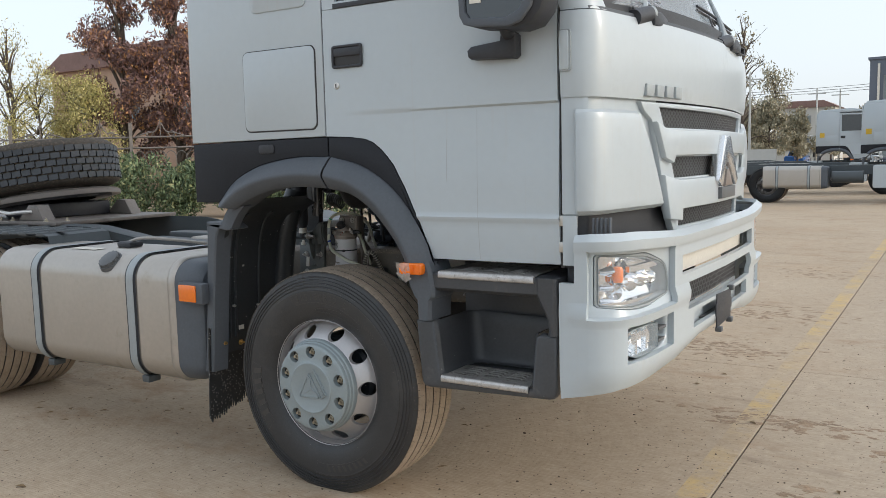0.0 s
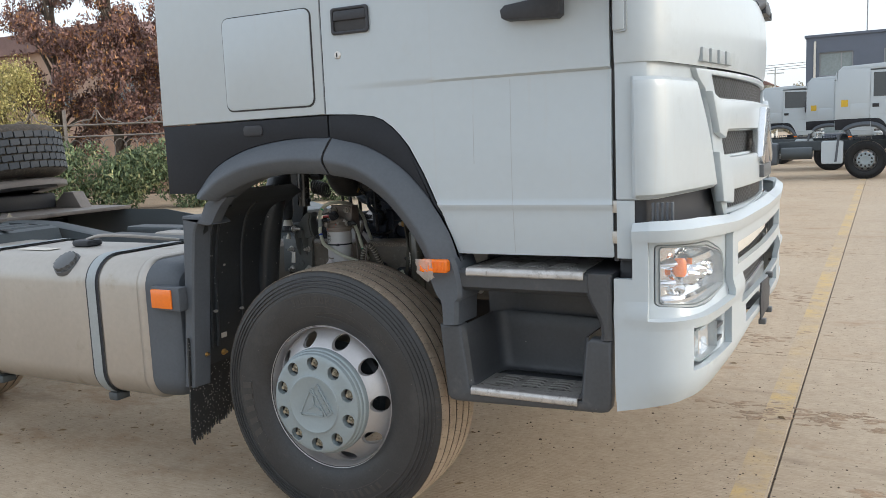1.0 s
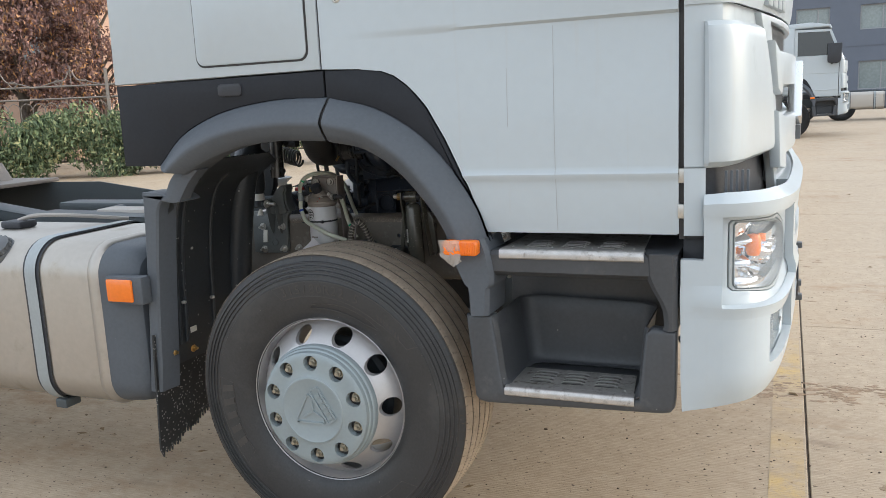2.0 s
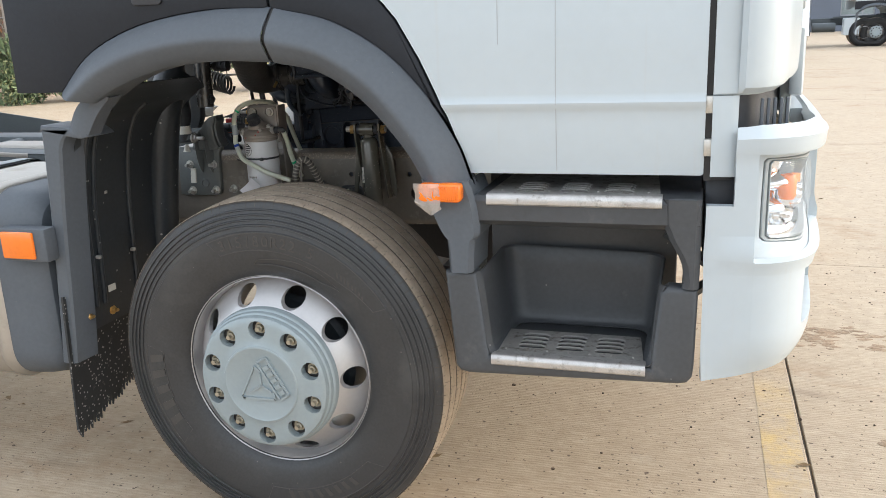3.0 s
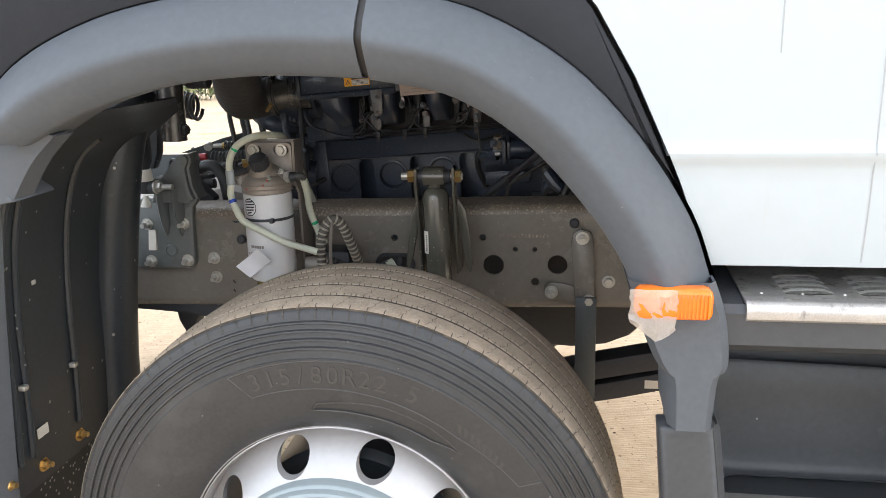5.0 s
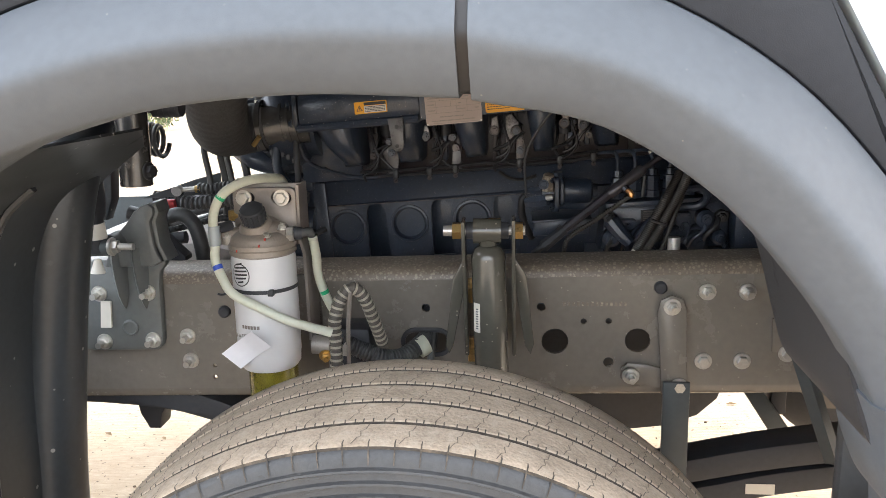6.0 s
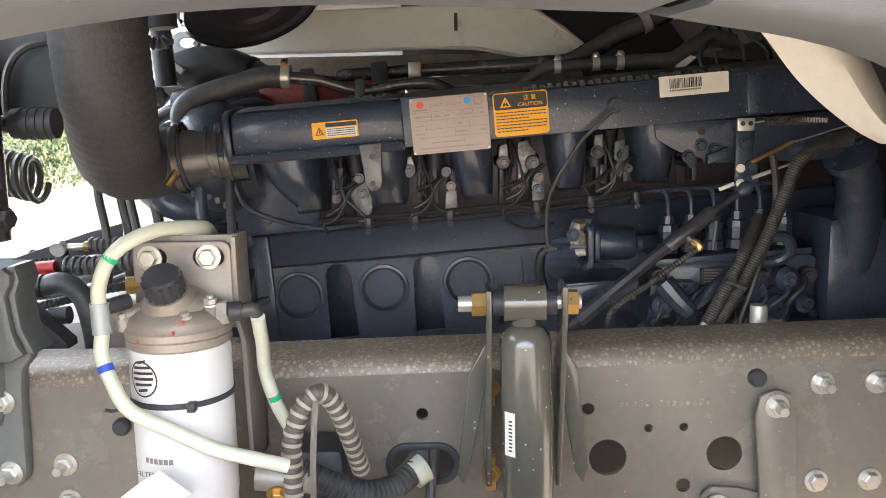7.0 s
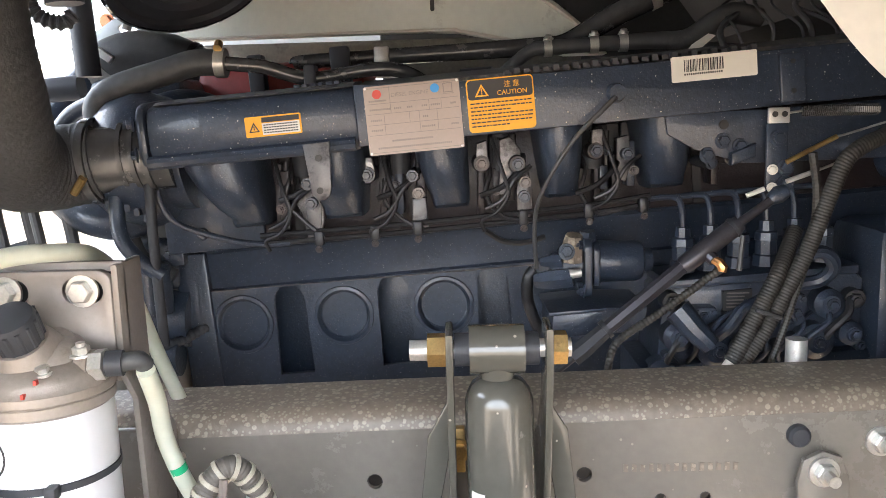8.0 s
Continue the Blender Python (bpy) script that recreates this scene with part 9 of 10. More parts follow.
while x < 0.404:
    w = random.choice((0.0006, 0.0011, 0.0017))
    box(x, x + w, CY - 0.0005, CY + 0.0006, 1.3745, 1.389, bm=bb)
    x += w + random.choice((0.0007, 0.0012))
for k in range(18):
    box(0.356 + k * 0.0026, 0.3577 + k * 0.0026, CY - 0.0005, CY + 0.0006, 1.3705, 1.3727, bm=bb)
ep("barcode_bars", bb, INK, parent=bc, smooth=False)
specks = bmesh.new()
random.seed(3)
for k in range(170):
    x, z = random.uniform(-0.3, 0.6), random.uniform(1.326, 1.389)
    r = random.choice((0.0003, 0.0004, 0.0005, 0.0008))
    y = 0.9305 if x > -0.046 else 0.9275
    specks.faces.new([specks.verts.new((x + r * math.cos(a), y - 0.0004, z + r * math.sin(a))) for a in np.linspace(0, 5.2, 6)])
tagged(ep("paint_specks", specks, LABEL, smooth=False), kind="stuff")

# ---- rear of the tractor ----
part("rear_frame_rail", prism([(-0.9, 0.775), (-6.2, 0.775), (-6.2, 1.1), (-2.75, 1.105), (-2.6, 1.1), (-2.08, 1.03), (-2.06, 1.045), (-0.9, 1.02)], 0.737, 0.745), CHASSIS, chassis, "slate-grey rear frame rail with rows of bolts")
part("rear_rail_flange", shell([[(x, 0.737, z), (x, 0.75, z + 0.006), (x, 0.85, z + 0.006)] for x, z in ((-0.9, 1.02), (-2.05, 1.043), (-2.08, 1.03), (-2.6, 1.1), (-2.75, 1.105), (-6.2, 1.1))], 0.006), CHASSIS, chassis)
for x in (-1.85, -3.6, -5.2):
    part("cross_tube", rod((x, 0.745, 0.98), (x - 0.1, 1.73, 1.0), 0.055, 20), CHASSIS, chassis)
part("cable_tray", box(-1.75, -1.2, 0.82, 0.95, 1.0, 1.06, 0.01), CASTALU, chassis)
part("cross_channel", box(-2.35, -1.5, 1.15, 1.3, 0.98, 1.05, 0.01), CHASSIS, chassis)
rv = bmesh.new()
for x0, n, z in ((-1.55, 4, 0.99), (-1.98, 4, 0.995), (-2.45, 6, 0.96), (-2.72, 5, 1.07), (-3.1, 6, 1.05), (-2.95, 8, 0.93), (-3.6, 8, 1.06)):
    for k in range(n):
        part("rail_rivet", hexbolt((x0 - 0.055 * k, 0.737, z), (0, -1, 0), 0.011), CHASSIS, chassis)
part("far_step_bracket", box(-1.75, -1.35, 1.73, 1.97, 1.05, 1.1, 0.006), CHASSIS, chassis)
part("far_step_plate", prism([(-2.1, 1.05), (-1.62, 1.03), (-1.58, 1.06), (-1.9, 1.13), (-2.1, 1.12)], 1.95, 2.4, bevel=0.01), CHASSIS, chassis)
fifth = group("fifth_wheel", truck, "grey fifth wheel coupling carrying a spare tyre")
part("mount_plate", box(-4.6, -3.0, 0.7, 1.78, 1.11, 1.135, 0.004), COUPLING, fifth)
for x in (-4.2, -3.42):
    for y in (0.78, 1.55):
        part("pedestal", prism([(x - 0.16, 1.135), (x + 0.16, 1.135), (x + 0.08, 1.25), (x - 0.02, 1.25)], y, y + 0.1, bevel=0.008), COUPLING, fifth)


def lean(bm):
    """The tilt of the unlocked coupling and of the tyre lying on it."""
    bmesh.ops.rotate(bm, cent=(-3.82, 1.24, 1.34), matrix=Matrix.Rotation(radians(-7.6), 3, "Y") @ Matrix.Rotation(radians(1.1), 3, "X"), verts=bm.verts)
    bmesh.ops.translate(bm, vec=(0, 0, -0.03), verts=bm.verts)
    return bm


part("coupling_plate", lean(lathe([(0.0, 1.305), (0.44, 1.305), (0.47, 1.285), (0.5, 1.282), (0.5, 1.318), (0.465, 1.335), (0, 1.34)], -3.8, 0, 56, axis="z", cy=1.24)), COUPLING, fifth)
part("plate_ring", lean(lathe([(0.3, 1.27), (0.43, 1.268), (0.43, 1.3), (0.3, 1.304)], -3.8, 0, 56, axis="z", cy=1.24)), BLACK, fifth)
part("coupling_jaw", box(-4.05, -3.52, 0.95, 1.55, 1.136, 1.25, 0.02), BLACK, fifth)
part("jaw_handle", tube([(-3.75, 0.75, 1.2), (-3.6, 0.72, 1.19), (-3.45, 0.73, 1.2), (-3.4, 0.8, 1.2)], 0.014, 10), STEEL, fifth)
part("coupling_label", lean(box(-3.95, -3.75, 0.731, 0.739, 1.286, 1.316)), LABEL, fifth)
for x, y in ((-3.2, 0.76), (-3.08, 0.85), (-3.6, 0.75), (-3.75, 0.75)):
    part("plate_bolt", hexbolt((x, y, 1.135), (0, 0, 1), 0.013, stud=0.014), NUT, fifth)
sp_w = thing("spare_tyre", -3.82, 1.24, 1.34, "black new block-tread spare tyre lying flat on the coupling", "tyre")


def spare_part(name, bm, m_, smooth=True):
    ob = link(name, lean(bm), m_, smooth)
    ob.parent = sp_w
    ob.matrix_parent_inverse = Matrix.Translation(sp_w.location).inverted()


spare_part("carcass", lathe([(0.29, 1.39), (0.31, 1.37), (0.4, 1.355), (0.48, 1.37), (0.515, 1.39), (0.522, 1.4), (0.522, 1.675), (0.515, 1.685), (0.48, 1.72), (0.4, 1.735), (0.31, 1.72), (0.29, 1.7), (0.29, 1.39)], -3.82, 0, 80, axis="z", cy=1.24), [GROOVE])
blk = bmesh.new()
for r in range(5):
    n = 46
    for k in range(n):
        a = 2 * math.pi * (k + (0.5 if r % 2 else 0)) / n
        z0 = 1.405 + r * 0.054
        da = math.pi / n * 0.88
        vs = []
        for rr in (0.515, 0.538):
            for aa, zz in ((a - da, z0), (a + da, z0 + 0.006), (a + da, z0 + 0.0485), (a - da, z0 + 0.0425)):
                vs.append(blk.verts.new((-3.82 + rr * math.cos(aa), 1.24 + rr * math.sin(aa), zz)))
        for f in ((4, 5, 6, 7), (0, 1, 5, 4), (1, 2, 6, 5), (2, 3, 7, 6), (3, 0, 4, 7)):
            blk.faces.new([vs[i] for i in f])
spare_part("tread_block", blk, SPARE, False)
tagged(bpy.data.objects["tread_block"], kind="stuff")
# rear wheels and their mudguard
for k, ax in enumerate((-3.22, -4.57)):
    rw = group("rear_wheel", truck, "rear drive wheel with a block-tread tyre")
    for nm in ("tyre_sidewall", "tyre_tread", "tyre_inner_sidewall", "rim", "wheel_disc"):
        src = [o for o in wheel.children if o.name.split(".")[0] == nm][0]
        for dy in (0.03, 0.37):
            o = new(nm, src.data)
            o.parent = rw
            o.location = (ax, dy, 0)
MG = [(-2.38, 0.98), (-2.42, 1.09), (-2.5, 1.105), (-3.0, 1.09), (-3.6, 1.085), (-4.2, 1.06), (-4.26, 0.95)]
part("rear_mudguard", shell([[(x, y, z) for y in (0.26, 0.28, 0.5, 0.68, 0.7)] for x, z in MG], 0.006), CHASSIS, chassis, "grey slatted plastic mudguard")
for x in (-2.56, -2.75, -2.94, -3.13, -3.4):
    part("mudguard_rib", prism([(x, 1.09), (x + 0.1, 1.09), (x + 0.08, 1.116), (x + 0.02, 1.114)], 0.262, 0.69, bevel=0.004), CHASSIS, chassis)
part("mudguard_slot", prism([(-2.62, 1.1145), (-2.6, 1.1165), (-2.4, 1.112), (-2.4, 1.11)], 0.36, 0.4), INK, chassis)
fw = group("far_front_wheel", truck)
for nm in ("tyre_sidewall", "tyre_tread", "tyre_inner_sidewall"):
    src = [o for o in wheel.children if o.name.split(".")[0] == nm][0]
    o = new(nm, src.data)
    o.parent = fw
    o.location = (0, 2.17, 0)

# ---- ground ----
def ground_material(name, painted=False):
    m = bpy.data.materials.new(name)
    m.use_nodes = True
    n, l = m.node_tree.nodes, m.node_tree.links
    b = n["Principled BSDF"]
    co = n.new("ShaderNodeTexCoord")

    def tex(scale, detail=8, rough=0.6, stretch=None):
        t = n.new("ShaderNodeTexNoise")
        t.inputs["Scale"].default_value, t.inputs["Detail"].default_value, t.inputs["Roughness"].default_value = scale, detail, rough
        if stretch:
            mp = n.new("ShaderNodeMapping")
            mp.inputs["Scale"].default_value = stretch
            l.new(co.outputs["Object"], mp.inputs["Vector"])
            l.new(mp.outputs[0], t.inputs["Vector"])
        else:
            l.new(co.outputs["Object"], t.inputs["Vector"])
        return t.outputs["Fac"]

    def ramp(fac, stops):
        r = n.new("ShaderNodeValToRGB")
        while len(r.color_ramp.elements) < len(stops):
            r.color_ramp.elements.new(0.5)
        for e, (p, c) in zip(r.color_ramp.elements, stops):
            e.position, e.color = p, (*c, 1)
        l.new(fac, r.inputs[0])
        return r.outputs[0]

    def mix(fac, a, c, kind="MIX"):
        x = n.new("ShaderNodeMixRGB")
        x.blend_type = kind
        for k, v in ((0, fac), (1, a), (2, c)):
            if isinstance(v, tuple):
                x.inputs[k].default_value = (*v, 1)
            elif isinstance(v, float):
                x.inputs[k].default_value = v
            else:
                l.new(v, x.inputs[k])
        return x.outputs[0]

    W0, W1 = (0, 0, 0), (1, 1, 1)
    base = ramp(tex(0.4, 6), [(0.3, (0.37, 0.272, 0.175)), (0.5, (0.455, 0.35, 0.24)), (0.7, (0.53, 0.432, 0.318))])
    wash = ramp(tex(0.33, 9, 0.7), [(0.5, W0), (0.66, (0.65, 0.65, 0.65))])
    base = mix(wash, base, (0.46, 0.295, 0.155))
    # the bay past the joint is paler and greyer
    split = n.new("ShaderNodeSeparateXYZ")
    l.new(co.outputs["Object"], split.inputs[0])
    side = n.new("ShaderNodeMapRange")
    side.inputs["From Min"].default_value, side.inputs["From Max"].default_value = 1.3, 2.3
    side.inputs["To Max"].default_value = 0.55
    l.new(split.outputs[0], side.inputs["Value"])
    base = mix(side.outputs[0], base, ramp(tex(0.7, 9, 0.7), [(0.35, (0.37, 0.33, 0.275)), (0.65, (0.47, 0.43, 0.37))]))
    base = mix(0.4, base, ramp(tex(9, 12, 0.75), [(0.3, (0.26, 0.2, 0.14)), (0.7, (0.57, 0.475, 0.36))]))
    base = mix(0.38, base, ramp(tex(38, 10, 0.8, (0.35, 1.8, 1)), [(0.35, (0.24, 0.18, 0.12)), (0.65, (0.6, 0.5, 0.38))]))
    mud = ramp(tex(1.0, 14, 0.78, (1, 2.0, 1)), [(0.52, W0), (0.64, W1)])
    patch = ramp(tex(0.28, 4, 0.6), [(0.45, W0), (0.6, W1)])
    mud = mix(1.0, mud, patch, "MULTIPLY")
    base = mix(mud, base, (0.3, 0.185, 0.105))
    damp = ramp(tex(0.8, 8, 0.65, (1.0, 3.0, 1)), [(0.6, W0), (0.7, (0.7, 0.7, 0.7))])
    base = mix(damp, base, (0.235, 0.18, 0.135))
    speck = ramp(tex(48, 2, 0.5), [(0.66, W0), (0.7, W1)])
    base = mix(speck, base, (0.15, 0.11, 0.08))
    pale = ramp(tex(2.2, 9, 0.75), [(0.6, W0), (0.74, (0.45, 0.45, 0.45))])
    base = mix(pale, base, (0.53, 0.485, 0.41))
    if painted:
        worn = mix(1.0, ramp(tex(5, 12, 0.8), [(0.4, W0), (0.62, W1)]), ramp(tex(0.9, 3, 0.5, (0.3, 1.4, 1)), [(0.42, (0.12, 0.12, 0.12)), (0.58, (0.85, 0.85, 0.85))]), "MULTIPLY")
        base = mix(worn, base, (0.6, 0.415, 0.155))
    l.new(base, b.inputs["Base Color"])
    b.inputs["Roughness"].default_value = 0.85
    b.inputs["Specular IOR Level"].default_value = 0.25
    wave = n.new("ShaderNodeTexWave")
    wave.wave_type, wave.bands_direction = "BANDS", "Y"
    wave.inputs["Scale"].default_value, wave.inputs["Distortion"].default_value, wave.inputs["Detail"].default_value = 21, 2.5, 3
    wave.inputs["Detail Scale"].default_value = 0.6
    l.new(co.outputs["Object"], wave.inputs["Vector"])
    hs = n.new("ShaderNodeMath")
    hs.operation = "MULTIPLY_ADD"
    l.new(wave.outputs["Fac"], hs.inputs[0])
    hs.inputs[1].default_value = 0.22
    l.new(tex(60, 6, 0.7), hs.inputs[2])
    bp = n.new("ShaderNodeBump")
    bp.inputs["Strength"].default_value, bp.inputs["Distance"].default_value = 0.5, 0.006
    l.new(hs.outputs[0], bp.inputs["Height"])
    l.new(bp.outputs[0], b.inputs["Normal"])
    return m


CONCRETE = ground_material("stained_concrete")
GAP = mat("joint_filler", (0.15, 0.12, 0.09), 0.9, var=0.4, scale=20)
LINE = ground_material("worn_yellow_line", True)
# concrete slabs with open joints over one sheet that reaches the horizon
base = link("ground", box(-900, 900, -900, 900, -0.5, -0.012), GAP)
tagged(base, "pale brown stained concrete yard", "ground", kind="structure")
X_JOINTS = [-600, -60, -34, -22, -11.3, -7.3, -3.1, 1.575, 5.8, 10.0, 14.2, 26, 60, 600]
Y_JOINTS = [-600, -60, -24, -15, -9.4, -4.3, 3.19, 8.1, 13.1, 18.1, 26, 38, 60, 600]
for i in range(len(X_JOINTS) - 1):
    for j in range(len(Y_JOINTS) - 1):
        x0, x1, y0, y1 = X_JOINTS[i] + 0.0045, X_JOINTS[i + 1] - 0.0045, Y_JOINTS[j] + 0.0035, Y_JOINTS[j + 1] - 0.0035
        s = link("slab", box(x0, x1, y0, y1, -0.2, 0.0, 0.003, 1), CONCRETE)
        s.parent = base
line = link("yellow_line", box(1.43, 1.56, -8, 40, -0.002, 0.0012), LINE)
tagged(line, "worn yellow painted line along a slab joint", "road marking", kind="structure")

random.seed(21)
peb = bmesh.new()
for k in range(620):
    if k < 360:
        x, y = random.gauss(1.2, 1.2), random.gauss(1.9, 1.2)
    else:
        x, y = random.uniform(-8, 4), random.uniform(-3, 9)
    r = random.uniform(0.0015, 0.0055) * (1.6 if random.random() < 0.08 else 1)
    q = bmesh.ops.create_icosphere(peb, subdivisions=1, radius=r, matrix=Matrix.Translation((x, y, r * 0.4)) @ Matrix.Diagonal((random.uniform(0.7, 1.5), random.uniform(0.7, 1.3), random.uniform(0.5, 0.9), 1)))
PEB = mat("pebbles_and_clods", (0.12, 0.085, 0.06), 0.9, var=0.5, scale=3)
tagged(link("pebbles", peb, PEB), "small brown stones and clods scattered on concrete", "gravel", kind="stuff")
mud = bmesh.new()
for mx, my, lx, ly, count in ((1.68, 2.02, 0.3, 0.05, 170), (0.95, 3.7, 0.3, 0.16, 190), (1.05, 5.35, 0.3, 0.25, 150), (1.1, 8.2, 0.25, 0.3, 90), (1.93, 1.05, 0.05, 0.03, 26), (2.3, 1.7, 0.1, 0.06, 40)):
    for k in range(count):
        x, y = random.gauss(mx, lx), random.gauss(my - 0.12 * (k % 3 == 0), ly)
        if abs(x - 1.575) < 0.02 or abs(y - 3.19) < 0.02:
            continue
        r = random.uniform(0.006, 0.026)
        bmesh.ops.create_icosphere(mud, subdivisions=1, radius=r, matrix=Matrix.Translation((x, y, 0.0)) @ Matrix.Rotation(random.uniform(-0.4, 0.4), 4, "Z") @ Matrix.Diagonal((random.uniform(1.0, 2.6), random.uniform(0.5, 1.0), random.uniform(0.08, 0.2), 1)))
MUD = mat("dried_mud", (0.29, 0.205, 0.135), 0.95, var=0.4, scale=6, bump=0.8, bscale=120, dirt=(0.36, 0.29, 0.21), dirt_at=0.5, dirt_scale=30)
tagged(link("dried_mud", mud, MUD), "brown dried mud smears trodden onto the concrete", "mud", kind="stuff")
lv = bmesh.new()
for k in range(220):
    x, y = (random.gauss(-2.5, 2.2), random.gauss(0.8, 1.6)) if k < 130 else (random.uniform(-6, 5), random.uniform(-2, 12))
    a, s = random.uniform(0, 6.28), random.uniform(0.012, 0.035)
    c, d = math.cos(a) * s, math.sin(a) * s
    h = random.uniform(0.002, 0.012)
    v = [lv.verts.new(p) for p in ((x - c, y - d, 0.003), (x + d * 0.4, y - c * 0.4, h), (x + c, y + d, 0.004), (x - d * 0.4, y + c * 0.4, h))]
    lv.faces.new(v)
LEAFLIT = mat("dry_leaves", (0.2, 0.13, 0.06), 0.8, var=0.5, scale=2)
tagged(link("fallen_leaves", lv, LEAFLIT), "dry curled brown leaves lying on concrete", "leaves", kind="stuff")

# ---- far trucks ----
KEEP = {"cab_side_panel", "storage_hatch", "cab_door", "window_frame", "window_pane", "door_handle", "handle_grip", "handle_recess", "mirror_housing", "mirror_arm", "cab_back_panel", "cab_roof", "far_side_panel", "rear_trim_panel", "front_trim_panel", "rear_arch_flare", "front_arch_flare", "arch_leg", "side_indicator", "wheel_liner", "mudguard_edge", "tub_frame", "tub_wall", "tub_floor", "upper_beam", "beam_back", "beam_end", "upper_panel", "corner_strip", "corner_deflector", "corner_block", "cheek_band", "front_core", "grille_backing", "grille_bar", "grille_frame", "mesh_grille", "windscreen", "bumper_skin", "headlamp", "lamp_reflector", "lamp_shutters", "lamp_lens", "fog_lamp", "fog_reflector", "tyre_sidewall", "tyre_tread", "tyre_inner_sidewall", "rim", "wheel_disc", "wheel_cap", "cap_edge", "cap_centre", "cap_backing", "tank_body", "tank_end_cover", "tank_strap", "strap_rubber", "engine_block", "cab_floor", "pillar_cover", "scuttle_lip", "lower_tread", "upper_tread", "frame_rail", "rear_frame_rail", "floor_side_closure"}
STICKER = mat("amber_sticker", (0.62, 0.4, 0.03), 0.5)
donors = [o for o in truck.children_recursive if o.type == "MESH" and o.name.split(".")[0] in KEEP]
wheel_meshes = [o for o in donors if o.name.split(".")[0] in {"tyre_sidewall", "tyre_tread", "tyre_inner_sidewall", "rim", "wheel_disc"}]
air_tank = rod((-2.4, 0.35, 0.72), (-1.6, 0.35, 0.72), 0.17, 20)
AIR = link("air_tank", air_tank, CHASSIS, True)
tag_box = link("amber_marker", box(-0.62, -0.45, -0.006, 0.002, 1.96, 2.14), STICKER)
box_mesh = link("tool_box", prism(rounded(-1.1, 0.42, -0.55, 1.05, 0.06), 0.02, 0.45, bevel=0.02), WHITE)
long_rail = link("frame_rail_long", box(-6.3, 1.1, 0.72, 0.8, 0.78, 1.04, 0.01), CHASSIS)
SHARED = {k: o.data for k, o in (("air_tank", AIR), ("amber_marker", tag_box), ("tool_box", box_mesh), ("frame_rail", long_rail))}
for o in (AIR, tag_box, box_mesh, long_rail):
    bpy.data.objects.remove(o)


def far_truck(dx, dy, label, tank_x=-1.5):
    e = thing("parked_truck", dx, dy + 1.24, 0, label, "truck", "trucks parked in a row")

    def add(name, data, m=Matrix()):
        o = new(name, data)
        o.parent = e
        o.matrix_parent_inverse = Matrix.Translation((0, 1.24, 0)).inverted()
        o.matrix_basis = m
        return o

    skip = {"tank_body", "tank_end_cover", "tank_strap", "strap_rubber"}
    for o in donors:
        nm = o.name.split(".")[0]
        add(nm, o.data, Matrix.Translation((tank_x, 0, 0)) if nm in skip else Matrix())
    for k, axle in enumerate((-3.85, -5.2)):
        for o in wheel_meshes:
            nm = o.name.split(".")[0]
            add(nm, o.data, Matrix.Translation((axle, 0.0, 0)))
            add(nm, o.data, Matrix.Translation((axle, 0.34, 0)))
    for o in wheel_meshes:
        add(o.name.split(".")[0], o.data, Matrix.Translation((0, 2.17, 0)))
    add("amber_marker", SHARED["amber_marker"])
    add("air_tank", SHARED["air_tank"], Matrix.Translation((0.25, 0, 0)))
    add("tool_box", SHARED["tool_box"])
    add("frame_rail", SHARED["frame_rail"])
    add("frame_rail", SHARED["frame_rail"], Matrix.Translation((0, 0.92, 0)))
    return e


for tx_, ty_ in ((1.53, 22.8), (0.42, 27.8), (-1.715, 33.5)):
    far_truck(tx_, ty_, "white cab-over truck with a bare chassis, amber sticker on the cab")
far_truck(7.2, 33.0, "white cab-over truck parked before a grey building")
far_truck(12.0, 33.0, "white cab-over truck parked before a grey building")

# ---- building ----
CLAD = mat("grey_blue_cladding", (0.13, 0.15, 0.19), 0.6, var=0.08, scale=1.5)
WFRAME = mat("window_bars", (0.3, 0.31, 0.32), 0.5)
PANE = mat("pale_window_glass", (0.25, 0.29, 0.29), 0.12, var=0.2, scale=0.6)
hall = thing("workshop_building", 30, 62, 0, "grey-blue clad two-storey hall with a flat roof", "building")
BX0, BX1, BY = -2.45, 70.0, 55.0
wins = [(-1.7 + 3.55 * k, 4.45, 0.2 + 3.55 * k, 5.9) for k in range(19)]
low = [(-1.7 + 3.55 * k, 0.9, 0.2 + 3.55 * k, 2.6) for k in range(19)]
part("front_wall", prism([(BX0, 0), (BX1, 0), (BX1, 6.85), (BX0, 6.85)], BY, BY + 0.3, holes=[[(a, b), (c, b), (c, d), (a, d)] for a, b, c, d in wins + low]), CLAD, hall, smooth=False)
part("side_wall", box(BX0, BX0 + 0.3, BY + 0.3, BY + 14, 0, 6.85), CLAD, hall)
part("roof", box(BX0 - 0.1, BX1, BY - 0.1, BY + 14, 6.85, 7.0), CLAD, hall)
part("down_pipe", rod((-1.95, BY - 0.08, 0), (-1.95, BY - 0.08, 6.6), 0.07, 8), LABEL, hall)
for a, b, c, d in wins + low:
    w = part("window", prism([(a, b), (c, b), (c, d), (a, d)], BY + 0.12, BY + 0.2, holes=[[(a + 0.07, b + 0.07), (a + 1.2, b + 0.07), (a + 1.2, d - 0.07), (a + 0.07, d - 0.07)], [(a + 1.28, b + 0.07), (c - 0.07, b + 0.07), (c - 0.07, d - 0.07), (a + 1.28, d - 0.07)]]), WFRAME, hall, smooth=False)
    part("pane", box(a + 0.05, c - 0.05, BY + 0.15, BY + 0.17, b + 0.05, d - 0.05), PANE, w)
part("mullion_band", box(BX0, BX1, BY - 0.03, BY + 0.0, 3.5, 3.62), CLAD, hall)
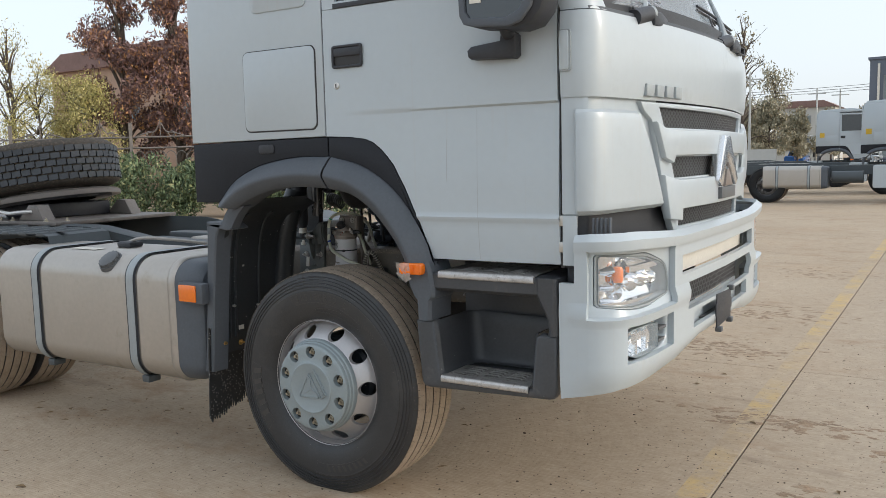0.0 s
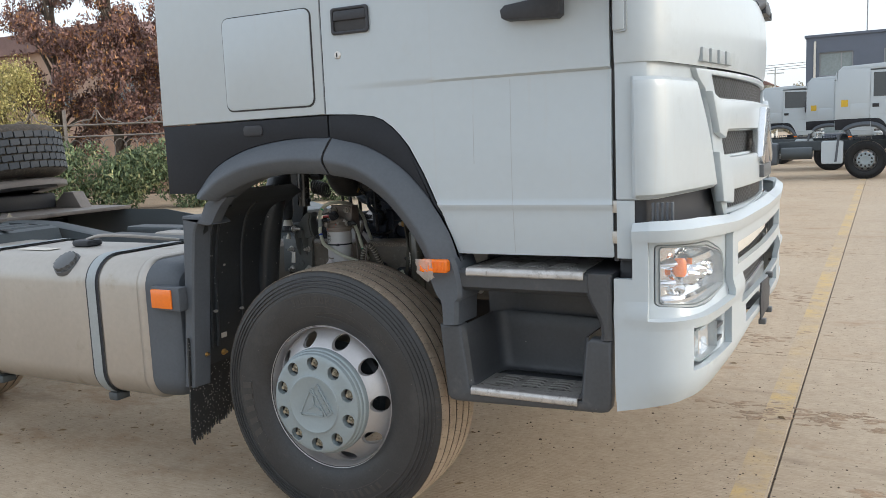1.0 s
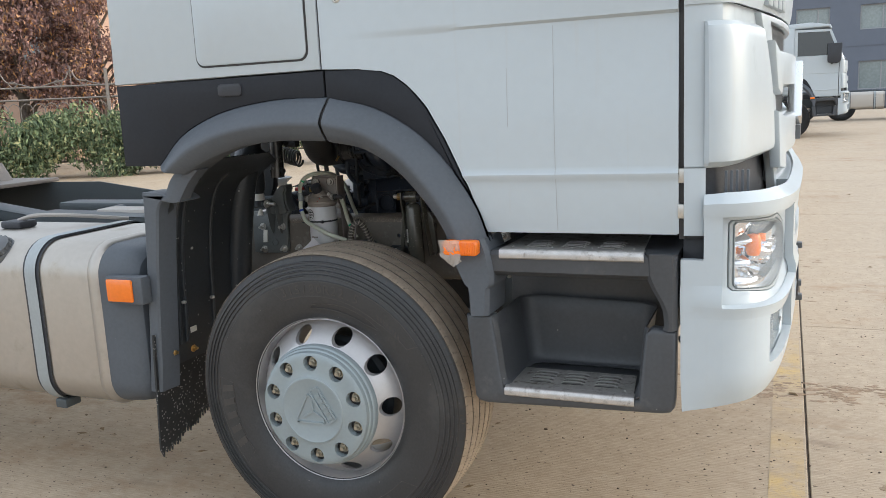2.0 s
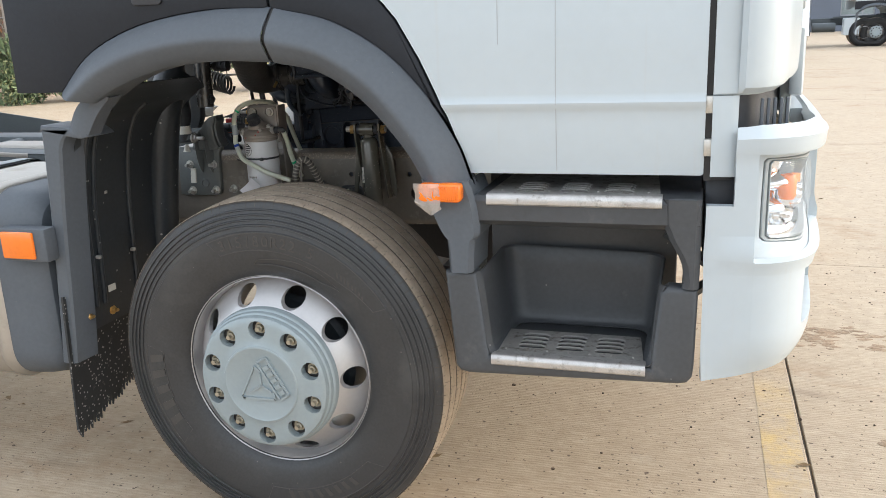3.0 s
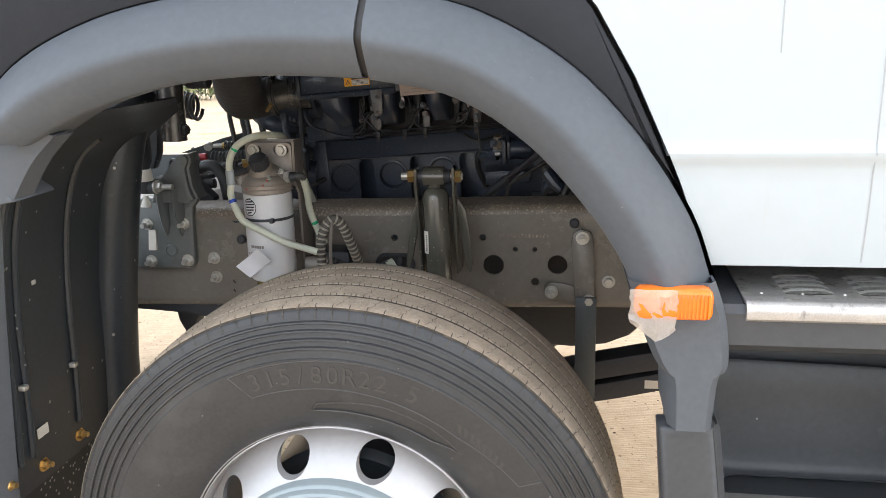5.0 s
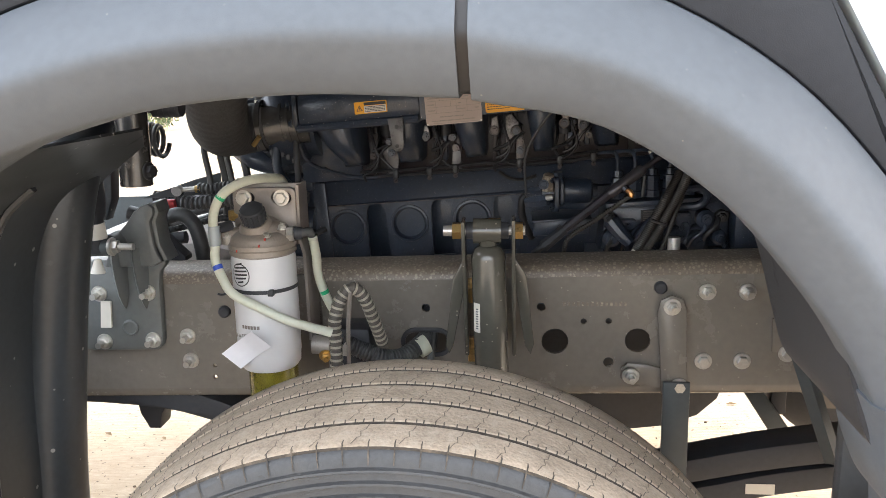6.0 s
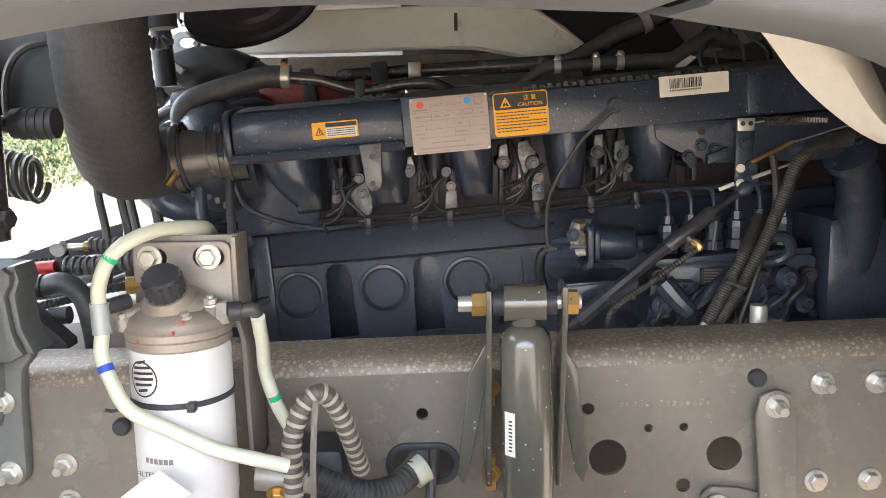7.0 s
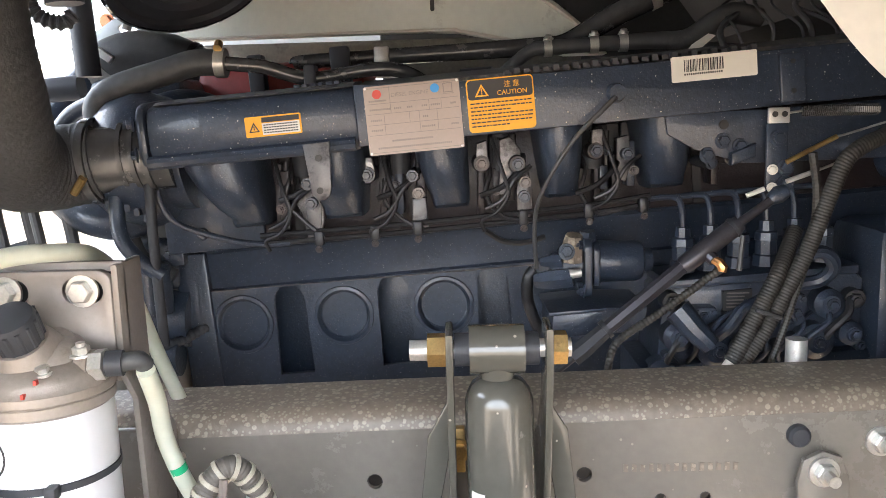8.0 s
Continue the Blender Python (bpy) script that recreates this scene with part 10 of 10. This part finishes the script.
part("antenna", rod((0.9, BY + 1, 6.9), (0.9, BY + 1, 10.5), 0.04, 6), WFRAME, hall)


# ---- fence, hedge and trees ----
def leaf_material(name, dark, light, third=None):
    m = bpy.data.materials.new(name)
    m.use_nodes = True
    n, l = m.node_tree.nodes, m.node_tree.links
    g = n.new("ShaderNodeNewGeometry")
    r = n.new("ShaderNodeValToRGB")
    r.color_ramp.elements[0].color, r.color_ramp.elements[1].color = (*dark, 1), (*light, 1)
    if third:
        e = r.color_ramp.elements.new(0.8)
        e.color = (*light, 1)
        r.color_ramp.elements[2].color = (*third, 1)
    l.new(g.outputs["Random Per Island"], r.inputs[0])
    b = n["Principled BSDF"]
    l.new(r.outputs[0], b.inputs["Base Color"])
    b.inputs["Roughness"].default_value = 0.6
    b.inputs["Subsurface Weight"].default_value = 0.0
    return m


GREEN = leaf_material("hedge_leaves", (0.055, 0.085, 0.045), (0.2, 0.265, 0.13), (0.42, 0.4, 0.2))
RUSSET = leaf_material("russet_leaves", (0.11, 0.065, 0.065), (0.31, 0.17, 0.135), (0.6, 0.31, 0.1))
GOLD = leaf_material("yellowing_leaves", (0.28, 0.26, 0.09), (0.6, 0.52, 0.2), (0.7, 0.6, 0.3))
BARK = mat("bark", (0.12, 0.095, 0.075), 0.9, var=0.35, scale=12, bump=0.5, bscale=60)
IRON = mat("weathered_iron", (0.2, 0.178, 0.158), 0.6, var=0.3, scale=9, dirt=(0.16, 0.1, 0.06), dirt_at=0.56)


def leaves(bm, cx, cy, cz, rx, ry, rz, n, size):
    """Single leaves strewn through an uneven rounded mass, thinner towards its middle."""
    for _ in range(n):
        d = Vector((random.gauss(0, 1), random.gauss(0, 1), random.gauss(0, 1))).normalized() * random.uniform(0.45, 1.0) ** 0.5
        p = Vector((cx + d.x * rx, cy + d.y * ry, cz + d.z * rz))
        s = size * random.uniform(0.6, 1.4)
        e = Euler((random.uniform(0, 6.3), random.uniform(0, 6.3), random.uniform(0, 6.3))).to_matrix()
        bm.faces.new([bm.verts.new(p + e @ Vector(q)) for q in ((-s, 0, 0), (0, -s * 0.42, s * 0.12), (s, 0, 0), (0, s * 0.42, s * 0.12))])


F0, FD = Vector((-17.0, 13.5, 0)), Vector((0.85, 0.53, 0)).normalized()
FN = Vector((-FD.y, FD.x, 0))
random.seed(5)
for k in range(-9, 6):
    hb = bmesh.new()
    c = F0 + FD * (k * 1.9)
    for q in range(16):
        o = c + FD * random.uniform(-1.0, 1.0) - FN * random.uniform(0.1, 0.8)
        leaves(hb, o.x, o.y, random.uniform(0.2, 1.45), 0.55, 0.5, 0.5, 420, 0.06)
    h = link("hedge_shrub", hb, GREEN)
    tagged(h, "dense green shrub with yellowing leaves before an iron fence", "shrub", "hedge along the fence")
fence = thing("iron_fence", F0.x, F0.y, 0, "weathered iron fence with scroll-topped panels and posts", "fence")


def fpart(name, pts, r, seg=6, per=1, smooth_line=False):
    part(name, tube([tuple(F0 + FD * a + Vector((0, 0, b))) for a, b in pts], r, seg, per, smooth_line=smooth_line), IRON, fence)


for k in range(-5, 3):
    a = k * 3.45 - 1.0
    fpart("post", [(a, 0), (a, 2.75)], 0.06, 4)
    for z in (0.4, 2.02, 2.33):
        fpart("rail", [(a, z), (a + 3.45, z)], 0.025, 4)
    for q in range(11):
        b = a + 0.08 + q * 0.3
        fpart("bar", [(b, 0.4), (b, 1.78)], 0.014, 4)
        fpart("arch_bar", [(b, 1.76), (b + 0.04, 1.87), (b + 0.15, 1.93), (b + 0.26, 1.87), (b + 0.3, 1.76)], 0.014, 4, 3, True)
    for q in (0.0, 1.72):
        fpart("scroll", [(a + q + 0.1, 2.33), (a + q + 0.4, 2.43), (a + q + 0.7, 2.49), (a + q + 0.86, 2.73), (a + q + 1.02, 2.49), (a + q + 1.3, 2.43), (a + q + 1.62, 2.33)], 0.016, 4, 4, True)
        fpart("spear", [(a + q + 0.86, 2.33), (a + q + 0.86, 2.85)], 0.016, 4)
        for e in (0.55, 1.17):
            fpart("scroll", [(a + q + e, 2.33), (a + q + e + 0.1, 2.43), (a + q + e, 2.49), (a + q + e - 0.1, 2.43), (a + q + e, 2.33)], 0.014, 4, 3, True)


def tree(x, y, h, spread, leafmat, n, size, label, lean=0.0, bare=False, clumps=36):
    t = thing("tree", x, y, 0, label, "tree", "trees behind the fence")
    wood = tube([(x, y, 0), (x + 0.05 * h * lean, y, h * 0.3), (x + 0.1 * h * lean, y + 0.1, h * 0.62), (x, y, h * 0.95)], [h * 0.022, h * 0.017, h * 0.01, h * 0.002], 8)
    tips = []
    for k in range(clumps):
        f = random.uniform(0.12, 0.9)
        a = random.uniform(0, 6.283)
        out = spread * (1.15 - f) * random.uniform(0.5, 1.1)
        s = Vector((x, y, h * f))
        e = s + Vector((math.cos(a) * out, math.sin(a) * out, h * random.uniform(0.05, 0.22)))
        mid = (s + e) / 2 + Vector((0, 0, 0.03 * h))
        tube([tuple(s), tuple(mid), tuple(e)], [h * 0.008, h * 0.004, h * 0.0012], 5, 3, bm=wood)
        tips.append((mid, e))
        for _ in range(4 if bare else 2):
            u = mid.lerp(e, random.uniform(0.1, 0.9))
            w = u + Vector((random.gauss(0, 0.4), random.gauss(0, 0.4), random.uniform(0.1, 0.9))) * (h * 0.09)
            tube([tuple(u), tuple(w)], [h * 0.002, h * 0.0006], 4, smooth_line=False, bm=wood)
            tips.append((u, w))
    part("trunk", wood, BARK, t)
    lf = bmesh.new()
    for m_, e in tips:
        for q in (m_.lerp(e, 0.5), e):
            leaves(lf, q.x, q.y, q.z, spread * 0.22, spread * 0.22, spread * 0.18, max(1, n // (2 * len(tips))), size)
    part("crown", lf, leafmat, t)


random.seed(9)
P = lambda a, b: F0 + FD * a + FN * b
for a, b, h, s, m_, n, size, lab in (
    (-5.9, 3.0, 5.7, 1.7, GOLD, 1500, 0.045, "slender tree with few yellow leaves on bare twigs"),
    (-7.6, 4.0, 5.6, 1.8, GOLD, 1800, 0.045, "slender tree with few yellow leaves on bare twigs"),
    (-4.7, 2.2, 4.3, 1.6, GOLD, 7000, 0.04, "bushy young tree with yellow-green leaves"),
    (-3.5, 2.0, 4.1, 1.5, GOLD, 7000, 0.04, "bushy young tree with yellow-green leaves"),
    (-2.7, 1.7, 3.9, 1.35, GOLD, 6500, 0.04, "bushy young tree with yellow-green leaves"),
    (-2.3, 3.2, 8.4, 1.7, RUSSET, 22000, 0.06, "tree with dense dark russet autumn leaves"),
    (-0.5, 3.0, 7.9, 1.8, RUSSET, 22000, 0.06, "tree with dense dark russet autumn leaves"),
    (1.6, 3.4, 7.2, 1.9, RUSSET, 18000, 0.06, "tree with dense russet autumn leaves"),
    (4.4, 4.2, 6.8, 2.0, RUSSET, 9000, 0.07, "tree with russet autumn leaves"),
    (-10.0, 3.5, 5.0, 2.0, GOLD, 6000, 0.05, "tree with yellowing leaves"),
):
    p = P(a, b)
    tree(p.x, p.y, h, s, m_, n, size, lab)
# distance haze is put into these lightened leaf colours
DULL = leaf_material("far_leaves", (0.24, 0.23, 0.16), (0.42, 0.38, 0.26), (0.52, 0.44, 0.3))
random.seed(14)
for x, y, h, s, n, bare in ((-12.3, 66, 11.5, 2.6, 500, True), (-11.0, 70, 5.0, 2.2, 4500, False), (-9.4, 74, 4.3, 2.0, 4500, False), (-8.0, 84, 4.6, 2.2, 3000, False), (-12.8, 72, 5.0, 2.3, 4500, False), (-16, 76, 6.5, 2.8, 3500, False), (-6.0, 88, 4.8, 2.4, 3000, False), (-22, 80, 9, 3.5, 2600, False), (-29, 78, 8, 3.5, 2400, False), (-3.5, 92, 5, 2.4, 2600, False), (-36, 70, 9, 3.5, 2600, False), (-14.5, 92, 9, 3.5, 3000, False)):
    tree(x, y, h, s, DULL, n, 0.15, "far roadside tree with thinning dull leaves, paled for haze", bare=bare)
BRICK = mat("brick_house_wall", (0.5, 0.34, 0.25), 0.85, var=0.12, scale=3)
TILE = mat("roof_tiles", (0.24, 0.15, 0.13), 0.8, var=0.2, scale=4)
WALLW = mat("pale_house_wall", (0.55, 0.55, 0.52), 0.85, var=0.06)


def house(x, y, w, d, h, wall, label):
    e = thing("house", x, y, 0, label, "house", "far houses")
    part("wall", box(x - w / 2, x + w / 2, y - d / 2, y + d / 2, 0, h), wall, e)
    part("roof", prism([(x - w / 2 - 0.3, h), (x + w / 2 + 0.3, h), (x + w / 2 - 1.2, h + 0.75), (x - w / 2 + 1.2, h + 0.75)], y - d / 2 - 0.3, y + d / 2 + 0.3), TILE, e, smooth=False)
    for k in range(3):
        cx = x - w / 2 + w * (k + 0.5) / 3
        wn_ = part("window", box(cx - 0.55, cx + 0.55, y - d / 2 - 0.05, y - d / 2 + 0.1, h - 2.2, h - 0.9), WFRAME, e)
        part("pane", box(cx - 0.48, cx + 0.48, y - d / 2 - 0.07, y - d / 2 - 0.04, h - 2.13, h - 0.97), PANE, wn_)


p = P(-6.0, 16)
house(-26.6, p.y, 10.4, 8, 5.6, BRICK, "orange brick house with a tiled roof behind trees")
house(-12.6, 104, 6, 8, 6.2, WALLW, "pale two-storey house far behind trees")
for k, (x, y) in enumerate(((-11.3, 64), (-9.6, 86), (-8, 90))):
    e = thing("utility_pole", x, y, 0, "thin concrete utility pole with a cross arm", "utility pole", "utility poles")
    part("pole", rod((x, y, 0), (x, y, 7.4), 0.11, 8, 0.07), WALLW, e)
    part("cross_arm", box(x - 0.8, x + 0.8, y - 0.05, y + 0.05, 6.8, 6.9), WALLW, e)
for k in range(3):
    w = link("overhead_wire", tube([(-40, 86 + 0.03 * k, 7.2 + 0.25 * k), (-20, 86 + 0.03 * k, 6.85 + 0.25 * k), (-9.6, 86, 6.9 + 0.24 * k), (0, 86, 7.1 + 0.25 * k), (20, 86, 7.4 + 0.25 * k)], 0.02, 4, 5), INK)
    tagged(w, "thin dark overhead wire between poles", "cable", "overhead wires")
yard = link("yard_wall", box(-60, -9, 62, 62.3, 0, 1.6), WALLW)
tagged(yard, "low pale boundary wall at the far side of the yard", "wall", kind="structure")
back = link("backdrop", box(-300, 300, 240, 242, 0, 6.0), mat("far_haze_woods", (0.24, 0.22, 0.17), 0.9, var=0.3, scale=0.08))
tagged(back, "hazy line of far woods on the horizon", "backdrop", kind="structure")


# ---- light truck and car at the far side of the yard ----
BLUEPAINT = mat("blue_car_paint", (0.03, 0.13, 0.42), 0.25, coat=0.6, var=0.05)
lt = thing("light_truck", -10.6, 84, 0, "white light truck parked at the far side of the yard", "truck")
LX, LY = -11.4, 84.0
part("cab", prism([(LY - 1.0, 0.9), (LY - 1.0, 1.8), (LY - 0.65, 2.75), (LY + 1.0, 2.85), (LY + 1.0, 0.7), (LY - 0.95, 0.7)], LX, LX + 1.7, axis="x", bevel=0.06), WHITE, lt)
part("windscreen", prism([(LY - 1.03, 1.8), (LY - 1.01, 1.85), (LY - 0.7, 2.6), (LY - 0.73, 2.55)], LX + 0.15, LX + 1.55, axis="x"), DARKGLASS, lt)
part("bumper", box(LX, LX + 1.7, LY - 1.1, LY - 0.9, 0.5, 0.8, 0.04), BLACK, lt)
part("load_bed", box(LX - 0.1, LX + 1.8, LY + 1.2, LY + 5, 0.75, 1.2, 0.03), CHASSIS, lt)
for x in (LX + 0.05, LX + 1.55):
    for y in (LY - 0.1, LY + 3.8):
        part("wheel", rod((x - 0.1, y, 0.36), (x + 0.1, y, 0.36), 0.36, 18), RUBBER, lt)
car = thing("car", -9.7, 79, 0, "small blue car parked before a light truck", "car")
CX, CZ = -10.2, 79.0
part("body", prism([(CX - 0.8, 0.35), (CX + 0.8, 0.35), (CX + 0.85, 0.8), (CX + 0.7, 0.95), (CX - 0.7, 0.95), (CX - 0.85, 0.8)], CZ - 1.9, CZ + 1.9, bevel=0.08), BLUEPAINT, car)
part("roof", prism([(CX - 0.7, 0.93), (CX + 0.7, 0.93), (CX + 0.52, 1.42), (CX - 0.52, 1.42)], CZ - 0.8, CZ + 1.4, bevel=0.06), BLUEPAINT, car)
part("windscreen", prism([(CX - 0.6, 0.98), (CX + 0.6, 0.98), (CX + 0.48, 1.34), (CX - 0.48, 1.34)], CZ - 0.83, CZ - 0.79), DARKGLASS, car)
for x in (CX - 0.75, CX + 0.75):
    for y in (CZ - 1.3, CZ + 1.3):
        part("wheel", rod((x - 0.09, y, 0.31), (x + 0.09, y, 0.31), 0.31, 18), RUBBER, car)
